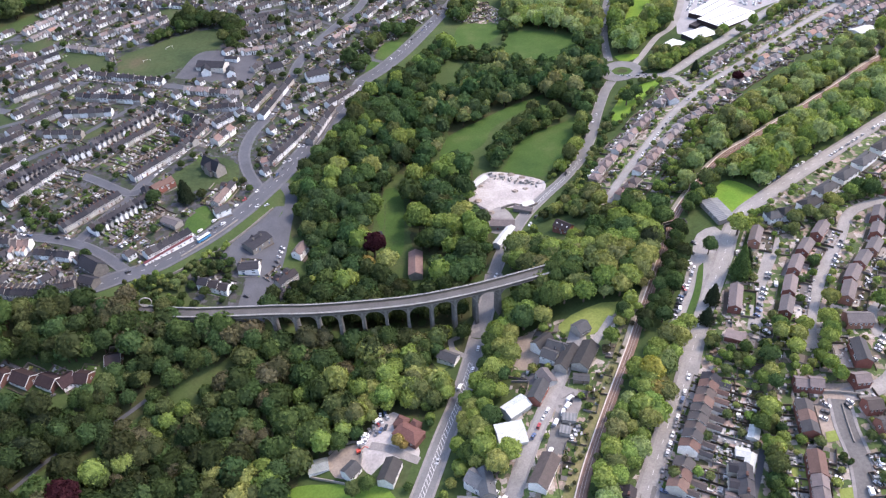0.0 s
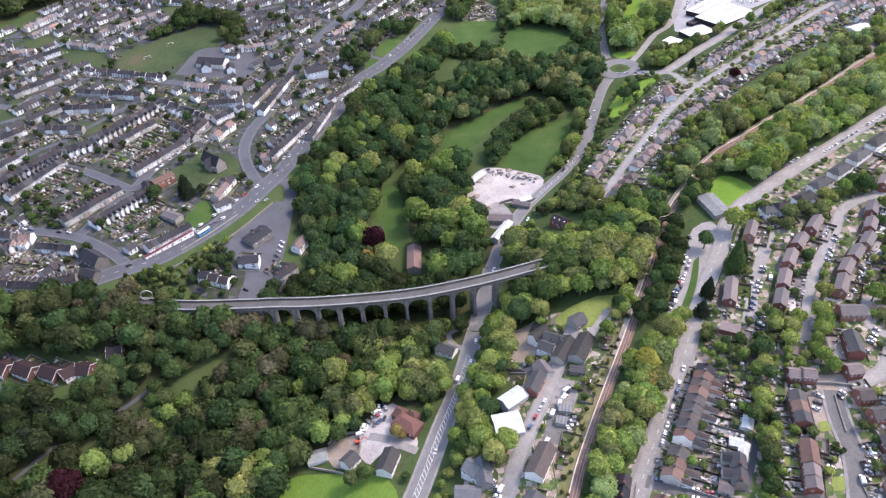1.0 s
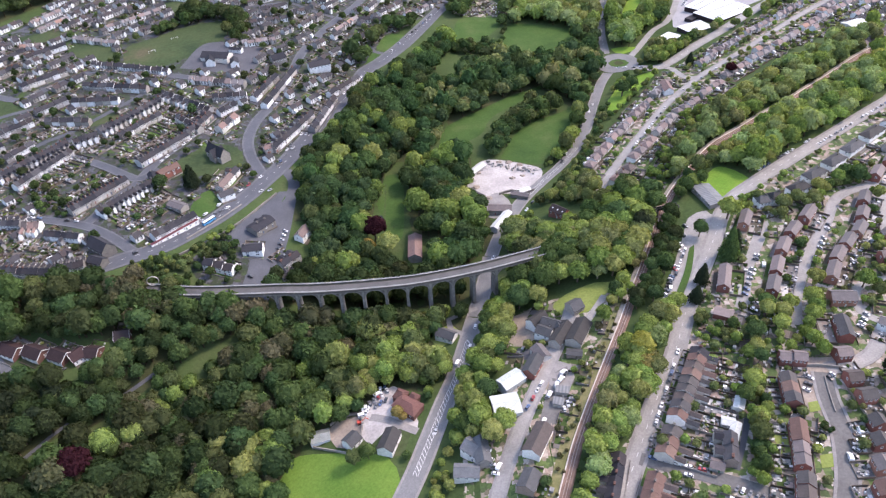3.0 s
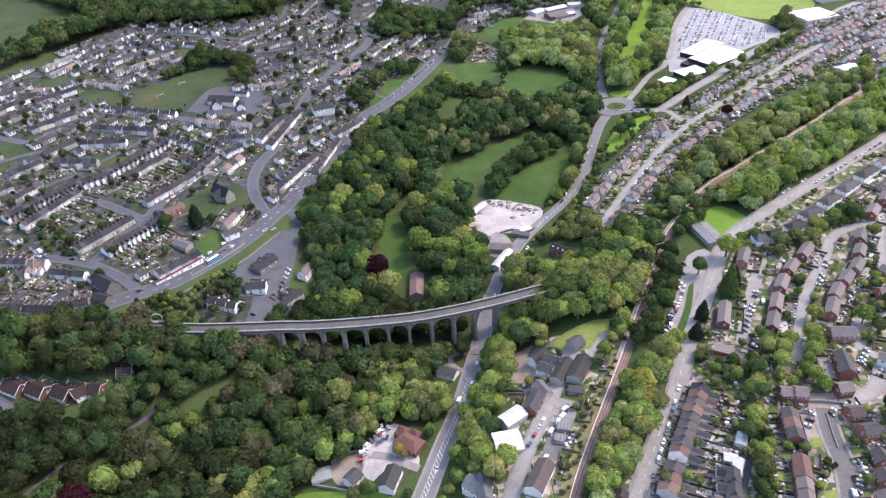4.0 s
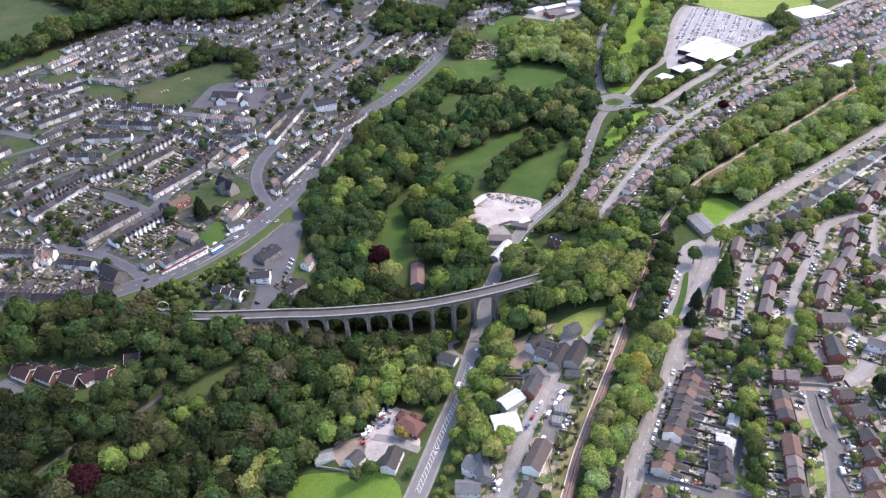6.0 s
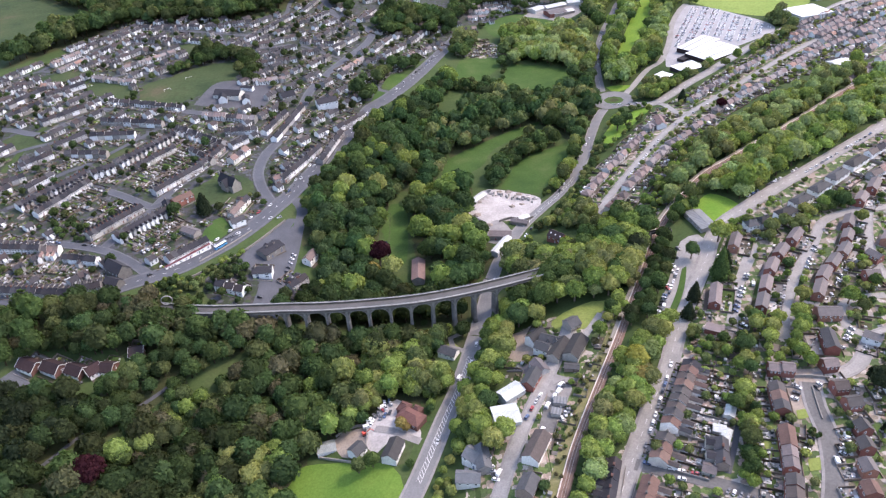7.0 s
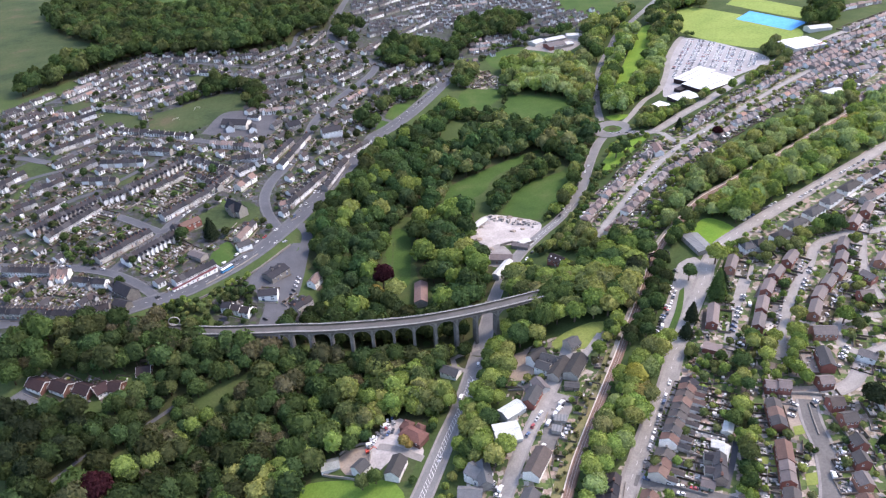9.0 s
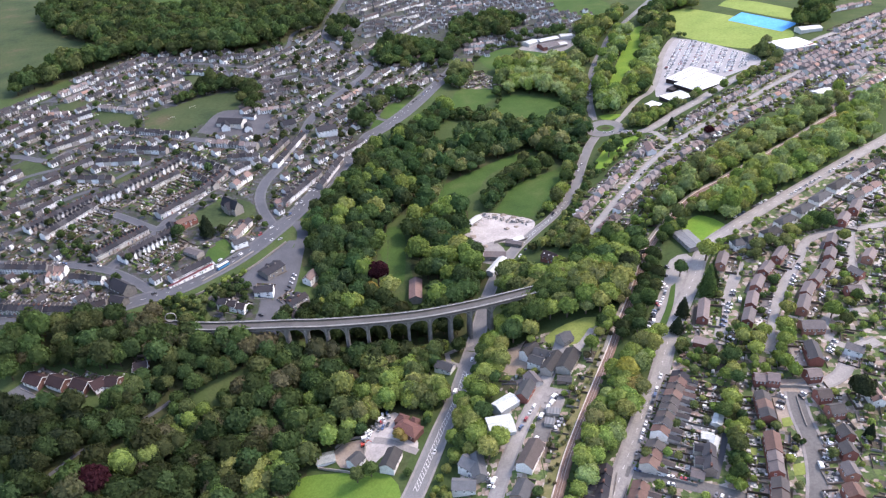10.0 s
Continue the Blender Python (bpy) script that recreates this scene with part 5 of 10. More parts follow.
def block(name, a, b, depth, eave, ridge, wall, roof, label, category, flat=False, skylights=0, doors=0, windows=0, hip=0.0):
    """A single larger building on the line of its ridge from a to b."""
    a, b = np.array(a, float), np.array(b, float)
    d = b - a
    w = float(np.hypot(*d))
    x, y = (a + b) / 2
    top = new(name)
    top.location, top.rotation_euler = (x, y, float(land(x, y)) + 0.2), (0, 0, math.atan2(d[1], d[0]))
    if flat:
        part("wall", Soup().box(-w / 2, w / 2, -depth / 2, depth / 2, -2.5, eave).mesh("wall", M[wall]), top)
        s = Soup().box(-w / 2 - 0.2, w / 2 + 0.2, -depth / 2 - 0.2, depth / 2 + 0.2, eave, eave + 0.35)
        part("roof", s.mesh("roof", M[roof]), top)
        if name == "store":
            for k in (-0.22, 0.2):
                part("gutter", Soup().box(-w / 2 + 0.6, w / 2 - 0.6, depth * k - 0.6, depth * k + 0.6, eave + 0.35, eave + 0.41).mesh("gutter", M["pale_slate"]), top, "dark grey roof gutter")
    else:
        part("wall", hip_wall(w, depth, eave, wall) if hip else gable_wall(w, depth, eave, ridge, wall), top)
        part("roof", gable_roof(w, depth, eave, ridge, roof, 0.4, 0.3, 0.22, hip), top)
    slope = math.atan2(ridge - eave, depth / 2)
    for i in range(skylights):
        e = depth * 0.15 if flat or skylights > 4 else 0.5
        s = Soup().box(-0.6 if flat else -0.4, 0.6 if flat else 0.4, -e, e, 0, 0.12)
        k = part("skylight", s.mesh("skylight", M["frame"] if not flat else M["grey_metal"]), top)
        k.location = (w * ((i + 0.5) / skylights - 0.5), -depth * 0.25, (eave + ridge) / 2 + 0.32 if not flat else eave + 0.36)
        k.rotation_euler = (0 if flat else slope, 0, 0)
    for i in range(windows):
        for f in (-1, 1):
            k = part("window", cached("window", lambda: window_mesh(1.25, 1.3)), top)
            k.location, k.rotation_euler = (w * ((i + 0.5) / windows - 0.5), f * (depth / 2 + 0.02), eave - 1.3), (0, 0, 0 if f < 0 else math.pi)
    for i in range(doors):
        k = part("door", cached("door", door_mesh), top)
        k.location = (w * ((i + 0.5) / doors - 0.5) + 1.2, -depth / 2 - 0.02, 0)
    KEEP_OFF.append((x, y, max(w, depth) * 0.6))
    return tagged(top, label, category)


# ---- ground: one sheet to the horizon ----
def ground():
    def steps(lo, hi, far_lo, far_hi):
        mid = np.arange(lo, hi + 1, 9.0)
        out = [p for p in (far_lo, far_lo * 0.6 + lo * 0.4, far_lo * 0.3 + lo * 0.7, far_lo * 0.1 + lo * 0.9)]
        return np.array(out + list(mid) + [hi * 0.9 + far_hi * 0.1, hi * 0.7 + far_hi * 0.3, hi * 0.4 + far_hi * 0.6, far_hi])
    xs, ys = steps(-850, 850, -4500, 4500), steps(90, 1400, -4500, 4800)
    X, Y = np.meshgrid(xs, ys)
    Z = land(X, Y)
    V = np.stack([X.ravel(), Y.ravel(), Z.ravel()], 1)
    nx = len(xs)
    i = (np.arange(len(ys) - 1)[:, None] * nx + np.arange(nx - 1)[None]).ravel()
    F = np.vstack([np.stack([i, i + 1, i + nx + 1], 1), np.stack([i, i + nx + 1, i + nx], 1)])
    me = tri_mesh("ground", V, F, M["meadow"])
    me.polygons.foreach_set("use_smooth", [True] * len(me.polygons))
    tagged(new("ground", me), "green rough grassland of a valley and its slopes", "ground", kind="structure")


ground()

# fields, greens and yards
patch("field", [(0.7, 553.7), (8.4, 587.3), (44.3, 616.6), (75.7, 639.6), (110.9, 657.2), (96.0, 635.7), (56.8, 602.1), (40.5, 566.6), (12.4, 550.1)], "lawn", "green grazed field between hedges", 0.06)
patch("field", [(55.1, 521.3), (80.6, 573.3), (121.9, 597.0), (141.3, 610.7), (121.6, 551.6), (101.7, 514.0), (90.1, 503.7)], "lawn", "smooth green field between hedges", 0.06)
patch("field", [(25.5, 797.6), (38.7, 846.9), (84.9, 844.1), (80.7, 815.2), (57.0, 783.4), (29.2, 774.6)], "lawn", "green field between hedges", 0.06)
patch("field", [(80.5, 756.9), (99.3, 823.6), (165.5, 795.3), (146.6, 744.8), (99.1, 734.3)], "lawn", "green field with a dark hedge", 0.06)
patch("field", [(-21.7, 664.9), (7.8, 742.2), (42.1, 764.7), (33.9, 715.5), (-5.2, 680.9)], "meadow", "rough green meadow", 0.06)
patch("playing_field", [(-327.0, 686.1), (-294.0, 767.6), (-231.3, 794.6), (-232.4, 735.2), (-259.3, 697.5), (-287.1, 677.2)], "dull_grass", "worn grass playing field with goal posts", 0.06)
patch("green", [(-126.2, 449.8), (-115.7, 491.8), (-112.2, 477.3), (-124.9, 453.1)], "lawn", "small grass island by the junction", 0.12)
patch("green", [(-123.8, 502.0), (-109.0, 531.6), (-106.0, 521.9), (-118.1, 494.1)], "lawn", "small grass wedge between road and wood", 0.12)
patch("green", [(-74.0, 677.9), (-66.4, 725.7), (-50.0, 726.4), (-59.9, 686.8), (-70.8, 662.3)], "lawn", "small mown green beside the road", 0.12)
patch("green", [(-61.9, 741.8), (-51.2, 775.9), (-29.9, 782.5), (-36.4, 757.6), (-50.2, 735.3)], "lawn", "small mown green beside the road", 0.12)
patch("field", [(71.9, 977.0), (133.5, 1017.2), (192.7, 963.4), (144.9, 948.3), (91.1, 923.4)], "lawn", "green paddock beside trees", 0.06)
patch("grass_strip", [(226.7, 804.2), (250.1, 872.5), (305.3, 1005.5), (330.9, 1056.7), (343.1, 1043.2), (317.9, 970.3), (275.7, 871.0), (245.0, 808.2)], "bright_grass", "bright green grass strip between trees", 0.06)
patch("green", [(196.7, 423.8), (215.7, 439.2), (230.6, 418.0), (220.1, 403.0), (203.1, 399.6)], "bright_grass", "bright mown grass beside a low building", 0.1)
patch("field", [(-92.6, 224.2), (-80.1, 225.8), (-35.9, 213.4), (-35.8, 186.2), (-96.0, 198.0)], "field_grass", "smooth mown field beside the yard", 0.08)
patch("green", [(168.2, 604.5), (194.6, 643.9), (226.9, 651.1), (190.0, 602.1), (162.8, 570.4)], "bright_grass", "bright grass by the roundabout", 0.08)
patch("sports_field", [(374.2, 1087.2), (431.2, 1109.9), (514.9, 930.4), (440.9, 883.0), (374.5, 987.4)], "sport_grass", "yellow-green sports field", 0.06)
patch("sports_pitch", [(459.9, 1020.3), (491.5, 1049.2), (536.0, 956.0), (502.9, 931.6)], "blue_turf", "bright blue artificial sports pitch", 0.16, round_off=False)
patch("sports_field", [(474.7, 1104.0), (508.0, 1120.3), (572.8, 1020.8), (537.6, 981.3)], "sport_grass", "yellow-green sports field", 0.06)
patch("field", [(-855.5, 1435.4), (-632.4, 1380.8), (-678.2, 1260.9), (-585.9, 1090.4), (-479.9, 996.1), (-524.6, 924.7), (-558.7, 833.7)], "dull_grass", "dull brownish meadow beside a wood", 0.06)
patch("field", [(-495.8, 1227.7), (-530.4, 1403.8), (-389.8, 1369.6), (-375.0, 1218.5), (-438.1, 1199.1)], "lawn", "green field above the wood", 0.06)
patch("field", [(220.0, 1296.4), (314.1, 1246.0), (315.8, 1126.8), (254.4, 1101.0), (229.5, 1169.9)], "lawn", "green field", 0.06)
patch("grass_strip", [(-172.3, 289.2), (-161.9, 301.1), (-153.6, 310.6), (-146.3, 316.8), (-147.4, 304.9), (-155.4, 291.5), (-167.4, 282.2)], "meadow", "rough grass strip beside a footpath", 0.06)
patch("lawn", [(-52.2, 459.7), (-44.7, 500.0), (-31.7, 493.9), (-29.5, 444.3), (-32.0, 415.8), (-42.8, 416.6), (-48.1, 445.0)], "lawn", "long mown lawn among trees", 0.06)
patch("yard", [(23.8, 490.7), (33.9, 513.7), (52.2, 518.4), (88.0, 496.1), (73.1, 462.8), (51.5, 461.3), (31.9, 453.3), (24.2, 465.5)], "pale_yard", "pale stone yard with heaps of stone", 0.1, category="yard")
patch("yard", [(30.6, 448.3), (47.0, 463.6), (56.8, 444.6), (48.0, 427.1), (34.8, 431.1)], "paving", "grey yard beside sheds", 0.11, category="yard")
patch("car_park", [(350.9, 954.4), (368.1, 972.1), (405.0, 921.3), (434.7, 838.4), (381.3, 798.4), (288.8, 761.1), (282.6, 784.9), (317.0, 878.9)], "car_park", "pale car park full of cars", 0.1, category="car park")
patch("car_park", [(-160.3, 403.9), (-152.1, 423.2), (-141.7, 439.6), (-129.4, 463.4), (-119.1, 457.1), (-118.0, 413.4), (-124.4, 353.4), (-139.4, 351.0), (-139.8, 381.7)], "asphalt", "grey car park beside the road", 0.1, category="car park")
patch("playground", [(-259.9, 675.6), (-243.1, 735.3), (-182.5, 722.3), (-185.0, 671.0), (-207.4, 664.7)], "tarmac", "dark grey school playground", 0.1, category="playground")
patch("yard", [(-58.6, 243.1), (-51.5, 251.7), (-34.8, 266.7), (-24.1, 250.2), (-20.1, 232.4), (-37.1, 233.1), (-46.6, 223.7), (-53.8, 232.6)], "pale_yard", "pale yard with cars and machines", 0.1, category="yard")
patch("pen", [(-73.5, 240.3), (-66.5, 246.9), (-54.7, 246.3), (-53.3, 225.4), (-66.9, 227.4)], "earth", "bare earth pen inside a dark wall", 0.12, category="yard")
patch("verge", [(-31.2, 230.7), (-23.4, 232.6), (-28.4, 214.8), (-34.0, 213.9)], "dull_grass", "rough grass verge beside the road", 0.14)
patch("garden", [(-11.8, 308.0), (-7.1, 316.5), (2.4, 321.5), (6.7, 314.3), (4.0, 304.4), (-6.0, 298.7)], "sunny_grass", "cottage garden with rough grass", 0.09)
patch("yard", [(42.2, 314.6), (53.6, 315.4), (55.6, 290.4), (49.0, 281.1), (36.0, 291.9)], "earth", "bare earth yard", 0.1, category="yard")
patch("yard", [(59.2, 254.9), (70.9, 260.8), (70.1, 248.9), (63.5, 233.8), (55.9, 218.9), (46.2, 216.0), (51.2, 233.3)], "playground", "dark grey yard with vans and cars", 0.1, category="yard")
patch("car_park", [(131.9, 296.5), (148.1, 327.7), (164.8, 360.6), (175.3, 381.9), (189.1, 387.1), (193.2, 377.6), (176.2, 347.6), (156.4, 314.0), (141.7, 289.1)], "street", "wide grey road space with parked cars", 0.1, category="car park")
patch("grass_strip", [(143.3, 304.0), (155.8, 326.2), (165.7, 348.4), (169.8, 351.5), (160.0, 325.4), (145.7, 300.2)], "lawn", "narrow grass strip between two lanes", 0.5)
patch("lawn", [(68.3, 314.3), (78.8, 321.7), (98.5, 327.2), (109.4, 325.5), (98.6, 309.6), (88.2, 301.5), (72.0, 303.5)], "sunny_grass", "sunny garden lawn beside bungalows", 0.09)
patch("yard", [(174.6, 288.3), (195.8, 330.0), (215.6, 362.5), (224.8, 367.9), (219.6, 354.5), (196.7, 318.8), (180.5, 281.9)], "street", "grey residents' parking court", 0.1, category="yard")
patch("yard", [(184.0, 238.3), (201.0, 241.6), (207.6, 234.5), (195.4, 215.9), (183.9, 209.9), (183.1, 221.7)], "earth", "pinkish paved forecourt", 0.1, category="yard")

patch("drive", [(-292.3, 284.9), (-286.3, 291.0), (-281.7, 295.7), (-273.2, 288.6), (-266.0, 282.5), (-276.5, 280.6)], "town_paving", "grey drive beside the houses on the bank", 0.12, category="yard")
patch("yard", [(200.9, 184.5), (207.0, 182.0), (200.4, 159.8), (195.4, 160.6)], "earth", "pinkish paved drives before brick houses", 0.24, category="yard")
patch("yard", [(195.0, 237.6), (206.0, 235.6), (222.0, 238.6), (223.5, 242.6), (208.0, 241.2), (196.1, 242.4)], "earth", "pinkish paved forecourt", 0.24, category="yard")
patch("green", [(185.2, 212.8), (191.3, 213.4), (190.4, 207.4), (183.6, 206.6)], "sunny_grass", "small mown lawn beside a drive", 0.3)
patch("green", [(177.6, 181.7), (183.9, 182.1), (181.4, 174.6), (175.6, 174.7)], "sunny_grass", "small mown lawn beside a drive", 0.3)
patch("lawn", [(161.0, 196.5), (170.4, 197.2), (166.5, 185.3), (157.9, 184.5)], "sunny_grass", "mown back lawn between fences", 0.3)
TOWN = [(-522.4, 728.3), (-476.5, 797.8), (-455.3, 884.8), (-413.6, 965.3), (-241.3, 955.3), (-168.3, 1064.7), (-129.5, 1003.0), (-82.1, 939.1), (-47.2, 923.0), (7.4, 971.9), (30.1, 943.8), (4.5, 864.9), (-51.1, 772.6), (-77.6, 656.7), (-114.5, 563.6), (-135.0, 503.6), (-157.8, 455.5), (-195.2, 405.4), (-229.2, 380.6), (-267.0, 362.9), (-339.4, 363.3)]
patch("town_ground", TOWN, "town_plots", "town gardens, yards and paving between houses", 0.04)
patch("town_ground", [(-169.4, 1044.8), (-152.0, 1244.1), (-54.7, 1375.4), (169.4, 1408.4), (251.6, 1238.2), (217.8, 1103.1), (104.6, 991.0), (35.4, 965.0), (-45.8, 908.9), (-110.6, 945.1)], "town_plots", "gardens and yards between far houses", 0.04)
patch("bank_houses_ground", [(-315.2, 312.3), (-222.2, 308.5), (-200.8, 308.3), (-202.7, 301.8), (-216.1, 286.7), (-236.3, 274.5), (-300.5, 279.4)], "meadow", "rough gardens round a row of houses", 0.04)
patch("town_ground", [(-174.1, 390.7), (-151.8, 421.7), (-145.1, 408.0), (-138.8, 375.6), (-139.9, 354.2), (-166.1, 353.9), (-178.8, 372.2)], "town_plots", "gardens and yards beside the car park", 0.05)
patch("allotments", [(32.0, 903.3), (67.6, 920.4), (103.5, 860.9), (91.4, 850.9), (33.5, 857.7)], "estate_plots", "allotment plots with sheds", 0.07)
patch("estate_ground", [(113.6, 441.5), (136.1, 505.5), (182.8, 573.5), (227.9, 638.3), (274.0, 674.4), (344.8, 736.2), (439.4, 808.8), (537.3, 871.5), (680.5, 967.8), (558.1, 757.3), (474.5, 695.8), (412.3, 678.9), (356.1, 658.4), (288.5, 601.8), (243.7, 564.8), (185.2, 489.5), (148.2, 436.9), (125.5, 434.2)], "estate_plots", "estate gardens and drives between houses", 0.04)
patch("estate_ground", [(218.3, 400.4), (274.6, 434.4), (430.4, 538.1), (208.7, 141.8), (66.8, 159.9), (83.7, 197.6), (113.9, 222.1), (137.4, 264.9), (162.8, 307.1), (207.4, 381.2)], "estate_plots", "estate gardens and drives between houses", 0.04)
patch("estate_ground", [(-2.6, 199.5), (8.3, 227.8), (24.3, 226.0), (36.9, 268.2), (39.7, 309.2), (63.5, 319.7), (89.3, 318.0), (112.0, 320.7), (100.3, 288.0), (81.6, 252.1), (63.8, 214.4), (52.3, 179.7), (45.9, 164.5), (2.0, 171.4)], "estate_plots", "yards and gardens beside the street", 0.04)

GREENS = [[(-468.4, 772.9), (-419.1, 789.4), (-402.6, 766.7), (-436.0, 748.8)], [(-322.2, 694.0), (-329.4, 733.2), (-285.1, 763.4), (-298.0, 739.1)], [(-329.7, 859.3), (-280.1, 861.3), (-285.1, 823.0), (-313.7, 826.3)], [(-436.0, 601.8), (-413.3, 625.3), (-383.3, 596.7), (-409.7, 580.7)],
          [(-397.6, 749.8), (-341.0, 743.9), (-338.9, 698.5), (-385.8, 717.8)], [(-220.2, 504.8), (-196.7, 531.5), (-169.6, 520.3), (-169.3, 492.8), (-209.7, 481.9)], [(-193.1, 450.7), (-184.4, 462.8), (-173.8, 444.7), (-182.6, 427.8), (-193.6, 433.7)], [(-355.3, 564.5), (-310.2, 585.8), (-291.3, 580.4), (-312.7, 562.2)]]
for g in GREENS:
    patch("green", g, "lawn" if g is GREENS[6] else "dull_grass", "mown green between the houses", 0.09)

# ---- roads ----
road([(-32.6, 176.1), (-21.5, 201.0), (-14.5, 219.9), (-5.3, 246.3), (3.1, 268.6), (9.1, 287.8), (16.8, 315.3), (24.1, 340.7), (29.7, 360.7), (35.0, 382.9)], 10.0, mat="main_road", label="grey main road with worn white markings", walk_side=1.3)
road([(35.0, 382.9), (46.5, 411.9), (66.8, 450.7), (87.0, 476.2), (103.3, 493.3), (121.9, 519.5), (138.7, 557.8), (152.6, 599.2), (170.2, 645.1), (182.5, 668.7)], 8.4, mat="main_road", label="grey main road curving past fields", walk_side=0.9)
road([(191.5, 720.7), (200.7, 788.1), (217.5, 861.1), (235.6, 917.8), (265.2, 987.6), (291.5, 1044.0), (391.8, 1198.2), (433.4, 1256.3)], 9.0, mat="main_road", label="grey main road among trees", dashes=True)
road([(211.0, 698.8), (228.1, 724.2), (254.3, 764.5), (277.9, 787.4), (303.1, 841.3), (323.0, 899.2), (350.2, 954.7), (366.8, 978.2)], 7.5, mat="street", label="pale grey access road")
road([(206.0, 676.0), (228.9, 662.5), (246.1, 668.8), (279.4, 698.6), (316.5, 728.1), (353.9, 760.8), (401.7, 799.1), (448.9, 831.0), (495.6, 858.0), (546.6, 890.0), (629.3, 949.3)], 9.0, mat="street", label="pale grey road beside a hedge", dashes=True, walk_side=1.8)
road([(126.9, 441.0), (133.3, 453.5), (146.0, 472.8), (165.4, 501.2), (188.3, 534.9), (214.0, 570.9), (238.1, 597.2), (258.9, 617.7), (286.7, 639.8), (326.3, 671.6), (363.4, 704.2), (411.1, 743.3), (448.4, 769.5), (505.3, 806.3), (579.5, 858.2)], 5.2, mat="street", label="pale grey residential street", walk_side=1.2)
road([(258.9, 617.7), (247.7, 624.6), (242.5, 652.7), (234.4, 661.1)], 6.0, mat="street", label="pale grey side street")
road([(74.8, 159.3), (86.5, 182.7), (95.8, 199.2), (106.1, 217.9), (116.5, 235.9), (125.3, 249.1), (134.0, 265.6), (142.8, 283.7), (153.0, 303.2), (168.9, 329.9), (186.2, 358.8), (195.5, 377.0), (210.2, 396.3), (230.8, 411.5), (260.6, 432.5), (292.5, 454.6), (325.8, 477.1), (361.1, 500.9), (397.1, 524.8), (456.5, 565.0)], 8.0, mat="street", label="pale grey road with parked cars", walk_side=1.8, dashes=True)
road([(202.3, 267.8), (210.1, 287.5), (221.9, 308.0), (240.2, 335.0), (259.2, 357.0), (275.4, 380.3), (288.8, 389.7), (306.4, 394.1), (327.3, 394.8), (349.2, 397.2)], 5.2, mat="street", label="pale grey estate road", walk_side=1.0)
road([(315.3, 390.8), (300.6, 362.6), (290.7, 336.5), (287.3, 313.8)], 5.0, mat="street", label="pale grey estate road", walk_side=1.0)
road([(176.2, 151.4), (184.6, 167.8), (190.7, 183.9), (194.6, 199.1), (196.2, 213.8), (200.7, 231.3)], 8.6, mat="playground", label="pale grey cul-de-sac", walk_side=1.5)
road([(204.0, 233.4), (219.8, 235.4), (231.8, 240.7), (242.7, 252.0), (250.9, 261.4), (268.9, 267.9)], 6.0, mat="street", label="pale grey estate road", walk_side=1.5)
road([(250.9, 261.4), (242.2, 273.7), (248.0, 292.0), (261.4, 298.1), (278.8, 298.0)], 5.5, mat="street", label="pale grey estate road")
road([(15.4, 168.1), (24.5, 191.2), (31.1, 207.9), (40.2, 227.1), (51.3, 249.3), (62.5, 271.1), (74.0, 294.1), (80.1, 308.4)], 6.5, mat="street", label="pale grey street with parked cars", walk_side=1.3)
road([(21.0, 331.8), (9.8, 329.1), (1.0, 325.4), (2.2, 315.6), (11.0, 308.2)], 4.0, mat="paving", label="curved grey lane past a cottage")
road([(79.1, 283.3), (90.6, 298.7), (101.6, 313.4)], 4.5, mat="street", label="pale grey lane")
road([(-20.1, 230.0), (-29.0, 234.7), (-37.3, 239.8), (-47.6, 243.6)], 5.0, mat="paving", label="pale track into the yard")
road([(114.7, 225.1), (131.3, 217.8), (146.4, 211.3)], 3.5, mat="street", label="narrow back lane")
road([(153.1, 208.7), (146.5, 195.6), (137.1, 179.0)], 3.0, mat="asphalt", label="narrow dark back lane")
road([(94.1, 192.4), (112.0, 183.5), (126.1, 176.2), (137.0, 170.5), (149.0, 163.2), (156.0, 158.8)], 7.5, mat="playground", label="grey side street")
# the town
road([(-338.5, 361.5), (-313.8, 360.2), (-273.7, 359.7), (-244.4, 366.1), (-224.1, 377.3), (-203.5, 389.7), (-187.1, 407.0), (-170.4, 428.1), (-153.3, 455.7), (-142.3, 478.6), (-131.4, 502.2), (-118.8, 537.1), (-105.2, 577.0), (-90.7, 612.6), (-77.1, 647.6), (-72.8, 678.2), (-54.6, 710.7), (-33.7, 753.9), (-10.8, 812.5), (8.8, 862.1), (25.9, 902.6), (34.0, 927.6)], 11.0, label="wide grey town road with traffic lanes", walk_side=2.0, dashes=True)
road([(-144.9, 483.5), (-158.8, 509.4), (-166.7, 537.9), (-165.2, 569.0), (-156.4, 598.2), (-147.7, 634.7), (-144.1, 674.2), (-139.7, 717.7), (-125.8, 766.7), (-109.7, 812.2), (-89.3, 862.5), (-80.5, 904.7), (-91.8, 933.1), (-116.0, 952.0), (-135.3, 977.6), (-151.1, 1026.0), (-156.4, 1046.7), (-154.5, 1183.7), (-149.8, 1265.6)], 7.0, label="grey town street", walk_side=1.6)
road([(-48.7, 726.7), (-64.1, 732.2), (-70.9, 743.1), (-80.3, 705.1)], 6.0, label="grey side road")
road([(-126.4, 340.6), (-122.7, 363.4), (-121.3, 388.1), (-119.9, 415.1), (-119.7, 447.8), (-119.5, 476.2), (-128.3, 493.7)], 9.0, mat="asphalt", label="grey road and parking beside the slope")
road([(-364.0, 431.5), (-345.3, 429.0), (-299.9, 424.9), (-266.2, 415.9), (-242.4, 402.1), (-222.5, 385.3)], 6.0, label="grey town street", walk_side=1.3)
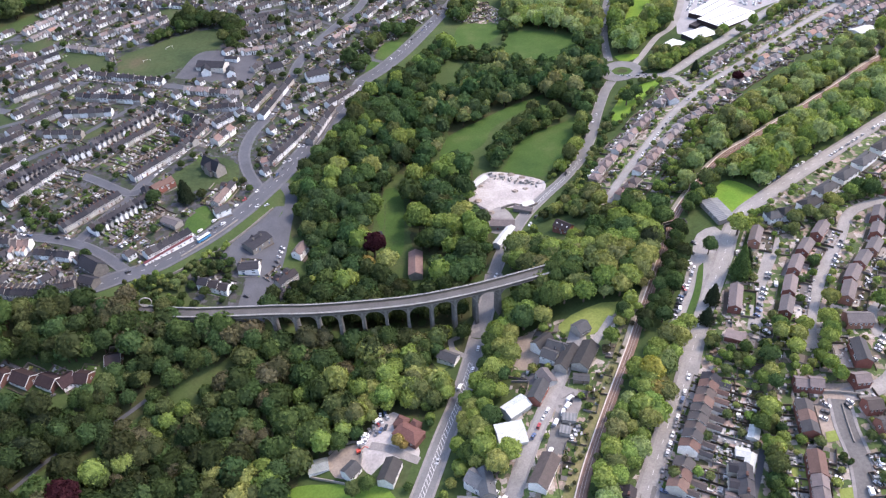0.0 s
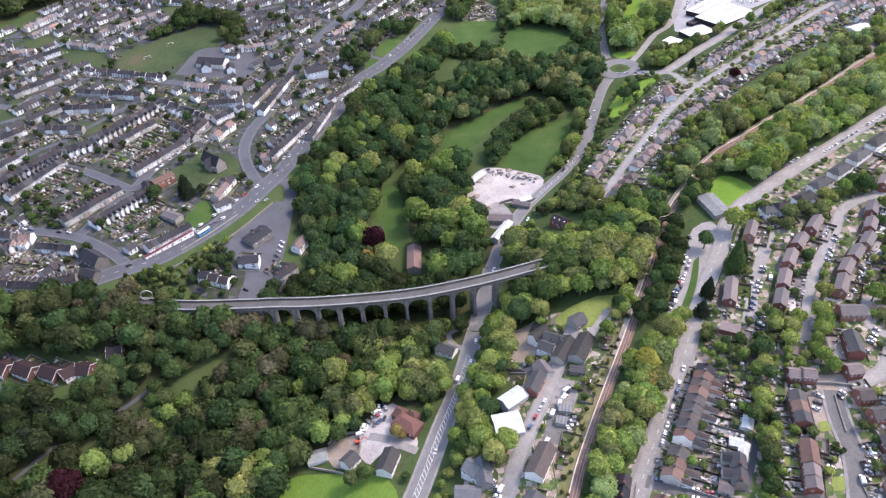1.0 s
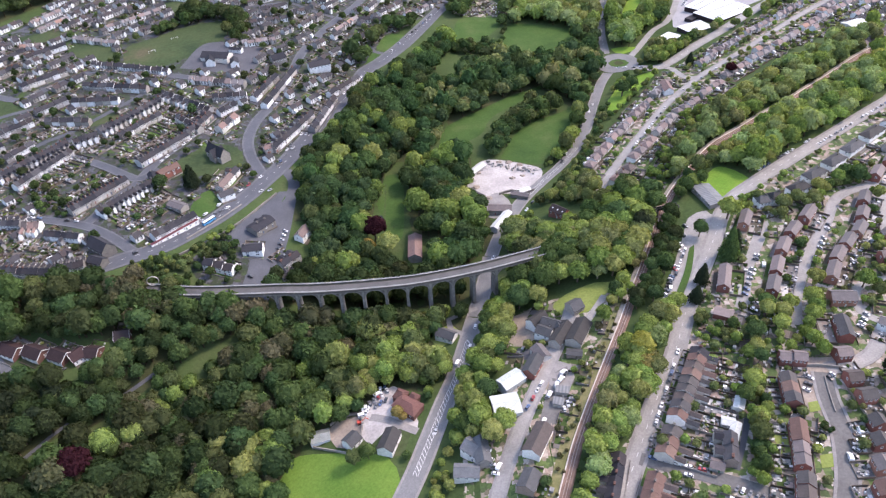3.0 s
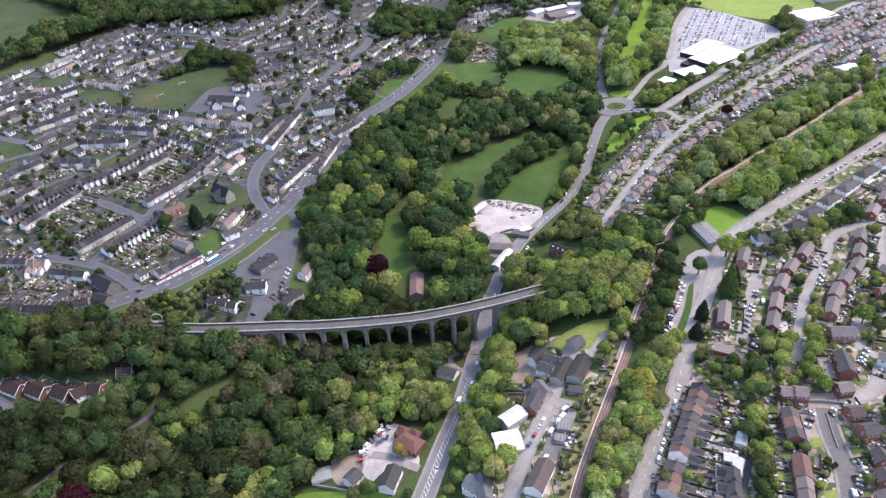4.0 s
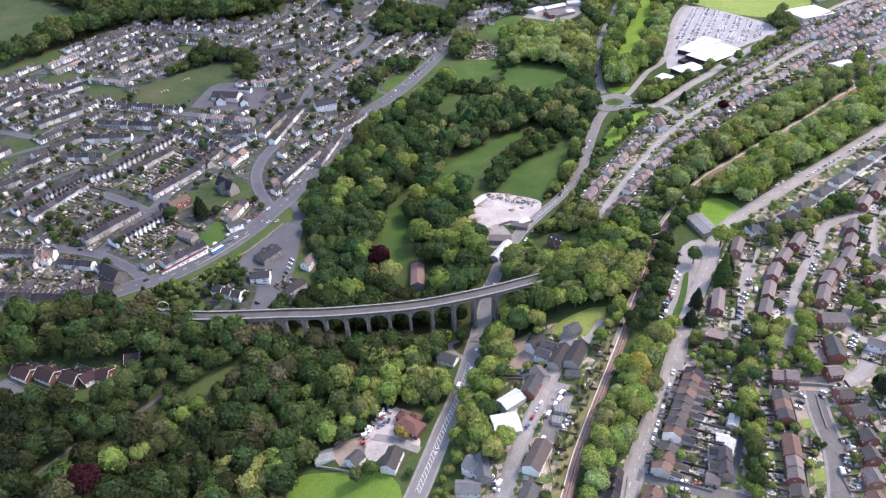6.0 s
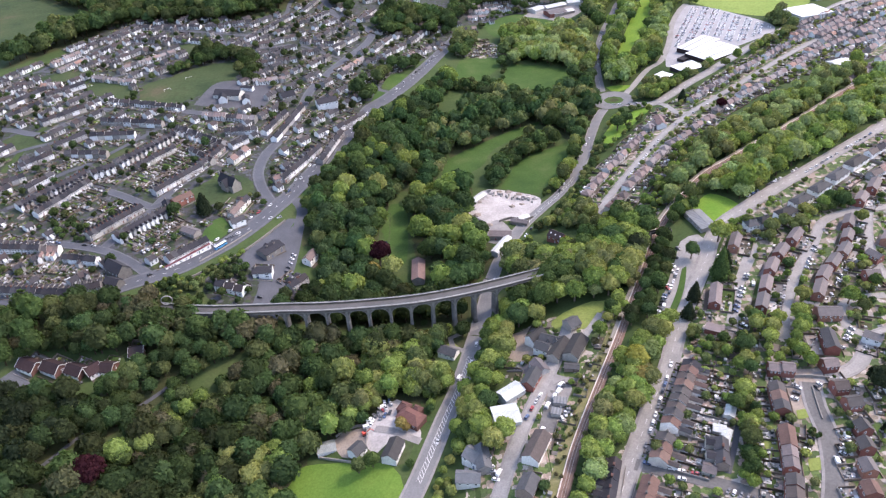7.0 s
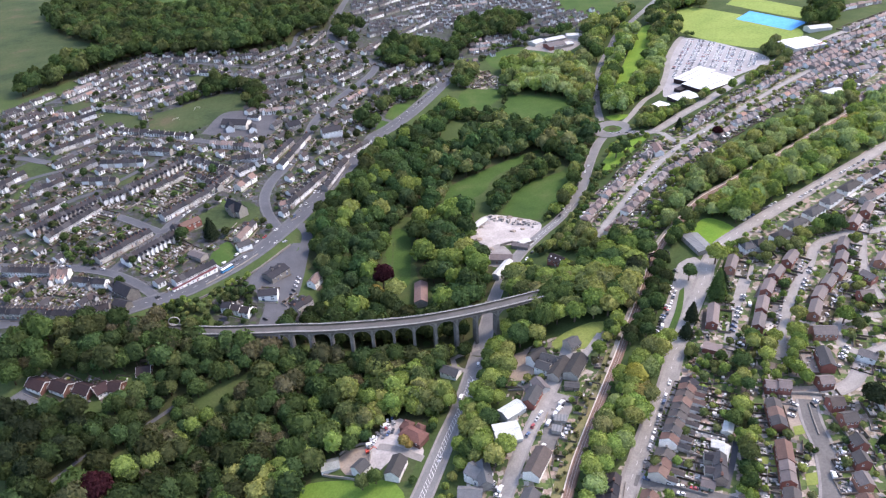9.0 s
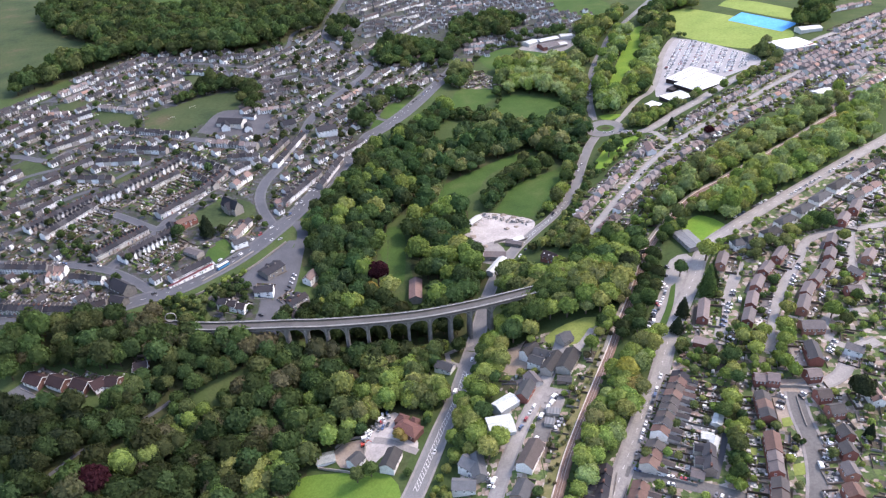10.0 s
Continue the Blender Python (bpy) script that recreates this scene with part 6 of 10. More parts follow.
road([(-312.9, 514.5), (-281.0, 498.5), (-254.4, 481.9), (-243.4, 478.3), (-231.3, 492.2)], 6.0, label="grey town street", walk_side=1.3)
road([(-243.4, 478.3), (-235.2, 506.6), (-220.7, 537.1), (-202.8, 585.5), (-186.8, 615.6), (-168.4, 604.5)], 6.0, label="grey terrace street with parked cars", walk_side=1.2)
road([(-266.4, 418.9), (-256.8, 445.9), (-243.8, 473.3)], 5.5, label="grey terrace street", walk_side=1.2)
road([(-462.9, 633.9), (-432.6, 630.2), (-398.6, 617.4), (-379.8, 639.9), (-360.1, 664.5), (-340.6, 676.3), (-302.2, 667.6), (-252.4, 656.9), (-185.1, 637.5)], 6.0, label="grey town street", walk_side=1.3)
road([(-425.9, 559.1), (-412.1, 574.4), (-388.0, 592.3), (-360.4, 604.6), (-316.4, 604.2), (-295.5, 607.6)], 5.5, label="grey town street")
road([(-361.9, 486.2), (-347.2, 531.4), (-325.6, 554.5), (-294.0, 602.9), (-274.8, 632.8)], 5.0, label="grey back street")
road([(-368.3, 479.6), (-351.3, 494.4), (-330.3, 526.7), (-320.2, 540.0)], 5.0, label="grey terrace street")
road([(-473.3, 790.4), (-455.6, 830.5), (-436.6, 873.7), (-408.4, 932.5), (-346.8, 915.9), (-282.9, 899.1), (-251.1, 888.0), (-231.5, 900.4), (-205.0, 970.4), (-203.4, 1042.1), (-174.9, 1094.8)], 6.0, label="grey estate street")
road([(-397.6, 749.8), (-352.4, 769.6), (-302.5, 755.4)], 5.0, label="grey estate street")
road([(-282.9, 899.1), (-256.4, 843.5), (-226.7, 835.1), (-173.9, 854.5), (-143.5, 835.2), (-114.2, 817.0)], 5.5, label="grey estate street")
road([(-501.4, 764.5), (-473.3, 790.4), (-453.3, 790.9), (-431.9, 841.8), (-408.8, 877.4), (-386.1, 874.5), (-274.3, 860.7)], 5.0, label="grey estate street")
road([(-127.4, 955.1), (-111.4, 1083.2), (-50.5, 1163.4), (36.3, 1189.3), (91.9, 1278.7), (163.9, 1360.9)], 6.0, label="grey road through far houses")
road([(69.3, 974.3), (126.0, 1029.5), (181.7, 1049.3)], 5.0, label="grey lane beside a paddock")
road([(32.0, 1082.7), (83.1, 1160.3), (109.1, 1237.1)], 5.0, label="grey far street")
# footpath through the wood
road([(-245.2, 214.1), (-237.6, 224.8), (-225.5, 242.5), (-213.6, 253.1), (-196.6, 266.4), (-178.5, 286.7), (-164.5, 304.4), (-148.4, 320.0)], 2.4, name="footpath", mat="asphalt", label="narrow grey footpath through woodland")
# roundabout
patch("roundabout", [(176.0, 694.1), (190.0, 713.9), (204.5, 716.1), (217.0, 703.0), (218.0, 682.0), (204.0, 668.5), (187.0, 666.5), (177.0, 677.2)], "main_road", "grey roundabout carriageway", 0.5, category="road")
patch("roundabout_island", [(187.7, 693.7), (194.0, 700.0), (200.9, 700.9), (207.0, 695.0), (208.7, 686.0), (203.0, 680.0), (195.8, 679.1), (189.5, 684.0)], "lawn", "grass roundabout island", 0.62, category="road")
patch("roundabout_island", [(193.2, 692.0), (198.0, 696.0), (203.0, 692.5), (203.6, 687.0), (198.5, 684.0), (194.0, 686.5)], "litter", "brown planted bed on the roundabout island", 0.68, category="road")
patch("green", [(199.5, 731.0), (207.0, 733.0), (216.0, 732.0), (226.0, 727.0), (219.0, 717.0), (210.0, 712.6), (202.0, 718.0)], "bright_grass", "mown grass beside the roundabout", 0.62)


def hatching(line, lo, hi, step, width):
    """White hatched bars down the middle of the main road."""
    s = Soup()
    fine = smooth_line(line, 1.0)
    n = normals(fine)
    for i in range(int(lo), min(int(hi), len(fine) - 4), step):
        p, q = fine[i] - n[i] * width, fine[i + 3] + n[i + 3] * width
        d = (fine[i + 1] - fine[i]) * 0.22
        s.add([(*k, float(land(*k)) + 0.26) for k in (p - d, p + d, q + d, q - d)], [(0, 1, 2, 3)])
    for sd in (-1, 1):
        ribbon(s, fine[int(lo):int(hi):4] + n[int(lo):int(hi):4] * sd * (width + 0.25), -0.08, 0.08, 0.26, 2)
    tagged(new("road_marking", s.mesh("road_marking", M["paint"])), "white hatched bars along the middle of the road", "road marking", kind="structure")


hatching([(-21.5, 201.0), (-14.5, 219.9), (-5.3, 246.3), (3.1, 268.6), (9.1, 287.8), (16.8, 315.3)], 0, 105, 3, 1.1)
hatching([(66.8, 450.7), (87.0, 476.2), (103.3, 493.3), (121.9, 519.5), (138.7, 557.8)], 0, 90, 5, 1.0)


# ---- railway ----
def railway():
    line = smooth_line([(46.7, 161.3), (56.4, 185.3), (64.4, 204.9), (74.7, 226.2), (86.5, 248.9), (97.5, 269.2), (106.9, 286.5), (116.4, 305.4), (127.2, 326.3), (142.0, 355.1), (153.0, 379.2), (163.0, 399.0), (177.5, 420.2), (191.8, 437.7), (210.7, 460.6), (228.7, 478.4), (248.3, 492.2), (276.2, 512.9), (303.9, 530.8), (334.3, 553.0), (367.2, 577.7), (404.2, 607.7), (440.1, 632.6), (478.4, 659.6)], 4.0)
    ROADS.append((line, 3.6))
    verge = Soup()
    ribbon(verge, line[:36], 3.0, 8.2, 0.14, 4)
    tagged(new("verge", verge.mesh("verge", M["dry_grass"])), "strip of dry grass beside the railway", "verge", kind="structure")
    n = normals(line)
    bed = Soup()
    v, f = [], []
    for p, q in zip(line, n):
        z = float(land(*p))
        for s, h in ((-3.8, -0.5), (-2.7, 0.75), (2.0, 0.75), (3.2, -0.5)):
            k = p + q * s
            v.append((*k, z + h))
    for i in range(len(line) - 1):
        for c in range(3):
            a = i * 4 + c
            f.append((a, a + 1, a + 5, a + 4)[::-1])
    bed.add(v, f)
    top = new("railway")
    part("ballast_bed", bed.mesh("ballast_bed", M["ballast"]), top)
    zs = land(line[:, 0], line[:, 1])
    for off in (-1.1, 0.34):
        s = Soup()
        for i in range(len(line) - 1):
            s.bar(line[i] + n[i] * off, line[i + 1] + n[i + 1] * off, 0.13, (zs[i] + 0.8, zs[i + 1] + 0.8), (zs[i] + 1.02, zs[i + 1] + 1.02))
        part("rail", s.mesh("rail", M["steel"]), top, "worn steel rail")
    s = Soup()
    for i in range(len(line) - 1):
        s.bar(line[i] + n[i] * 2.3, line[i + 1] + n[i + 1] * 2.3, 0.32, (zs[i] + 0.3, zs[i + 1] + 0.3), (zs[i] + 0.85, zs[i + 1] + 0.85))
    path = Soup()
    v, f = [], []
    for p, q, z in zip(line[28:], n[28:], zs[28:]):
        for k, h in ((2.5, 0.5), (2.5, 0.84), (4.9, 0.72), (5.3, -0.4)):
            v.append((*(p + q * k), z + h))
    for i in range(len(v) // 4 - 1):
        for c in range(3):
            a = i * 4 + c
            f.append((a, a + 1, a + 5, a + 4)[::-1])
    path.add(v, f)
    part("cess_path", path.mesh("cess_path", M["cess"]), top, "pale stony path along the track")
    part("cable_trough", s.mesh("cable_trough", M["trough"]), top, "pale concrete cable trough")
    sl = Soup()
    near = smooth_line([tuple(p) for p in line[:90]], 0.7)
    m = normals(near)
    for i in range(0, len(near), 1):
        z = float(land(*near[i]))
        sl.bar(near[i] + m[i] * -1.7, near[i] + m[i] * 0.95, 0.13, z + 0.7, z + 0.84)
    tagged(part("sleeper_run", sl.mesh("sleeper_run", M["sleeper"]), top), kind="stuff")
    tagged(top, "single railway track on brown ballast", "railway")


railway()


# ---- viaduct ----
def viaduct():
    line = smooth_line([(-212.8, 343.8), (-169.8, 335.7), (-129.2, 333.3), (-110.1, 332.8), (-87.1, 331.4), (-53.0, 331.8), (-16.8, 334.5), (23.9, 343.0), (64.3, 355.0), (79.8, 359.8), (94.0, 363.6)], 1.0)
    n = normals(line)
    top = new("viaduct")
    deck, half, pier_half = -3.05, 4.0, 0.78
    stations = [-125.7, -111.1, -96.6, -82.3, -68.4, -54.3, -39.6, -24.9, -10.1, 4.5, 19.2, 34.0, 48.4, 61.8]
    idx = [int(np.argmin(np.abs(line[:, 0] - x))) for x in stations]

    def at(i, off):
        i = min(max(i, 0), len(line) - 1)
        lo = int(i)
        hi, u = min(lo + 1, len(line) - 1), i - lo
        p, q = line[lo] * (1 - u) + line[hi] * u, n[lo] * (1 - u) + n[hi] * u
        return p + q * off
    # deck, parapets, copings and railings
    v, f = [], []
    for i in range(len(line)):
        for off, z in ((-half, deck - 0.9), (-half, deck), (half, deck), (half, deck - 0.9)):
            v.append((*at(i, off), z))
    for i in range(len(line) - 1):
        for c in range(4):
            f.append((i * 4 + c, i * 4 + (c + 1) % 4, i * 4 + 4 + (c + 1) % 4, i * 4 + 4 + c))
    part("deck", Soup().add(v, f).mesh("deck", M["deck"]), top, "grey surfaced walkway deck")
    def strip(name, off, thick, z0, z1, mat, label=""):
        v, f = [], []
        ks = list(range(0, len(line), 2))
        for i in ks:
            v += [(*at(i, off - thick), z0), (*at(i, off + thick), z0), (*at(i, off + thick), z1), (*at(i, off - thick), z1)]
        for k in range(len(ks) - 1):
            f += [(k * 4 + c, k * 4 + (c + 1) % 4, k * 4 + 4 + (c + 1) % 4, k * 4 + 4 + c) for c in range(4)]
        f += [(0, 1, 2, 3), tuple(len(v) - 4 + q for q in range(4))]
        part(name, Soup().add(v, f).mesh(name, M[mat]), top, label)
    for sd in (-1, 1):
        strip("parapet", sd * (half + 0.1), 0.25, deck - 1.0, deck + 0.95, "stone")
        strip("coping", sd * (half + 0.1), 0.32, deck + 0.954, deck + 1.12, "coping", "pale stone coping")
        # the strip by each parapet paints its shade onto the deck
        strip("gravel_margin", sd * (half - 0.75), 0.55, deck - 0.01, deck + 0.025, "deck_edge_shade", "dark strip of painted parapet shade along the walkway")
        strip("string_course", sd * (half + 0.3), 0.3, deck - 1.35, deck - 0.95, "ring_stone")
        strip("railing", sd * (half + 0.1), 0.04, deck + 1.7, deck + 1.82, "grey_metal", "grey metal hand rail")
        for i in range(0, len(line) - 2, 6):
            s = Soup().bar(at(i, sd * (half + 0.1)), at(i + 0.08, sd * (half + 0.1)), 0.04, deck + 1.15, deck + 1.7)
            part("railing_post", s.mesh("railing_post", M["grey_metal"]), top)
    # arches and piers
    foot = deck - 0.9
    for a, b in zip(idx, idx[1:]):
        lo, hi = a + pier_half, b - pier_half
        r = (hi - lo) / 2
        crown_z = foot - 0.55
        spring = crown_z - r
        N = 14
        arc = [(lo + r - r * math.cos(math.pi * k / N), spring + r * math.sin(math.pi * k / N)) for k in range(N + 1)]
        s = Soup()
        for sd in (-1, 1):
            v, f = [], []
            for u, z in arc:
                v += [(*at(u, sd * half), z), (*at(u, sd * half), foot)]
            for k in range(N):
                f.append((2 * k, 2 * k + 2, 2 * k + 3, 2 * k + 1))
            s.add(v, f)
        v, f = [], []
        for u, z in arc:
            v += [(*at(u, -half), z), (*at(u, half), z)]
        for k in range(N):
            f.append((2 * k, 2 * k + 1, 2 * k + 3, 2 * k + 2))
        s.add(v, f)
        arch = part("arch", s.mesh("arch", M["stone"]), top)
        for sd in (-1, 1):
            ring = Soup()
            for k in range(N + 1):
                u0, z0 = arc[k]
                c0, c1, g = lo + r, spring, 1.09
                for u, z, o in ((u0, z0, 0.08), (c0 + (u0 - c0) * g, c1 + (z0 - c1) * g, 0.08), (c0 + (u0 - c0) * g, c1 + (z0 - c1) * g, -0.05), (u0, z0, -0.05)):
                    ring.v.append((*at(u, sd * (half + o)), z))
            ring.f = [(q * 4 + k, q * 4 + (k + 1) % 4, q * 4 + 4 + (k + 1) % 4, q * 4 + 4 + k) for q in range(N) for k in range(4)]
            part("arch_ring", ring.mesh("arch_ring", M["ring_stone"]), arch, "dressed stone arch ring")
    for i in idx:
        c = at(i, 0)
        z0 = min(float(land(*at(i, o))) for o in (-half, 0, half)) - 1.5
        r0 = (idx[1] - idx[0]) / 2 - pier_half
        top_z, ht = foot, foot - z0
        s = Soup()
        w1, w0 = pier_half, pier_half + 0.012 * ht
        l1, l0 = half, half + 0.012 * ht
        v = []
        for w, l, z in ((w0, l0, z0), (w1, l1, top_z - 6.7), (w1, l1, top_z)):
            v += [(*at(i - w, -l), z), (*at(i + w, -l), z), (*at(i + w, l), z), (*at(i - w, l), z)]
        s.add(v, [(q * 4 + k, q * 4 + (k + 1) % 4, q * 4 + 4 + (k + 1) % 4, q * 4 + 4 + k) for q in (0, 1) for k in range(4)])
        pier = part("pier", s.mesh("pier", M["pier_stone_lit"]), top)
        cap = Soup()
        w, l, z = w1 + 0.18, l1 + 0.18, top_z - 6.8
        p = [at(i - w, -l), at(i + w, -l), at(i + w, l), at(i - w, l)]
        cap.add([(*k, z) for k in p] + [(*k, z + 0.4) for k in p], [(0, 1, 2, 3), (4, 5, 6, 7), (0, 1, 5, 4), (1, 2, 6, 5), (2, 3, 7, 6), (3, 0, 4, 7)])
        part("impost", cap.mesh("impost", M["ring_stone"]), pier)
    # solid ends
    for lo, hi in ((0, idx[0] - 0.5), (idx[-1] + 0.5, len(line) - 1)):
        s = Soup()
        v, f = [], []
        ks = np.linspace(lo, hi, 14)
        for k in ks:
            for off, z in ((-half, -40), (-half, foot), (half, foot), (half, -40)):
                v.append((*at(k, off), max(z, float(land(*at(k, off))) - 2) if z < -20 else z))
        for k in range(len(ks) - 1):
            for c in range(3):
                f.append((k * 4 + c, k * 4 + c + 1, k * 4 + 5 + c, k * 4 + 4 + c))
        s.add(v, f + [(0, 1, 2, 3), tuple(len(v) - 4 + q for q in range(4))])
        part("abutment", s.mesh("abutment", M["stone"]), top)
    ROADS.append((line[45:-38:4], 4.6))
    tagged(top, "long curved stone viaduct with many arches and a walkway", "viaduct")
    return line


DECK_LINE = viaduct()


def hoop():
    s = Soup()
    n, m, R, q = 28, 8, 3.7, 0.28
    v = []
    for i in range(n):
        a = 2 * math.pi * i / n
        for j in range(m):
            b = 2 * math.pi * j / m
            v.append(((R + q * math.cos(b)) * math.cos(a), q * 1.6 * math.sin(b), (R + q * math.cos(b)) * math.sin(a)))
    f = [(i * m + j, ((i + 1) % n) * m + j, ((i + 1) % n) * m + (j + 1) % m, i * m + (j + 1) % m) for i in range(n) for j in range(m)]
    ob = new("hoop", s.add(v, f).mesh("hoop", M["coping"], True))
    ob.location, ob.rotation_euler = (-194, 343.5, 1.4), (0, 0, radians(12))
    tagged(ob, "large pale round hoop at the end of the walkway", "hoop")


hoop()
KEEP_OFF.append((-194, 340, 9))


def stone_heaps():
    r = random.Random(4)
    for p, big in (((28.5, 485.7), 1.6), ((34.2, 496.7), 1.3), ((38.6, 502.1), 1.8), ((46.5, 511.6), 1.5), ((53.8, 512.9), 1.2), ((61.8, 512.0), 1.4), ((70.4, 506.8), 1.3), ((77.7, 501.3), 1.5), ((83.9, 495.5), 1.2),
                   ((30.5, 473.6), 1.5), ((39.6, 455.5), 1.3), ((33.4, 460.1), 1.7), ((61.9, 485.5), 1.2), ((71.1, 488.4), 1.0), ((28.0, 464.8), 1.4)):
        s = Soup()
        big *= 1.5
        v = BALL * np.array([big * 1.5, big * 1.1, big * 0.8])
        v = v * np.array([[0.75 + 0.5 * r.random()] for _ in range(len(v))])
        v[:, 2] = np.maximum(v[:, 2], -0.2)
        s.add([tuple(k) for k in v], [tuple(k) for k in BALL_F])
        ob = new("stone_heap", s.mesh("stone_heap", M["pale_yard"] if r.random() < 0.6 else M["earth"]))
        ob.location = (*p, float(land(*p)) + 0.1)
        tagged(ob, "rough heap of pale stone on the yard", "stone heap", "stone heaps in the yard")
    for i in range(40):
        a, b = np.array((42.7, 514.2)), np.array((84.6, 493.2))
        p = a + (b - a) * (i / 40) + np.array([r.uniform(-2, 2), r.uniform(-5, 2)])
        q = r.uniform(0.6, 1.3)
        ob = new("stone_pallet", Soup().box(-q, q, -0.6, 0.6, -0.2, r.uniform(1.0, 2.8), 0.06).mesh("stone_pallet", M["coping"] if r.random() < 0.6 else M["pale_yard"]))
        ob.location, ob.rotation_euler = (*p, float(land(*p)) + 0.12), (0, 0, r.uniform(0, 3))
        tagged(ob, "stacked pale stone on a pallet", "stone stack", "stone stacks in the yard")


stone_heaps()


def goal(p, ang):
    top = new("goal")
    top.location, top.rotation_euler = (*p, float(land(*p)) + 0.05), (0, 0, ang)
    for x in (-3.66, 3.66):
        part("post", Soup().tube((x, 0), 0.08, 0, 2.44, 8).mesh("post", M["frame"]), top)
    part("crossbar", Soup().bar((-3.7, 0), (3.7, 0), 0.08, 2.36, 2.52).mesh("crossbar", M["frame"]), top)
    tagged(top, "white football goal on worn grass", "goal", "football goals")


goal((-297.6, 714.7), 0.6)
goal((-281.8, 745.4), 0.6)


def excavator(p, ang):
    top = new("excavator")
    top.location, top.rotation_euler = (*p, float(land(*p)) + 0.12), (0, 0, ang)
    for y in (-1.1, 1.1):
        part("track", Soup().box(-1.8, 1.8, y - 0.3, y + 0.3, 0, 0.8, 0.12).mesh("track", M["rubber"]), top)
    part("body", Soup().box(-1.7, 1.0, -1.2, 1.2, 0.85, 1.9, 0.1).mesh("body", M["excavator_red"]), top)
    part("cab", Soup().box(-0.2, 1.2, 0.1, 1.15, 1.9, 3.0, 0.1).mesh("cab", M["glass"]), top)
    for a, b, z0, z1 in (((1.0, -0.3), (3.6, -0.3), (1.4, 3.6), (1.9, 4.0)), ((3.5, -0.3), (5.4, -0.3), (3.6, 1.2), (4.0, 1.6))):
        part("boom" if a[0] < 2 else "dipper", Soup().bar(a, b, 0.22, z0, z1).mesh("boom", M["excavator_red"]), top)
    part("bucket", Soup().box(5.0, 5.9, -0.8, 0.2, 0.4, 1.3, 0.1).mesh("bucket", M["grey_metal"]), top)
    tagged(top, "red tracked excavator standing in a yard", "excavator")


excavator((-53.6, 240.9), 0.3)


# ---- the town on the shelf: terraces ----
row((-357.7, 476.8), (-319.5, 529.7), 15, "dull terrace", -1, 8)
row((-337.1, 464.3), (-311.3, 515.8), 14, "terrace", 1, 7)
row((-281.7, 430.6), (-252.1, 472.7), 14, "dull", 1, 13, front=1.5)
row((-260.0, 428.2), (-229.9, 469.1), 12, "terrace", -1, 16, front=1.5)
row((-297.3, 546.7), (-259.8, 604.0), 13, "terrace dull", -1, 8)
row((-314.4, 529.5), (-298.0, 542.7), 4, "terrace", -1, 8)
row((-248.6, 495.3), (-219.6, 540.8), 10, "dull terrace", 1, 12, front=1.5)
row((-219.6, 544.9), (-207.1, 576.6), 5, "dull", 1, 10)
row((-262.5, 618.1), (-207.5, 583.2), 10, "terrace", -1, 9)
row((-350.6, 686.6), (-266.5, 663.4), 14, "terrace dull", -1, 7, near=None)
row((-241.3, 645.8), (-185.8, 635.5), 9, "brownrow terrace", 1, 7, near=None)
row((-331.0, 368.0), (-268.4, 359.5), 16, "dull stone", 1, 12)
row((-266.3, 362.4), (-248.3, 367.0), 5, "terrace stone", 1, 12)
row((-351.7, 420.1), (-312.5, 416.8), 8, "terrace", 1, 10)
row((-289.1, 403.2), (-261.8, 397.5), 6, "terrace greysemi", -1, 9)
row((-309.2, 413.0), (-296.7, 413.6), 3, "brownrow", -1, 8)
row((-210.5, 397.0), (-186.3, 423.9), 8, "shop", 1, 8, front=1.5)
row((-142.5, 519.3), (-115.4, 580.7), 9, "terrace dull", 1, 7, front=1.5)
row((-149.4, 518.9), (-141.1, 523.3), 1, "semi", 1, 6)
row((-175.6, 459.8), (-167.0, 487.0), 3, "semi dull", 1, 9)
row((-173.3, 448.7), (-163.8, 455.3), 1, "white", 1, 6)
row((-227.6, 477.6), (-215.4, 491.7), 2, "brickrow", 1, 6)
row((-234.2, 481.1), (-227.6, 467.5), 1, "terrace", 1, 0)
row((-144.6, 388.0), (-130.5, 388.7), 1, "white", 1, 6, depth=9)
row((-167.5, 370.6), (-146.8, 365.2), 3, "white", 1, 7)
row((-107.7, 405.5), (-103.1, 417.2), 1, "whitebrown", 1, 0)
row((-116.5, 374.2), (-106.2, 387.8), 2, "white dull", 1, 6)
row((-113.9, 363.0), (-103.9, 367.8), 2, "dull terrace", 1, 5)
row((-138.6, 413.5), (-129.4, 423.4), 2, "stone", 1, 0)
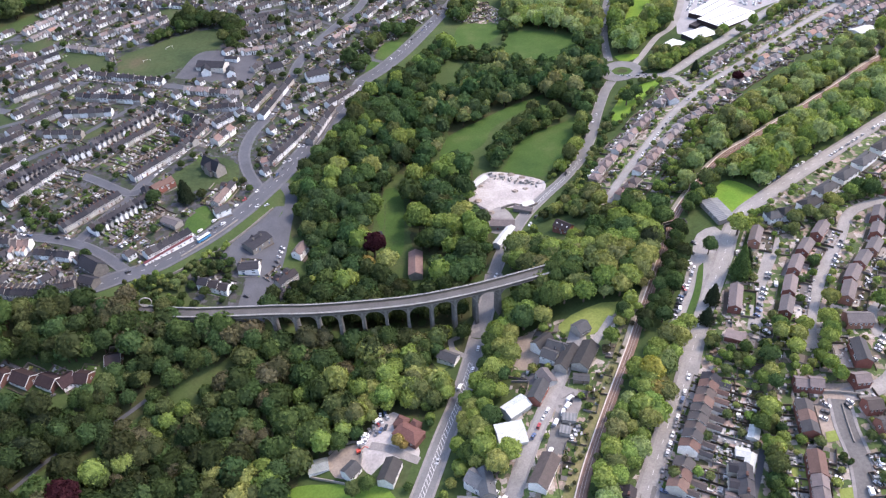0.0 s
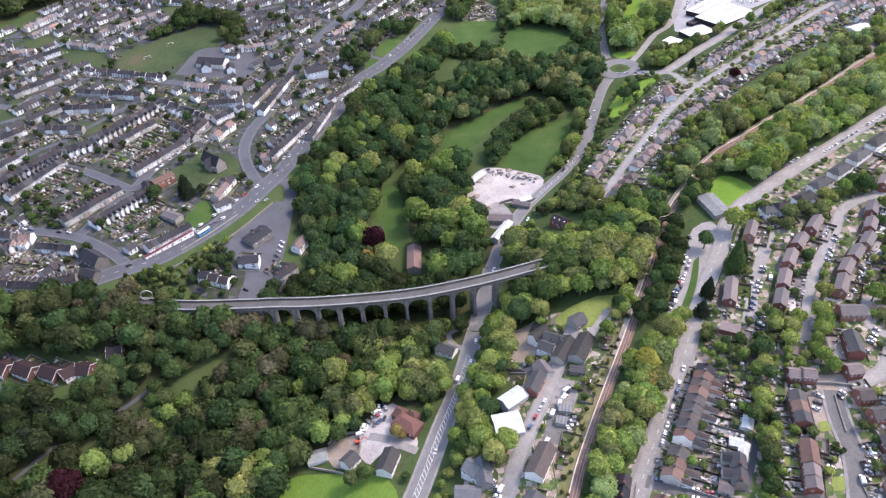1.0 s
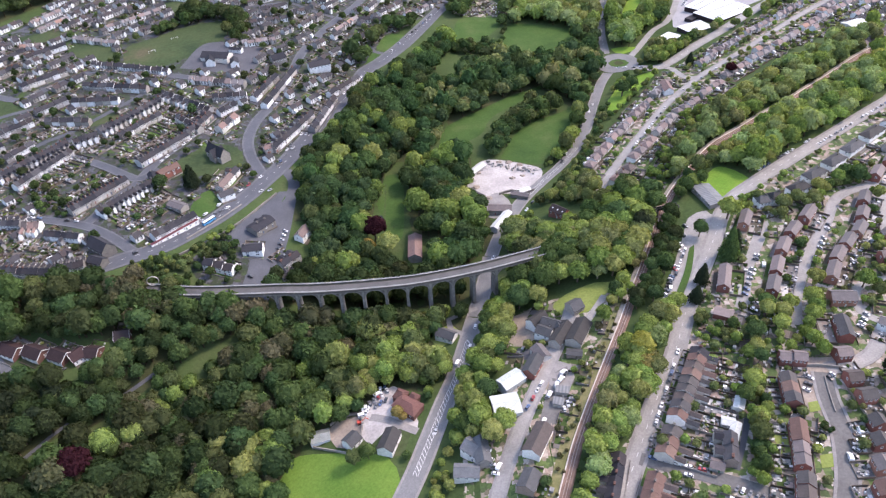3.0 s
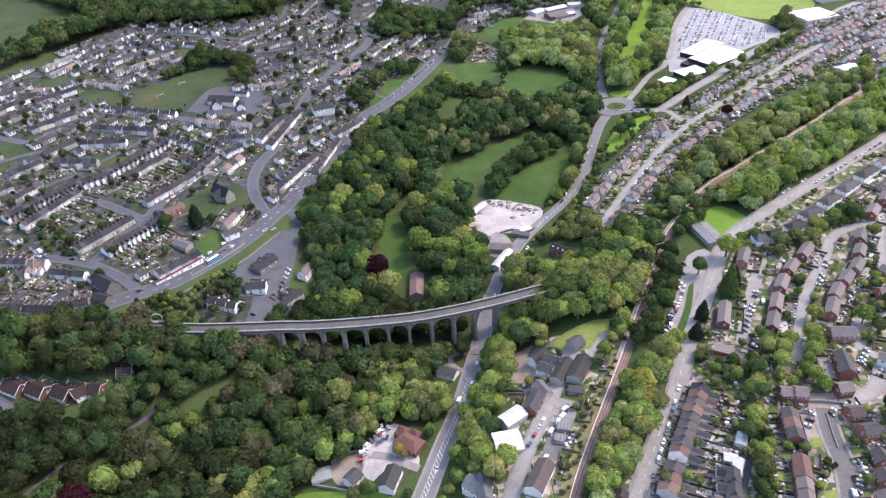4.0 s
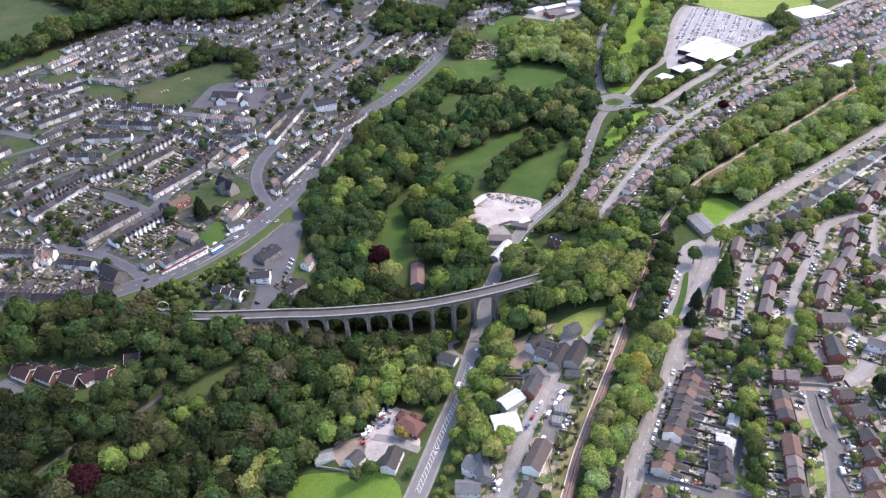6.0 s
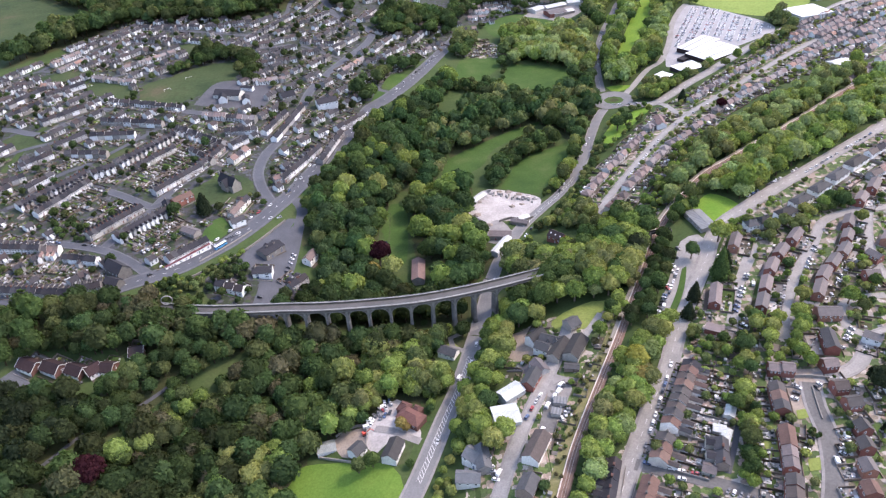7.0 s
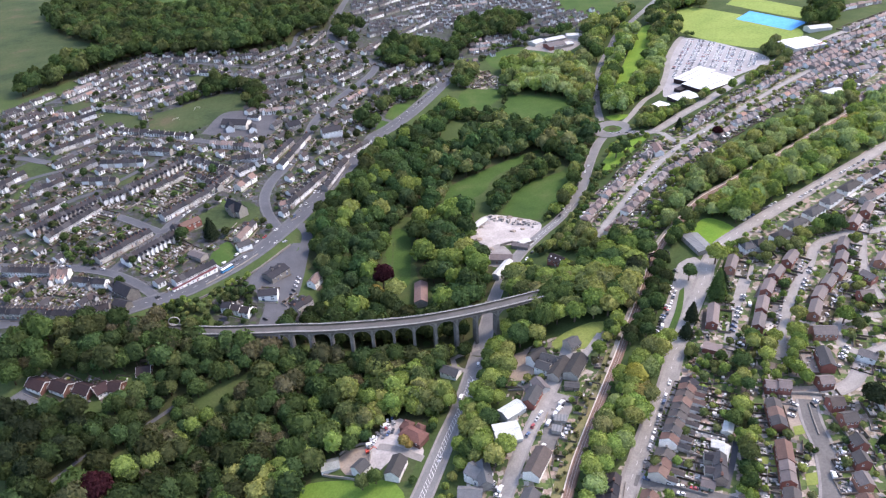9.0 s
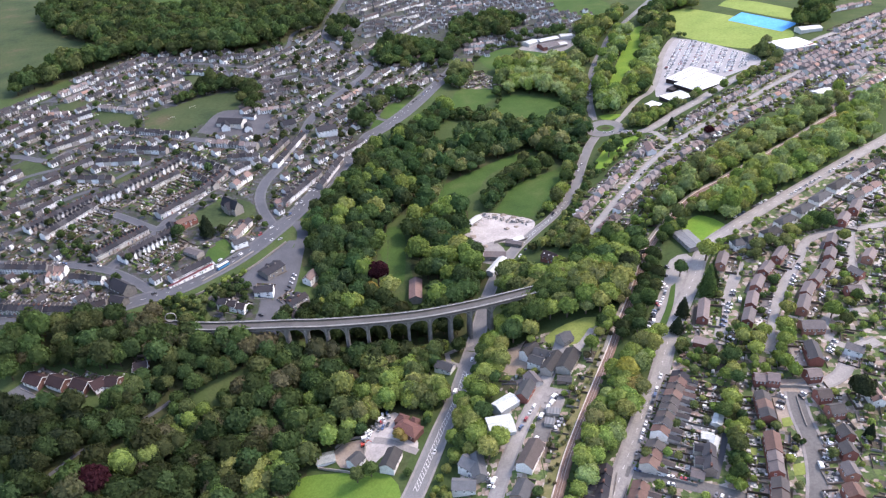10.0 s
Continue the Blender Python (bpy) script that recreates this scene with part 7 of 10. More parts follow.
# inner blocks
for a, b, n, st, back in (
        ((-385.9, 544.9), (-365.5, 569.1), 6, "greysemi terrace", 1), ((-368.7, 584.7), (-349.0, 608.8), 5, "greysemi dull", 1), ((-352.7, 568.5), (-312.2, 566.3), 6, "greysemi stone", -1),
        ((-341.6, 603.6), (-298.6, 605.7), 6, "greysemi dull", -1), ((-404.9, 637.2), (-372.6, 671.8), 6, "greysemi dull", 1), ((-447.9, 655.8), (-425.9, 685.8), 5, "greysemi dull", 1),
        ((-461.6, 684.9), (-436.8, 725.6), 5, "greysemi stone", -1), ((-428.6, 706.5), (-396.6, 735.6), 5, "greysemi dull", 1), ((-342.8, 637.8), (-276.9, 626.0), 8, "greysemi dull terrace", 1),
        ((-211.7, 608.2), (-179.8, 613.8), 5, "terrace", 1), ((-200.2, 579.0), (-187.3, 594.9), 3, "terrace", 1), ((-194.1, 549.3), (-183.1, 572.7), 3, "terrace brownrow", 1),
        ((-173.1, 606.9), (-158.1, 655.1), 4, "greysemi dull", 1), ((-161.1, 593.6), (-142.6, 669.9), 5, "greysemi dull terrace", -1), ((-112.5, 553.4), (-96.8, 614.6), 5, "terrace", 1),
        ((-102.7, 618.9), (-77.1, 659.1), 4, "terrace greysemi", 1), ((-387.2, 515.5), (-373.5, 528.4), 3, "greysemi dull", 1), ((-363.2, 505.2), (-349.1, 529.2), 4, "greysemi terrace", 1),
        ((-235.5, 572.2), (-209.3, 549.1), 5, "dull terrace", 1), ((-425.3, 563.0), (-410.4, 587.5), 4, "greysemi dull", 1), ((-277.8, 539.8), (-252.5, 576.8), 7, "terrace dull", 1)):
    row(a, b, n, st, back, 7, near=False, gap=0.06, group="town houses", front=2)
# the far estate
for a, b, n, st in (
        ((-441.7, 854.4), (-401.0, 931.6), 9, "greysemi"), ((-462.4, 801.7), (-441.4, 838.9), 5, "semi"), ((-512.5, 751.9), (-477.4, 814.7), 8, "greysemi"), ((-446.1, 782.0), (-423.6, 817.5), 4, "semi"),
        ((-394.8, 926.4), (-308.7, 919.8), 10, "greysemi"), ((-303.7, 914.7), (-243.6, 932.3), 7, "greysemi"), ((-384.0, 878.1), (-332.9, 871.5), 6, "greysemi"), ((-329.2, 871.0), (-270.4, 855.8), 6, "greysemi"),
        ((-398.0, 792.2), (-363.4, 839.8), 6, "greysemi"), ((-368.1, 778.7), (-320.4, 826.4), 7, "greysemi semi"), ((-324.2, 759.8), (-279.6, 829.2), 8, "greysemi"), ((-396.2, 754.8), (-339.9, 736.0), 6, "semi"),
        ((-480.0, 724.0), (-456.5, 756.8), 5, "greysemi"), ((-447.0, 734.8), (-423.5, 739.3), 3, "semi"), ((-251.8, 834.8), (-227.2, 883.1), 4, "greysemi"), ((-219.9, 842.3), (-176.1, 878.3), 6, "greysemi"), ((-217.2, 808.2), (-171.3, 842.5), 6, "greysemi"),
        ((-226.5, 887.4), (-188.6, 972.5), 7, "greysemi"), ((-206.2, 783.8), (-165.9, 801.9), 5, "greysemi"), ((-206.0, 728.3), (-170.4, 740.5), 5, "semi"), ((-170.4, 862.5), (-123.8, 856.8), 6, "greysemi"), ((-161.6, 820.8), (-142.2, 830.9), 3, "greysemi"),
        ((-149.8, 779.3), (-127.2, 818.1), 4, "greysemi"), ((-128.9, 836.6), (-97.7, 893.5), 4, "greysemi"), ((-109.6, 771.2), (-85.8, 813.5), 4, "semi"), ((-85.6, 809.9), (-51.5, 812.5), 4, "greysemi"), ((-76.9, 841.1), (-53.5, 892.6), 4, "greysemi"),
        ((-181.6, 978.1), (-165.3, 1044.9), 4, "greysemi"), ((-31.3, 878.5), (-12.7, 922.4), 3, "greysemi"), ((-12.6, 926.6), (18.7, 947.1), 4, "greysemi"), ((-31.1, 833.1), (-2.2, 874.5), 4, "semi greysemi"), ((-101.3, 950.3), (-80.7, 1006.7), 4, "greysemi"),
        ((-134.2, 1154.8), (-52.4, 1283.6), 8, "greysemi"), ((-104.7, 1130.4), (9.2, 1277.2), 9, "greysemi"), ((-58.4, 1124.0), (-12.0, 1180.2), 4, "greysemi"), ((-47.7, 1047.3), (6.8, 1156.2), 5, "greysemi"), ((28.3, 1233.5), (102.4, 1279.1), 5, "semi"), ((104.3, 1181.8), (151.1, 1248.6), 3, "greysemi"),
        ((151.4, 1208.0), (216.9, 1213.2), 4, "greysemi"), ((39.1, 1035.5), (67.5, 1067.9), 3, "semi"), ((64.0, 1017.3), (100.2, 1034.6), 3, "semi"), ((161.3, 1096.5), (211.8, 1096.5), 4, "dull"), ((-94.5, 954.3), (-75.1, 972.8), 2, "greysemi"), ((-99.0, 1033.9), (-78.4, 1054.4), 2, "greysemi")):
    row(a, b, n, st, 1, 8, near=None, gap=0.05, group="far estate houses", front=0)

block("school", (-239.5, 699.0), (-210.5, 692.0), 15, 4.5, 8, "dull_render", "slate", "school building with grey slate roofs", "school", windows=5)
block("school", (-230.5, 690.0), (-228.0, 678.5), 9, 4.5, 8.2, "town_render", "slate", "gabled school wing with a white end wall", "school", windows=3)
block("school", (-206.0, 689.5), (-203.0, 677.0), 8, 4.2, 7.0, "white_wall", "slate", "low white school wing with a slate roof", "school", windows=3)
block("school", (-215.5, 716.0), (-202.0, 712.0), 6, 3.2, 4.6, "town_render", "slate", "low school outbuilding beside the field", "school", windows=2)
block("school", (-168.0, 690.0), (-155.0, 697.0), 15, 5.5, 8.6, "dull_render", "slate", "large dark-roofed school hall beside the playground", "school", windows=4)
block("hall", (-127.8, 674.2), (-107.1, 682.0), 12, 7, 10.5, "render", "slate", "large pale hall with a grey roof and a row of windows", "hall", windows=6)
block("church", (-194.0, 516.0), (-178.5, 503.0), 9.5, 6, 12, "stonewall", "slate", "stone church with a steep slate roof", "church", windows=3)
block("church", (-190.5, 503.5), (-182.5, 512.5), 8, 5, 10.5, "stonewall", "slate", "side wing of a stone church with a slate roof", "church")
block("chapel", (-250.0, 390.5), (-235.5, 380.0), 11, 5.5, 10.5, "dark_stone", "slate", "dark stone chapel with a slate roof", "chapel", windows=4)
block("chapel", (-246.6, 373.3), (-235.5, 368.6), 8, 4, 6.5, "dark_stone", "slate", "stone hall with a slate roof", "chapel", windows=3)
block("garage", (-209.5, 441.9), (-196.7, 434.3), 8, 3.5, 5, "dull_render", "grey_tile", "low workshop with a grey roof", "workshop", windows=2)
block("workshop", (-142.0, 408.9), (-130.3, 423.3), 12, 4.5, 6.5, "stonewall", "slate", "low stone workshop with a grey roof", "workshop", windows=3, doors=2)
block("shop_front", (-210.2, 390.5), (-183.3, 419.1), 2.0, 2.9, 3.3, "white_wall", "red_paint", "white shop fronts with a dark red fascia", "shop front", flat=True, windows=8, doors=5)

for a, b in (((-277.7, 298.9), (-265.6, 293.2)), ((-261.8, 296.3), (-250.0, 290.9)), ((-245.7, 293.7), (-234.8, 289.0)), ((-233.2, 288.2), (-226.9, 294.8)), ((-225.3, 294.0), (-216.5, 292.5)), ((-210.3, 305.4), (-201.5, 306.6))):
    row(a, b, 1, "bank", 1, 5, group="row of houses on the bank", front=3)
car(*(-236.2, 282.5), 0.6, group="cars on the bank")
block("garage_row", (145.7, 204.5), (136.5, 188.2), 4.5, 2.6, 3.2, "dull_render", "ribbed", "row of lean-to garages with grey sheet roofs", "garages", doors=4)
block("garage", (152.8, 219.3), (149.0, 212.2), 5, 2.6, 3.4, "dull_render", "pale_sheet", "small garage with a pale green roof", "garage")

# ---- the valley floor ----
block("hall", (-20.8, 414.6), (-21.0, 388.5), 10, 4.2, 6.8, "stonewall", "brown_tile", "long low stone building with a grey-brown roof", "hall", windows=6, doors=1)
block("villa", (-58.1, 427.4), (-46.2, 432.8), 10, 6, 9, "stonewall", "slate", "stone villa with a slate roof among trees", "house", windows=3, doors=1)
block("shed", (39.6, 409.6), (52.9, 430.3), 6, 3.6, 4.6, "grey_metal", "pale_sheet", "long white-roofed shed beside the road", "shed")
block("workshop", (37.6, 436.8), (55.6, 434.2), 9, 4, 6, "stonewall", "grey_tile", "stone workshop with a grey roof beside the yard", "workshop", doors=2)
block("house", (85.7, 424.2), (95.1, 415.5), 9, 4.5, 7.5, "brick", "dark_tile", "brick house with a dark red-brown roof", "house", windows=3, doors=1, skylights=3)
block("shed", (58.2, 457.8), (71.7, 452.4), 5, 3, 4, "stonewall", "grey_tile", "low grey shed on the edge of the yard", "shed")
block("shed", (28.1, 494.8), (39.1, 507.2), 6, 3, 4, "dull_render", "pale_sheet", "low shed with a pale roof in the yard", "shed")

# ---- yard and houses by the main road ----
block("greenhouse", (-82.3, 234.1), (-71.4, 236.6), 8, 2.5, 4.2, "frame", "glazing", "glass-roofed greenhouse with grey panes", "greenhouse")
block("house", (-59.8, 224.0), (-54.3, 230.4), 8, 4.5, 7, "render", "pale_slate", "rendered house with a dark slate roof", "house", windows=2, doors=1)
block("house", (-38.0, 215.1), (-33.2, 228.5), 9, 4.8, 7.6, "render", "pale_slate", "white rendered house with a blue-grey slate roof", "house", windows=3, doors=1)
block("house", (-31.9, 250.7), (-19.1, 241.8), 10, 4.5, 7.0, "old_brick", "red_tile", "brick house with a red-brown tiled roof", "house", windows=3, doors=1, hip=4.5)
block("house", (-32.7, 256.5), (-26.5, 253.1), 7, 4.5, 7.0, "old_brick", "red_tile", "brick wing with a steep pyramid roof", "house", windows=1, hip=2.5)
block("house", (-24.5, 253.9), (-19.8, 250.8), 6, 4.0, 6.4, "old_brick", "red_tile", "brick wing with a steep pyramid roof", "house", windows=1, hip=2.2)
block("house", (-6.3, 310.5), (4.5, 304.1), 8, 4.4, 7.2, "white_wall", "pale_slate", "white rendered cottage with a slate roof by the lay-by", "house", windows=3, doors=1)
KEEP_OFF += [(-0.9, 300.3, 13), (4.0, 318.0, 9)]

# ---- street beside the railway ----
block("warehouse", (28.9, 246.8), (41.1, 255.2), 9, 5, 6.5, "pale_sheet", "ribbed", "white metal warehouse with a pale roof", "warehouse", doors=1, skylights=6)
block("warehouse", (22.6, 232.0), (37.6, 234.2), 14, 5, 6.8, "pale_sheet", "ribbed", "white metal warehouse with a pale gabled roof", "warehouse", doors=1, skylights=3)
block("house", (44.8, 253.2), (51.9, 265.9), 8, 5, 8, "brick", "pale_slate", "brick house with a grey roof", "house", windows=3, doors=1)
block("house", (52.0, 296.4), (61.8, 304.2), 8, 5, 8, "white_wall", "pale_slate", "white rendered house with a slate roof", "house", windows=3, doors=1)
block("house", (55.4, 290.3), (63.5, 285.4), 8, 5, 7.6, "white_wall", "pale_slate", "white gabled house with a slate roof", "house", windows=2, doors=1)
block("house", (63.6, 275.8), (74.0, 291.8), 8, 4.5, 7, "dull_render", "pale_slate", "grey rendered house with a grey tiled roof", "house", windows=4, doors=1)
block("house", (74.4, 274.3), (84.5, 291.8), 10, 4, 7, "dull_render", "pale_slate", "bungalow with a brown-grey roof", "bungalow", windows=3, doors=1)
block("house", (77.5, 303.6), (84.8, 307.9), 9, 4, 7, "dull_render", "pale_slate", "bungalow with a grey roof in a garden", "bungalow", windows=2, doors=1)
block("house", (39.3, 198.2), (48.9, 215.3), 9.5, 4.5, 7.4, "white_wall", "terrace_tile", "large white house with a brown-grey tiled roof beside the street", "house", windows=4, doors=1)
block("house", (33.8, 178.3), (39.1, 188.5), 9, 4.5, 7.2, "dull_render", "pale_slate", "house with a grey slate roof", "house", windows=2, doors=1)
block("house", (6.4, 213.8), (16.8, 205.0), 10, 5, 8, "render", "blue_slate", "large house with a pale slate roof", "house", windows=3, doors=1)
block("house", (13.9, 214.8), (15.2, 199.3), 8, 5, 8, "dull_render", "blue_slate", "house wing with a slate roof", "house", windows=2)
block("house", (-0.6, 197.6), (12.5, 196.2), 8, 5, 7.5, "render", "blue_slate", "rendered house with a blue-grey roof", "house", windows=3, doors=1)
block("house", (59.2, 296.5), (71.9, 290.1), 7.5, 4.6, 7.2, "white_wall", "pale_slate", "row of white rendered cottages with a grey roof", "house", windows=3, doors=1)
for a, b in (((62.8, 296.0), (63.3, 290.8)), ((67.7, 293.0), (68.3, 288.5))):
    block("gable_wing", b, a, 4.6, 4.4, 6.6, "white_wall", "pale_slate", "white gabled wing of a cottage row", "house", windows=1)
block("lean_to", (69.9, 268.7), (78.7, 267.0), 5, 2.5, 3.2, "dull_render", "pale_slate", "low cluttered lean-to beside the lane", "outbuilding", doors=1)
block("garage", (58.8, 241.3), (66.2, 239.7), 5, 2.4, 2.8, "dull_render", "ribbed_grey", "flat-roofed garage beside the lane", "garage", flat=True)
block("garage", (56.4, 233.1), (61.6, 231.4), 5, 2.4, 2.8, "dull_render", "ribbed_grey", "flat-roofed garage beside the lane", "garage", flat=True)
patch("yard", [(43.0, 282.0), (57.3, 273.2), (55.1, 269.7), (46.8, 269.2), (37.6, 274.3)], "tarmac", "dark asphalt yard behind the warehouses", 0.12, category="yard")
patch("yard", [(63.1, 265.9), (71.4, 261.0), (71.7, 251.2), (66.6, 241.0), (56.3, 247.4)], "paving", "grey parking ground beside the railway", 0.12, category="yard")
block("house", (52.6, 275.9), (57.0, 265.8), 8, 3.5, 6, "dull_render", "grey_tile", "low house with a grey roof", "house", windows=2, doors=1)

# ---- the hillside estate ----
row((142.3, 254.1), (116.1, 209.6), 9, "hillrow hillrow dull hillrow", 1, 15, group="terrace by the hill road", depth=9.6, front=4.0, busy=True)
row((113.5, 204.9), (104.4, 188.9), 3, "hillrow", 1, 14, group="terrace by the hill road", depth=9.6, front=4.0, busy=True)
row((98.5, 179.8), (85.2, 154.4), 5, "dull hillrow", 1, 14, group="terrace by the hill road", busy=True)
row((83.4, 193.7), (69.2, 155.9), 6, "dull", -1, 5, group="terrace by the hill road", busy=True)
row((139.2, 197.3), (134.5, 180.9), 2, "dull", -1, 0, front=0)
row((181.3, 242.5), (194.8, 239.3), 2, "redbrick", -1, 7)
row((180.3, 229.7), (176.1, 209.7), 3, "brickrow", -1, 8, group="brick houses in the close", busy=True)
row((173.5, 199.8), (165.6, 173.7), 4, "brickrow redbrick", -1, 10, group="brick houses in the close", busy=True)
row((165.1, 169.9), (157.3, 149.9), 3, "brickrow", -1, 10, group="brick houses in the close", busy=True)
for a, b, st in (((207.8, 223.0), (216.9, 223.3), "closebrick"), ((208.1, 210.3), (217.8, 211.3), "closebrick"), ((209.9, 198.1), (210.3, 190.2), "closebrick"), ((206.1, 187.3), (205.7, 179.2), "closebrick"), ((201.0, 175.3), (200.6, 166.4), "redbrick"), ((196.0, 162.6), (195.4, 153.7), "brickrow"),
                 ((209.7, 239.6), (219.1, 240.0), "redbrick"), ((225.5, 267.4), (221.5, 248.7), "brickrow"), ((244.1, 261.7), (253.1, 254.6), "semi"), ((239.6, 224.4), (238.8, 212.5), "semi"),
                 ((171.0, 300.6), (180.2, 322.6), "redbrick"), ((203.8, 358.8), (213.1, 375.7), "redbrick"),
                 ((197.2, 292.5), (205.2, 307.1), "redbrick"), ((206.1, 309.3), (214.6, 324.7), "redbrick"), ((216.7, 328.0), (226.4, 342.4), "redbrick"), ((228.7, 344.5), (239.2, 356.7), "redbrick"), ((243.7, 358.4), (256.0, 372.4), "redbrick"),
                 ((234.8, 298.1), (245.1, 313.8), "redbrick"), ((244.9, 315.0), (255.3, 327.7), "redbrick"), ((256.6, 327.5), (267.4, 339.2), "redbrick"), ((268.9, 337.7), (279.4, 349.9), "redbrick"), ((279.2, 352.7), (287.6, 364.8), "redbrick"), ((288.1, 368.9), (296.9, 381.9), "redbrick"),
                 ((271.8, 314.8), (282.6, 315.2), "redbrick"), ((286.7, 339.3), (292.0, 329.3), "redbrick"), ((310.7, 397.8), (321.4, 410.5), "redbrick"), ((327.6, 412.7), (340.0, 427.8), "redbrick"), ((303.2, 346.6), (313.4, 358.4), "redbrick")):
    row(a, b, 1, st, -1, 8, gap=0.14, group="brick estate houses", busy=True)
block("house", (227.4, 283.9), (241.6, 282.6), 9, 5, 7.8, "brick", "grey_tile", "wide brick block of flats with a grey roof", "flats", windows=5, doors=1)
block("house", (160.1, 284.2), (169.9, 279.3), 7, 2.8, 3.2, "brick", "grey_tile", "low row of garages with a flat grey roof", "garages", flat=True)
block("low_building", (192.9, 413.5), (198.2, 389.1), 13, 3.0, 3.9, "dull_render", "ribbed_grey", "long low building with a grey ribbed roof", "hall", windows=5)
block("garage", (125.5, 183.2), (131.5, 180.4), 6, 2.6, 4.2, "dull_render", "grey_tile", "small gabled garage beside a back lane", "garage", doors=1)
block("garage", (134.4, 199.0), (141.0, 196.0), 5.5, 2.5, 3.6, "white_wall", "pale_slate", "small white garage beside a back lane", "garage", doors=1)
block("garage", (138.5, 206.5), (144.8, 204.5), 5, 2.4, 3.2, "dull_render", "pale_sheet", "low garage with a pale roof", "garage", doors=1)
# hill road, upper side
for a, b, n, st in (((222.1, 384.9), (241.8, 388.0), 2, "whitesemi greysemi"), ((248.0, 391.2), (264.3, 398.7), 1, "whitesemi"), ((265.3, 404.8), (283.1, 416.3), 1, "whitesemi"), ((286.1, 419.2), (304.0, 431.6), 1, "whitesemi"), ((307.2, 434.6), (326.7, 449.2), 1, "whitesemi"), ((330.1, 452.4), (351.5, 467.7), 1, "whitesemi"),
                    ((354.5, 469.0), (394.9, 496.4), 4, "greysemi semi"), ((338.8, 435.4), (371.8, 455.4), 3, "semi")):
    row(a, b, n, st, -1, 10, gap=0.1, group="houses along the hill road", busy=True)

# ---- rows between the two roads ----
# the first of these stand near enough to tell apart
for a, b, n, st, back in (
        ((122.5, 474.3), (147.2, 508.9), 4, "hipped semi hipped", 1), ((149.2, 513.2), (175.8, 548.2), 4, "hipped semi", 1), ((178.0, 552.8), (202.9, 583.1), 4, "hipped semi hipped", 1), ((207.0, 590.1), (229.7, 615.7), 3, "semi hipped", 1),
        ((135.0, 439.4), (154.3, 460.2), 3, "hipped semi hipped", -1), ((156.9, 470.1), (183.5, 502.7), 4, "hipped semi hipped", -1), ((185.7, 507.0), (211.0, 539.0), 4, "semi hipped", -1), ((213.4, 543.7), (240.6, 564.6), 4, "hipped semi hipped", -1), ((243.2, 569.2), (271.5, 593.5), 4, "hipped semi hipped", -1),
        ((265.2, 642.9), (286.9, 659.5), 3, "semi", 1), ((292.2, 668.1), (328.7, 696.5), 5, "hipped semi hipped", 1), ((332.4, 702.9), (373.5, 732.2), 5, "hipped semi", 1), ((379.5, 737.6), (420.6, 768.4), 5, "hipped semi hipped", 1), ((425.8, 774.5), (468.2, 801.5), 5, "hipped semi hipped", 1), ((473.7, 807.7), (536.8, 845.7), 7, "hipped semi", 1),
        ((275.3, 601.1), (307.0, 624.6), 4, "hipped semi hipped", -1), ((310.3, 630.1), (341.8, 652.1), 4, "hipped semi", -1), ((346.5, 657.8), (383.5, 689.3), 4, "hipped semi", -1), ((388.6, 695.2), (435.6, 731.3), 5, "hipped semi hipped", -1), ((439.2, 733.7), (491.1, 767.7), 6, "hipped semi hipped", -1), ((496.6, 773.6), (546.5, 801.3), 6, "hipped semi hipped", -1),
        ((454.6, 786.2), (510.5, 820.3), 6, "brownrow", -1), ((429.4, 692.7), (480.4, 710.3), 6, "greysemi", -1), ((473.2, 738.3), (520.3, 753.0), 6, "brownrow", -1), ((541.0, 840.0), (618.8, 890.3), 6, "hipped semi hipped", -1),
        ((450.8, 820.9), (508.6, 853.1), 6, "hipped semi hipped", 1), ((460.0, 779.1), (538.3, 825.3), 8, "hipped semi hipped", -1), ((502.5, 768.6), (577.5, 807.1), 8, "brownrow", -1), ((525.1, 857.1), (610.9, 904.3), 7, "hipped semi hipped", 1), ((563.2, 902.8), (675.1, 978.8), 7, "hipped semi hipped", 1), ((576.2, 994.9), (685.9, 1040.9), 7, "hipped semi hipped", 1)):
    row(a, b, n, st, back, 10, near=False if a[1] < 470 else None, gap=0.08, group="houses between the two roads", front=3)
block("store", (309.4, 795.2), (353.9, 835.0), 24, 3.0, 3.6, "dark_tile", "white_roof", "white-roofed sales hall of a superstore", "store", flat=True, skylights=4)
block("store", (313.5, 765.6), (366.2, 799.7), 36, 2.6, 3.2, "dark_tile", "white_roof", "large flat white-roofed superstore", "store", flat=True, skylights=7)
block("store_wing", (282.0, 741.0), (312.0, 755.0), 22, 2.4, 3, "dark_tile", "white_roof", "low white-roofed commercial building", "store", flat=True, skylights=3)
block("store_wing", (252.7, 724.0), (272.4, 740.7), 16, 2.4, 3, "dark_tile", "white_roof", "low commercial building with a pale roof", "store", flat=True)
block("store_porch", (311.0, 784.0), (296.0, 772.0), 9, 2.4, 3, "dark_tile", "slate", "dark canopy between the store buildings", "canopy", flat=True)
block("warehouse", (459.5, 852.5), (506.1, 866.0), 38, 7, 8, "pale_sheet", "white_roof", "large flat white-roofed warehouse", "warehouse", flat=True)
block("pavilion", (516.9, 916.4), (549.1, 921.5), 16, 4, 6, "pale_sheet", "pale_sheet", "white-roofed pavilion beside the pitch", "pavilion")
block("warehouse", (170.8, 1001.5), (197.4, 1011.8), 20, 5, 7, "brick", "grey_tile", "industrial shed with a grey roof", "warehouse")
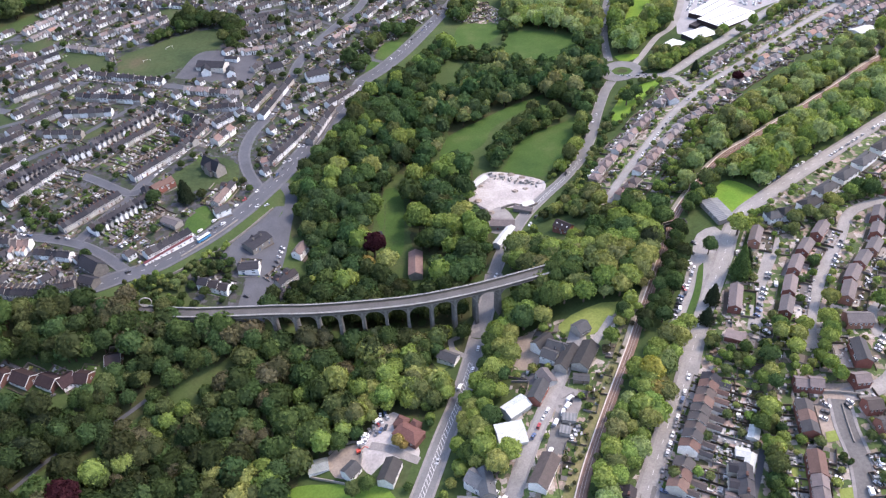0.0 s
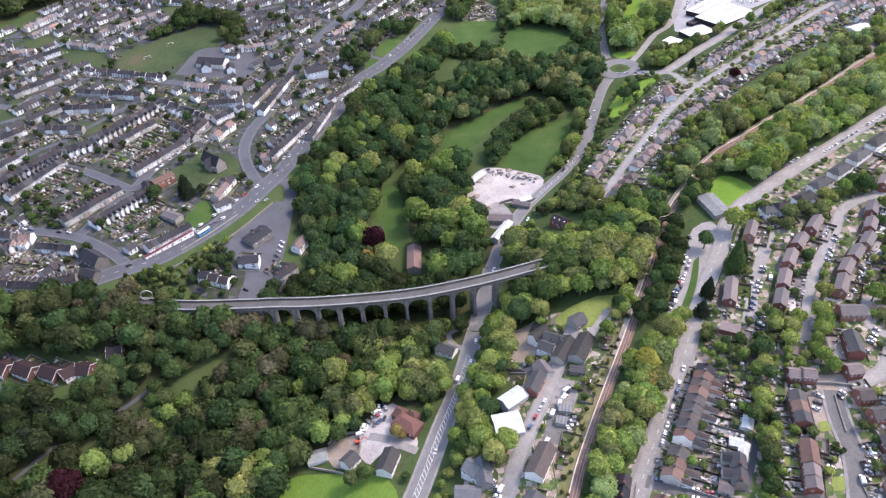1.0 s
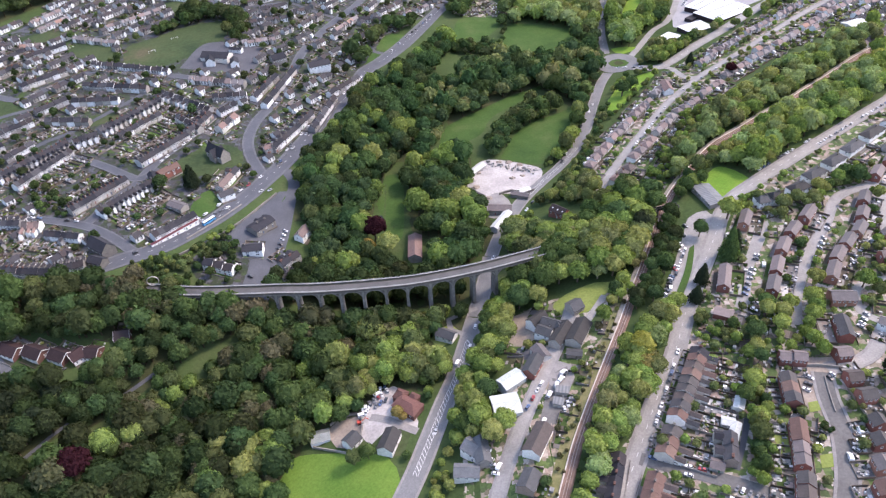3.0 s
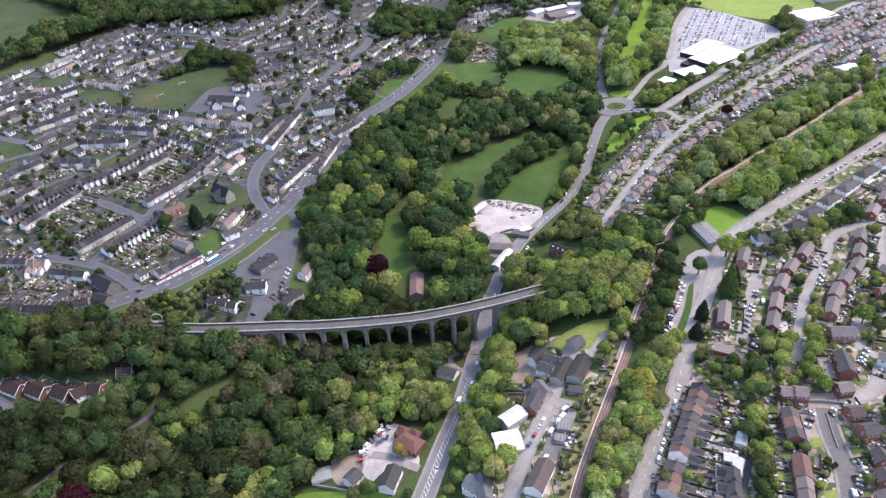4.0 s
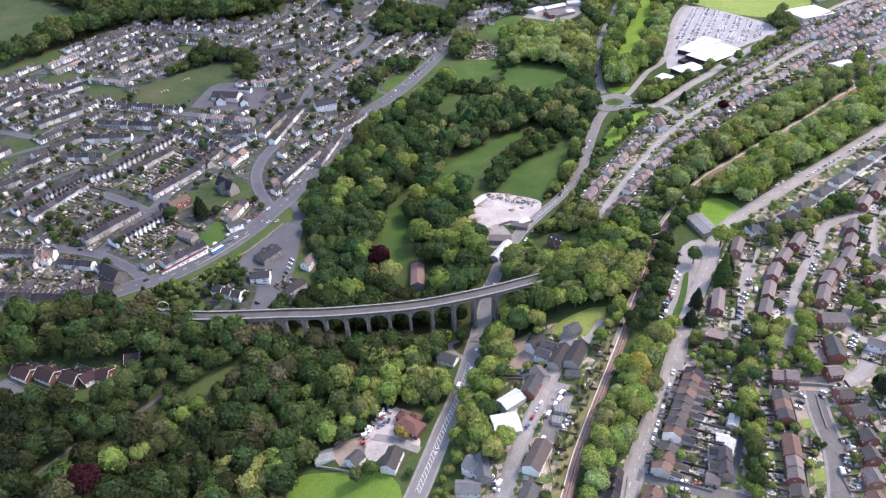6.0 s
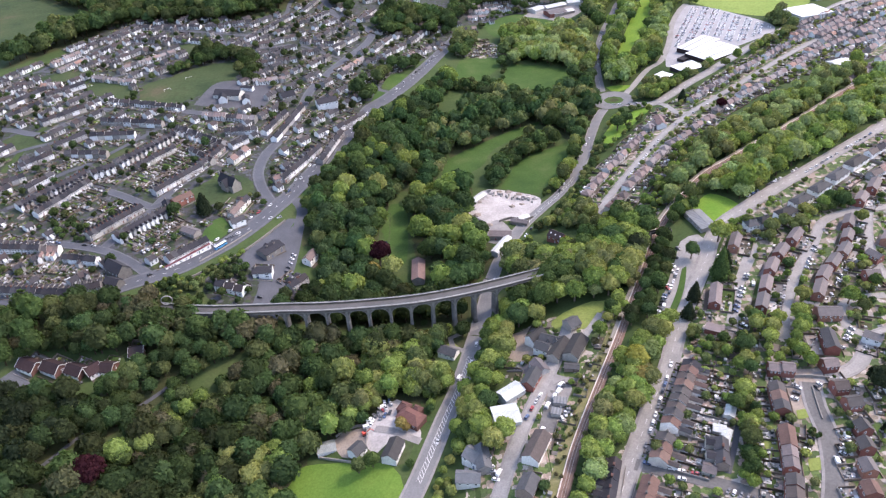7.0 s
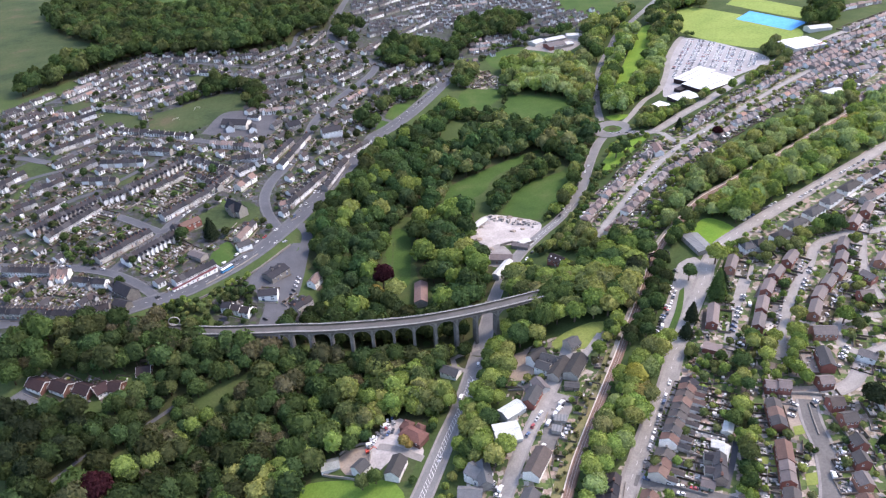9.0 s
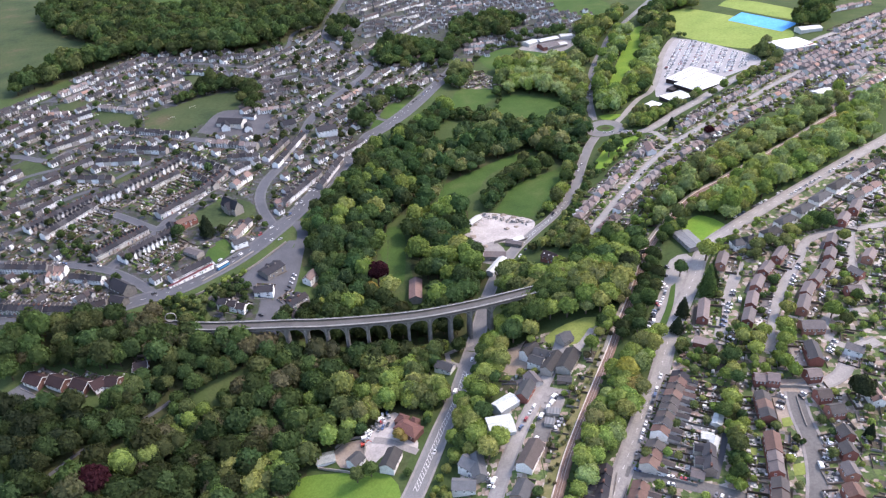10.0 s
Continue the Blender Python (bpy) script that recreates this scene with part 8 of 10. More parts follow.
block("warehouse", (429.8, 683.4), (451.8, 694.0), 14, 4, 5, "pale_sheet", "pale_sheet", "small white-roofed industrial shed", "warehouse")
block("house", (222.5, 610.0), (222.3, 590.7), 9, 5, 8, "render", "brown_tile", "house with an orange-brown roof", "house", windows=2)

NO_BUILD += GREENS
NO_BUILD.append([(-330.1, 680.8), (-337.7, 743.5), (-296.8, 778.0), (-225.7, 829.4), (-207.9, 767.9), (-230.8, 727.5), (-183.0, 725.3), (-184.2, 665.8), (-257.2, 664.8), (-286.0, 673.0)])
NO_BUILD.append([(-228.8, 519.7), (-173.1, 539.8), (-159.8, 493.1), (-176.7, 458.8), (-213.1, 458.4)])
NO_BUILD.append([(-425.3, 626.8), (-395.6, 623.3), (-386.0, 587.7), (-424.3, 600.4)])
def plots_along(a, b, n, away, length):
    """Long gardens side by side, to the left (+) or right (-) of the line from a to b."""
    a, b = np.array(a, float), np.array(b, float)
    d = (b - a) / n
    ang = math.atan2(d[1], d[0]) + (0 if away > 0 else math.pi)
    for i in range(n):
        x, y = a + d * (i + 0.5)
        garden(x, y, ang, float(np.hypot(*d)), 0.0, length * house_rand.uniform(0.9, 1.05), house_rand)


plots_along((-331.5, 463.2), (-308.6, 516.2), 14, -1, 20)
plots_along((-279.5, 520.7), (-241.4, 589.8), 16, -1, 22)
plots_along((-333.2, 410.0), (-262.6, 394.3), 16, -1, 14)
plots_along((-241.8, 422.7), (-222.2, 458.3), 9, -1, 12)
plots_along((-359.1, 524.3), (-328.7, 563.0), 12, 1, 12)
fill([(-522.4, 728.3), (-476.5, 797.8), (-455.3, 884.8), (-413.6, 965.3), (-241.3, 955.3), (-168.3, 1064.7), (-129.5, 1003.0), (-82.1, 939.1), (-47.2, 923.0), (7.4, 971.9), (30.1, 943.8), (4.5, 864.9), (-51.1, 772.6), (-78.7, 676.9), (-145.9, 642.4), (-179.3, 604.1), (-269.4, 633.7), (-323.5, 593.2), (-401.2, 551.1), (-420.7, 528.3)], 57, 25, "greysemi terrace greysemi dull greysemi", (2, 6), 10.0)
fill([(-207.7, 609.2), (-185.8, 609.7), (-125.2, 663.9), (-78.3, 670.0), (-115.1, 569.9), (-135.9, 509.9), (-158.8, 461.0), (-177.4, 462.1), (-169.6, 520.3)], 52, 22, "greysemi terrace dull", (1, 4), 8.0)
fill([(-420.7, 528.3), (-398.7, 545.7), (-351.4, 462.5), (-279.4, 428.3), (-211.9, 405.0), (-230.7, 385.2), (-268.7, 367.2), (-340.9, 366.3)], 52, 24, "greysemi terrace dull", (1, 3), 8.0)
fill([(36.0, 977.2), (85.6, 1072.2), (140.5, 1115.8), (163.5, 1078.6), (125.4, 1024.3), (76.5, 960.0), (46.1, 936.3)], 15, 21, "greysemi dull semi", (2, 5))
fill([(178.9, 1226.7), (279.2, 1176.2), (283.5, 1107.9), (247.1, 1064.8), (190.4, 1105.4), (162.0, 1136.5)], 30, 22, "greysemi dull", (2, 5))
fill([(422.8, 651.9), (478.2, 705.5), (547.6, 751.7), (502.9, 672.8), (434.5, 617.1), (417.3, 623.3)], 40, 19, "hipped semi brownrow", (2, 5), plot=8.5)
for a, b, d in (((151.2, 1021.1), (168.9, 1034.9), 16), ((171.5, 1028.7), (203.1, 1044.1), 14), ((179.2, 999.6), (210.8, 1013.0), 12), ((208.3, 1048.5), (227.7, 1047.7), 14)):
    block("industrial_shed", a, b, d, 4, 5.5, "dull_render", "pale_sheet", "pale-roofed industrial shed beside a paddock", "warehouse")
patch("yard", [(136.3, 1006.6), (168.0, 1046.8), (229.3, 1065.8), (229.5, 1020.4), (191.9, 978.3), (164.3, 991.8)], "paving", "grey industrial yard behind a paddock", 0.1, category="yard")
back_plots(TOWN, 13.0, 57, 61)
fill([(-143.7, 1047.6), (-132.3, 1247.2), (-54.2, 1351.4), (166.6, 1384.3), (232.9, 1247.5), (125.3, 1196.6), (42.8, 1118.7), (4.8, 1074.7), (-47.9, 1033.1)], 20, 19, "greysemi", (2, 5))
fill([(278.9, 671.3), (344.8, 736.2), (439.4, 808.8), (537.3, 871.5), (680.5, 967.8), (562.6, 765.0), (478.8, 703.8), (417.9, 690.6), (359.7, 666.7), (291.1, 608.7)], 40, 18, "hipped semi", (2, 4), plot=9.0)
fill([(461.7, 810.5), (528.6, 876.8), (703.6, 1025.8), (762.7, 1049.0), (629.4, 828.2), (498.3, 744.4)], 40, 18, "hipped semi brownrow", (2, 5), plot=8.5)
back_plots([(24.3, 226.0), (36.9, 268.2), (39.7, 309.2), (63.5, 319.7), (89.3, 318.0), (112.0, 320.7), (100.3, 288.0), (81.6, 252.1), (63.8, 214.4), (52.3, 179.7), (45.9, 164.5), (18.9, 170.3)], 10.0, 66, 62)
back_plots([(218.3, 400.4), (274.6, 434.4), (430.4, 538.1), (208.7, 141.8), (77.5, 159.1), (94.1, 192.4), (146.6, 267.9), (166.2, 306.4), (207.4, 381.2)], 12.5, 66, 63)
back_plots([(113.6, 441.5), (136.1, 505.5), (182.8, 573.5), (227.9, 638.3), (274.0, 674.4), (439.4, 808.8), (680.5, 967.8), (558.1, 757.3), (412.3, 678.9), (288.5, 601.8), (185.2, 489.5), (148.2, 436.9), (125.5, 434.2)], 11.5, 52, 64)
back_plots([(161.1, 439.4), (188.5, 490.2), (215.5, 529.2), (237.5, 552.1), (244.5, 538.5), (222.0, 510.0), (193.7, 468.7), (176.6, 436.2), (163.9, 416.6)], 9.0, 52, 66)
back_plots([(32.0, 903.3), (67.6, 920.4), (103.5, 860.9), (91.4, 850.9), (33.5, 857.7)], 9.0, 20, 65)
k = multi("far_houses", [(FAR_WALLS, M["far_render"]), (FAR_SLATE, M["far_slate"]), (FAR_BROWN, M["far_brown"]), (FAR_GLASS, M["glass"])])
tagged(new("far_houses", k), "many pale rendered houses with slate and brown roofs", "houses", kind="stuff")

# ---- parked and standing cars ----
parked((-226.7, 424.1), (-207.7, 405.1), 5, 90)
parked((-233.8, 410.7), (-227.5, 418.1), 4, 90)
parked((-233.7, 501.1), (-209.1, 555.4), 12, 0, 0.35)
parked((-261.7, 427.7), (-246.9, 465.0), 8, 0, 0.5)
parked((-319.3, 429.7), (-272.5, 421.3), 8, 0, 0.5)
parked((-306.6, 361.8), (-266.8, 362.2), 8, 0, 0.5)
for p, q in (((-204.6, 393.9), (-144.3, 485.2)), ((-136.7, 499.0), (-77.6, 656.7)), ((-221.1, 380.6), (-164.0, 440.4)), ((-114.3, 561.6), (-72.5, 671.4)), ((-49.9, 723.5), (4.3, 857.5))):
    parked(p, q, 11, 0, 0.2, "cars on the town road")
parked((-135.0, 513.0), (-107.0, 588.0), 9, 0, 0.25, "cars on the town road")
parked((-121.8, 391.3), (-117.5, 422.6), 5, 70, 0.2)
parked((-136.1, 359.3), (-133.7, 389.1), 4, 80, 0.4)
parked((-147.2, 460.1), (-132.0, 465.5), 3, 20, 0.2)
parked((-54.8, 248.1), (-37.5, 263.0), 10, 70, 0.0)
parked((-56.7, 246.0), (-48.1, 252.6), 5, 20, 0.0)
parked((-47.2, 260.9), (-38.3, 267.2), 4, 60, 0.0)
parked((-51.3, 247.1), (-37.9, 255.2), 5, 40, 0.1)
parked((-14.5, 216.0), (-0.3, 254.6), 4, 0, 0.5)
parked((10.1, 279.6), (22.4, 328.9), 4, 0, 0.5)
parked((33.5, 375.5), (85.3, 465.1), 6, 0, 0.5)
parked((97.2, 479.6), (154.9, 605.1), 8, 0, 0.3)
parked((195.7, 770.8), (234.2, 918.4), 8, 0, 0.3)
parked((40.5, 229.1), (53.9, 250.9), 6, 0, 0.2)
parked((18.6, 204.6), (21.0, 192.3), 4, 60, 0.0)
parked((51.2, 233.3), (56.6, 243.1), 2, 0, 0.0)
parked((61.0, 248.1), (68.8, 256.4), 3, 20, 0.0)
parked((60.6, 226.5), (66.9, 235.2), 3, 40, 0.2)
parked((98.3, 195.2), (133.3, 261.1), 12, 0, 0.35)
parked((129.9, 291.6), (152.6, 333.0), 10, 60, 0.2)
parked((148.5, 321.5), (163.9, 350.1), 5, 0, 0.2)
parked((157.0, 345.0), (171.3, 374.4), 5, 60, 0.3)
parked((229.6, 419.8), (297.4, 465.5), 14, 0, 0.3)
parked((297.4, 455.5), (389.0, 517.2), 12, 0, 0.3)
parked((177.9, 287.7), (206.1, 335.5), 9, 80, 0.2)
parked((179.9, 276.8), (194.7, 301.4), 4, 80, 0.2)
parked((197.6, 278.9), (219.9, 308.4), 6, 0, 0.3)
parked((234.0, 317.7), (265.6, 362.5), 8, 60, 0.3)
parked((245.4, 300.9), (263.8, 324.1), 4, 40, 0.3)
parked((186.8, 219.2), (194.1, 230.3), 3, 80, 0.0)
parked((178.8, 185.5), (185.3, 195.0), 3, 80, 0.0)
parked((191.3, 177.1), (207.6, 199.1), 5, 80, 0.0)
parked((201.1, 225.0), (206.6, 230.4), 2, 70, 0.0)
parked((229.0, 253.9), (244.3, 271.3), 5, 80, 0.2)
parked((97.5, 193.0), (124.5, 179.6), 7, 0, 0.1)
parked((111.0, 181.0), (122.0, 175.4), 3, 0, 0.1)
parked((132.5, 169.5), (145.0, 162.0), 5, 80, 0.2)
parked((190.9, 678.8), (229.3, 664.1), 4, 0, 0.2)
parked((223.2, 583.9), (282.6, 631.3), 6, 0, 0.4)
parked((161.7, 490.4), (212.5, 565.7), 7, 0, 0.4)


def far_cars():
    """The superstore's car park, cars too many to count."""
    b, g = Soup(), Soup()
    r = random.Random(8)
    lot = [(305, 822), (322, 872), (352, 935), (369, 960), (386, 953), (403, 918), (432, 842), (405, 820), (374, 806), (352, 852), (330, 836)]
    e = np.array((0.46, 0.888))
    f = np.array((0.888, -0.46))
    for i in range(-14, 16):
        for j in range(-34, 36):
            p = np.array((372.0, 882.0)) + f * (i * 7.6 + (1.0 if i % 2 else -1.0)) + e * j * 2.9
            if r.random() < 0.2 or not inside(lot, p[:1], p[1:])[0]:
                continue
            z, k = float(land(*p)) + 0.15, f * (1 if r.random() < 0.5 else -1)
            b.bar(p - k * 2.1, p + k * 2.1, 0.85, z + 0.2, z + 0.85)
            g.bar(p - k * 1.3, p + k * 0.8, 0.7, z + 0.85, z + 1.18)
            b.bar(p - k * 1.2, p + k * 0.6, 0.7, z + 1.18, z + 1.42)
    k = multi("parked_cars", [(b, M["far_car"]), (g, M["glass"])])
    tagged(new("parked_cars", k), "many parked cars in a pale car park", "cars", kind="stuff")


far_cars()


def bus(p, q):
    p, q = np.array(p, float), np.array(q, float)
    d = (q - p) / np.hypot(*(q - p))
    top = new("bus")
    top.location, top.rotation_euler = (*p, float(land(*p)) + 0.36), (0, 0, math.atan2(d[1], d[0]))
    part("body", Soup().box(-5.5, 5.5, -1.25, 1.25, 0.4, 2.0).mesh("body", M["bus_blue"]), top, "blue lower body")
    part("roof", Soup().box(-5.4, 5.4, -1.2, 1.2, 2.9, 3.2, 0.15).mesh("roof", M["bus_pale"]), top, "white roof")
    part("window_band", Soup().box(-5.45, 5.45, -1.22, 1.22, 2.0, 2.9).mesh("window_band", M["glass"]), top)
    w = Soup().tube((0, 0), 0.48, -0.15, 0.15, 12)
    w.v = [(x, z, y) for x, y, z in w.v]
    w = w.mesh("wheel", M["rubber"])
    for u in (-3.4, 3.4):
        for s in (-1.12, 1.12):
            part("wheel", w, top).location = (u, s, 0.48)
    tagged(top, "blue bus with a white roof on the town road", "bus")


bus((-175.7, 420.5), (-163.2, 435.9))


def footbridge(a, b):
    """A dark beam bridge with lattice sides over the railway."""
    a, b = np.array(a, float), np.array(b, float)
    z = max(float(land(*a)), float(land(*b))) + 5.0
    d = (b - a) / np.hypot(*(b - a))
    n = np.array([-d[1], d[0]])
    top = new("footbridge")
    part("deck", Soup().bar(a, b, 1.2, z - 0.4, z).mesh("deck", M["stone"]), top)
    for sd in (-1, 1):
        part("side_girder", Soup().bar(a + n * sd * 1.2, b + n * sd * 1.2, 0.12, z - 0.6, z + 1.3).mesh("side_girder", M["rubber"]), top, "dark steel side girder")
    for p in (a, b):
        part("abutment", Soup().bar(p - d * 1.0, p + d * 1.0, 1.6, float(land(*p)) - 2, z - 0.4).mesh("abutment", M["stone"]), top)
    tagged(top, "dark steel footbridge over the railway", "footbridge")


footbridge((153.7, 388.1), (169.7, 392.4))


def long_wall(pts, h, thick, label):
    line = smooth_line(pts, 4.0)
    n = normals(line)
    v, f = [], []
    for p, q in zip(line, n):
        z = float(land(*p))
        v += [(*(p - q * thick), z - 0.6), (*(p + q * thick), z - 0.6), (*(p + q * thick), z + h), (*(p - q * thick), z + h)]
    for k in range(len(line) - 1):
        f += [(k * 4 + c, k * 4 + (c + 1) % 4, k * 4 + 4 + (c + 1) % 4, k * 4 + 4 + c) for c in range(4)]
    ob = new("garden_wall", Soup().add(v, f + [(0, 1, 2, 3), tuple(len(v) - 4 + q for q in range(4))]).mesh("garden_wall", M["stonewall"]))
    tagged(ob, label, "wall", kind="structure")


long_wall([(-188.9, 380.7), (-168.8, 400.6), (-152.1, 423.2), (-131.3, 460.0)], 1.6, 0.35, "long grey stone retaining wall below the road")
long_wall([(-187.5, 399.9), (-169.5, 423.7), (-155.8, 443.9)], 1.2, 0.3, "low stone wall beside the town road")
long_wall([(-71.7, 243.2), (-67.2, 247.1), (-54.7, 247.2), (-52.0, 237.1), (-53.5, 228.6)], 2.0, 0.3, "dark wall round a yard")
long_wall([(-80.6, 229.8), (-66.6, 224.3), (-52.8, 217.6)], 1.8, 0.3, "dark wall along the edge of a field")
long_wall([(200.4, 228.0), (197.6, 215.6), (195.7, 205.2)], 1.0, 0.3, "low brick wall between drive and road")
long_wall([(48.5, 459.8), (59.0, 464.5), (68.0, 459.8), (77.5, 463.7)], 2.2, 0.4, "dark stone wall along the lower side of the yard")
long_wall([(23.5, 469.4), (28.3, 455.7), (34.3, 447.6)], 2.2, 0.4, "dark stone wall beside the yard sheds")
for p, a in (((55.3, 238.9), 60), ((60.3, 245.5), 70), ((65.8, 254.9), 40), ((63.6, 249.6), 45), ((49.3, 220.3), 62), ((-50.8, 250.6), 20), ((-43.6, 260.1), 30), ((-52.6, 245.7), 15), ((5.1, 281.3), 68), ((142.4, 311.0), 68), ((190.4, 178.6), 80), ((201.7, 192.7), 85), ((205.1, 323.3), 70), ((22.7, 197.4), 60)):
    van(p, a)
block("silo_shed", (26.7, 458.4), (32.8, 452.0), 7, 5, 6.5, "stonewall", "slate", "tall stone shed with a dark roof beside the yard", "shed")
block("shed", (64.5, 459.0), (73.6, 463.4), 5, 3, 4, "stonewall", "pale_sheet", "low shed with a pale roof against the yard wall", "shed")
for p in ((89.6, 419.5), (86.0, 425.0), (92.6, 414.2)):
    KEEP_OFF.append((*p, 16))
long_wall([(188.6, 237.5), (201.3, 235.5), (211.5, 232.3)], 2.0, 0.3, "brick wall at the end of the close")


# ---- woods ----
N1 = "dense mixed broadleaf woodland in spring leaf"
wood([(-315.4, 343.3), (-248.6, 350.4), (-189.7, 343.8), (-169.5, 328.6), (-182.3, 312.2), (-196.2, 303.5), (-218.1, 300.4), (-241.7, 297.4), (-295.9, 299.3)], 9.4, ["deep", "dark", "mid", "dark", "mid", "drab", "dark"], 1, N1, 0.52, 0.92, floor=True)
wood([(-151.0, 327.3), (-130.4, 324.8), (-145.1, 307.4), (-175.7, 280.8), (-191.6, 263.9), (-213.7, 241.7), (-235.6, 249.7), (-229.2, 269.1), (-210.9, 282.1), (-197.1, 300.0), (-180.5, 320.4)], 7.2, ["dark", "mid", "deep", "mid", "dark"], 2, N1, 0.6, 0.95, extra=1.2, floor=True)
wood([(-285.5, 274.8), (-255.0, 275.7), (-227.9, 265.2), (-212.5, 252.4), (-229.5, 233.4), (-243.4, 215.1), (-251.9, 201.3)], 8.6, ["deep", "pine", "deep", "dark"], 3, N1, 0.6, 0.95, extra=0.0, floor=True)
wood([(-131.9, 310.1), (-119.2, 322.7), (-79.2, 331.9), (-36.5, 337.1), (-18.6, 334.7), (-28.1, 309.4), (-53.0, 284.0), (-65.8, 263.8), (-81.2, 243.6), (-88.1, 230.4), (-111.9, 243.8), (-132.8, 268.1), (-142.7, 287.2), (-133.6, 301.9)], 9.6, ["mid", "drab", "mid", "dark", "mid", "mid", "dark", "bare", "fresh"], 4, N1, 0.52, 0.92, extra=0.8, floor=True)
wood([(-139.0, 279.0), (-132.8, 268.1), (-111.9, 243.8), (-88.1, 230.4), (-92.9, 210.3), (-92.7, 183.7), (-246.0, 183.2), (-247.0, 208.0), (-222.0, 224.5), (-202.0, 239.5), (-178.0, 254.0), (-156.0, 268.0)], 9.8, ["deep", "dark", "mid", "deep", "dark", "deep", "drab", "mid", "deep"], 39, N1, 0.52, 0.94, extra=0.2, floor=True)
wood([(-17.4, 334.4), (-0.8, 333.4), (4.0, 316.6), (-7.6, 297.5), (-4.6, 272.1), (-18.7, 259.4), (-34.2, 265.7), (-54.3, 251.6), (-67.0, 237.9), (-83.2, 231.1), (-79.1, 243.2), (-63.6, 263.3), (-50.8, 283.6), (-25.9, 309.1)], 8.4, ["fresh", "olive", "mid", "lime", "mid"], 40, N1, extra=-0.5, floor=True)
wood([(-115.7, 512.6), (-92.7, 563.7), (-70.1, 637.3), (-30.4, 708.2), (16.6, 793.1), (21.5, 748.3), (-4.7, 687.7), (-18.8, 606.7), (-23.4, 530.1), (-39.5, 518.4), (-46.3, 467.9), (-54.3, 443.8), (-59.5, 408.4), (-28.8, 371.3), (-78.0, 366.3), (-94.1, 367.7), (-101.7, 428.6), (-113.7, 427.7), (-116.1, 463.3)], 9.6, ["cool", "cool", "dark", "cool", "mid", "fresh", "cool"], 5, N1, 0.5, 0.9, floor=True)
wood([(-20.3, 526.4), (27.5, 530.6), (22.1, 460.0), (38.2, 428.2), (34.5, 395.6), (4.8, 370.6), (-9.4, 373.6), (-6.6, 409.9), (-21.7, 418.9), (-27.2, 467.6)], 10.1, ["dark", "cool", "cool", "fresh", "fresh"], 6, N1, 0.5, 0.95, floor=True)
wood([(-18.8, 606.7), (0.9, 667.8), (38.3, 702.2), (75.4, 760.1), (97.4, 720.7), (150.2, 729.3), (189.0, 760.4), (174.5, 673.0), (154.7, 617.2), (136.0, 599.6), (106.8, 650.9), (44.2, 613.7), (8.6, 584.4), (-13.1, 531.1)], 10.6, ["cool", "dark", "cool", "olive", "cool"], 7, N1, far=True, floor=True)
wood([(43.5, 536.2), (64.2, 585.4), (103.1, 624.6), (123.8, 603.6), (77.3, 564.8), (52.5, 510.7)], 8.0, ["mid", "dark", "mid"], 8, N1, far=True)
wood([(131.3, 601.3), (154.1, 608.9), (138.4, 558.0), (117.7, 515.1), (96.5, 492.0), (102.1, 511.3), (119.4, 552.6)], 9.0, ["mid", "fresh"], 9, N1, extra=0.5)
wood([(99.3, 927.8), (155.2, 938.9), (219.9, 933.5), (193.2, 774.3), (120.1, 794.3), (99.2, 823.3), (91.5, 866.4)], 11.4, ["pale", "fresh", "olive"], 10, N1, far=True)
wood([(25.7, 842.5), (90.2, 839.6), (120.6, 797.8), (184.8, 772.5), (181.2, 754.8), (111.1, 778.1), (84.9, 821.6), (25.1, 828.1)], 9.6, ["mid", "dark"], 11, N1, far=True)
wood([(29.6, 927.8), (60.7, 908.8), (48.0, 854.4), (26.2, 853.4), (20.4, 890.6)], 10.8, ["mid", "olive"], 12, N1, far=True)
wood([(241.1, 938.8), (296.2, 1038.0), (310.0, 1013.8), (236.1, 824.8), (241.4, 784.1), (280.0, 874.6), (327.3, 1005.3), (356.9, 990.2), (310.3, 863.9), (277.9, 794.6), (236.1, 737.8), (212.9, 696.1), (197.8, 717.0), (213.9, 826.0)], 10.8, ["pale", "fresh", "mid"], 13, N1, far=True)
wood([(217.0, 678.5), (242.1, 721.8), (274.9, 718.2), (317.4, 751.5), (402.2, 802.9), (469.3, 841.0), (437.0, 802.9), (371.9, 759.5), (287.2, 698.6), (233.2, 654.9)], 6.6, ["fresh", "olive", "mid"], 14, N1, 0.5, 0.85, extra=-0.5, far=True)
wood([(176.0, 434.6), (192.2, 467.2), (221.2, 507.8), (238.7, 529.6), (263.4, 550.9), (284.1, 568.1), (304.5, 588.5), (330.7, 609.2), (369.4, 632.1), (410.0, 655.8), (450.5, 676.5), (463.7, 656.0), (403.6, 608.1), (349.2, 563.7), (314.5, 538.9), (276.6, 515.1), (229.4, 481.5), (192.1, 440.0), (179.5, 423.5)], 9.0, ["olive", "pale", "fresh", "olive", "pale"], 15, N1, 0.5, 0.85, 0.8)
wood([(313.0, 582.4), (328.1, 603.0), (335.8, 592.1), (343.8, 581.8), (345.5, 565.1), (327.5, 563.0), (314.0, 569.0)], 8.0, ["pine"], 31, "dark conifers among broadleaf trees", 0.4, 0.65, far=True)
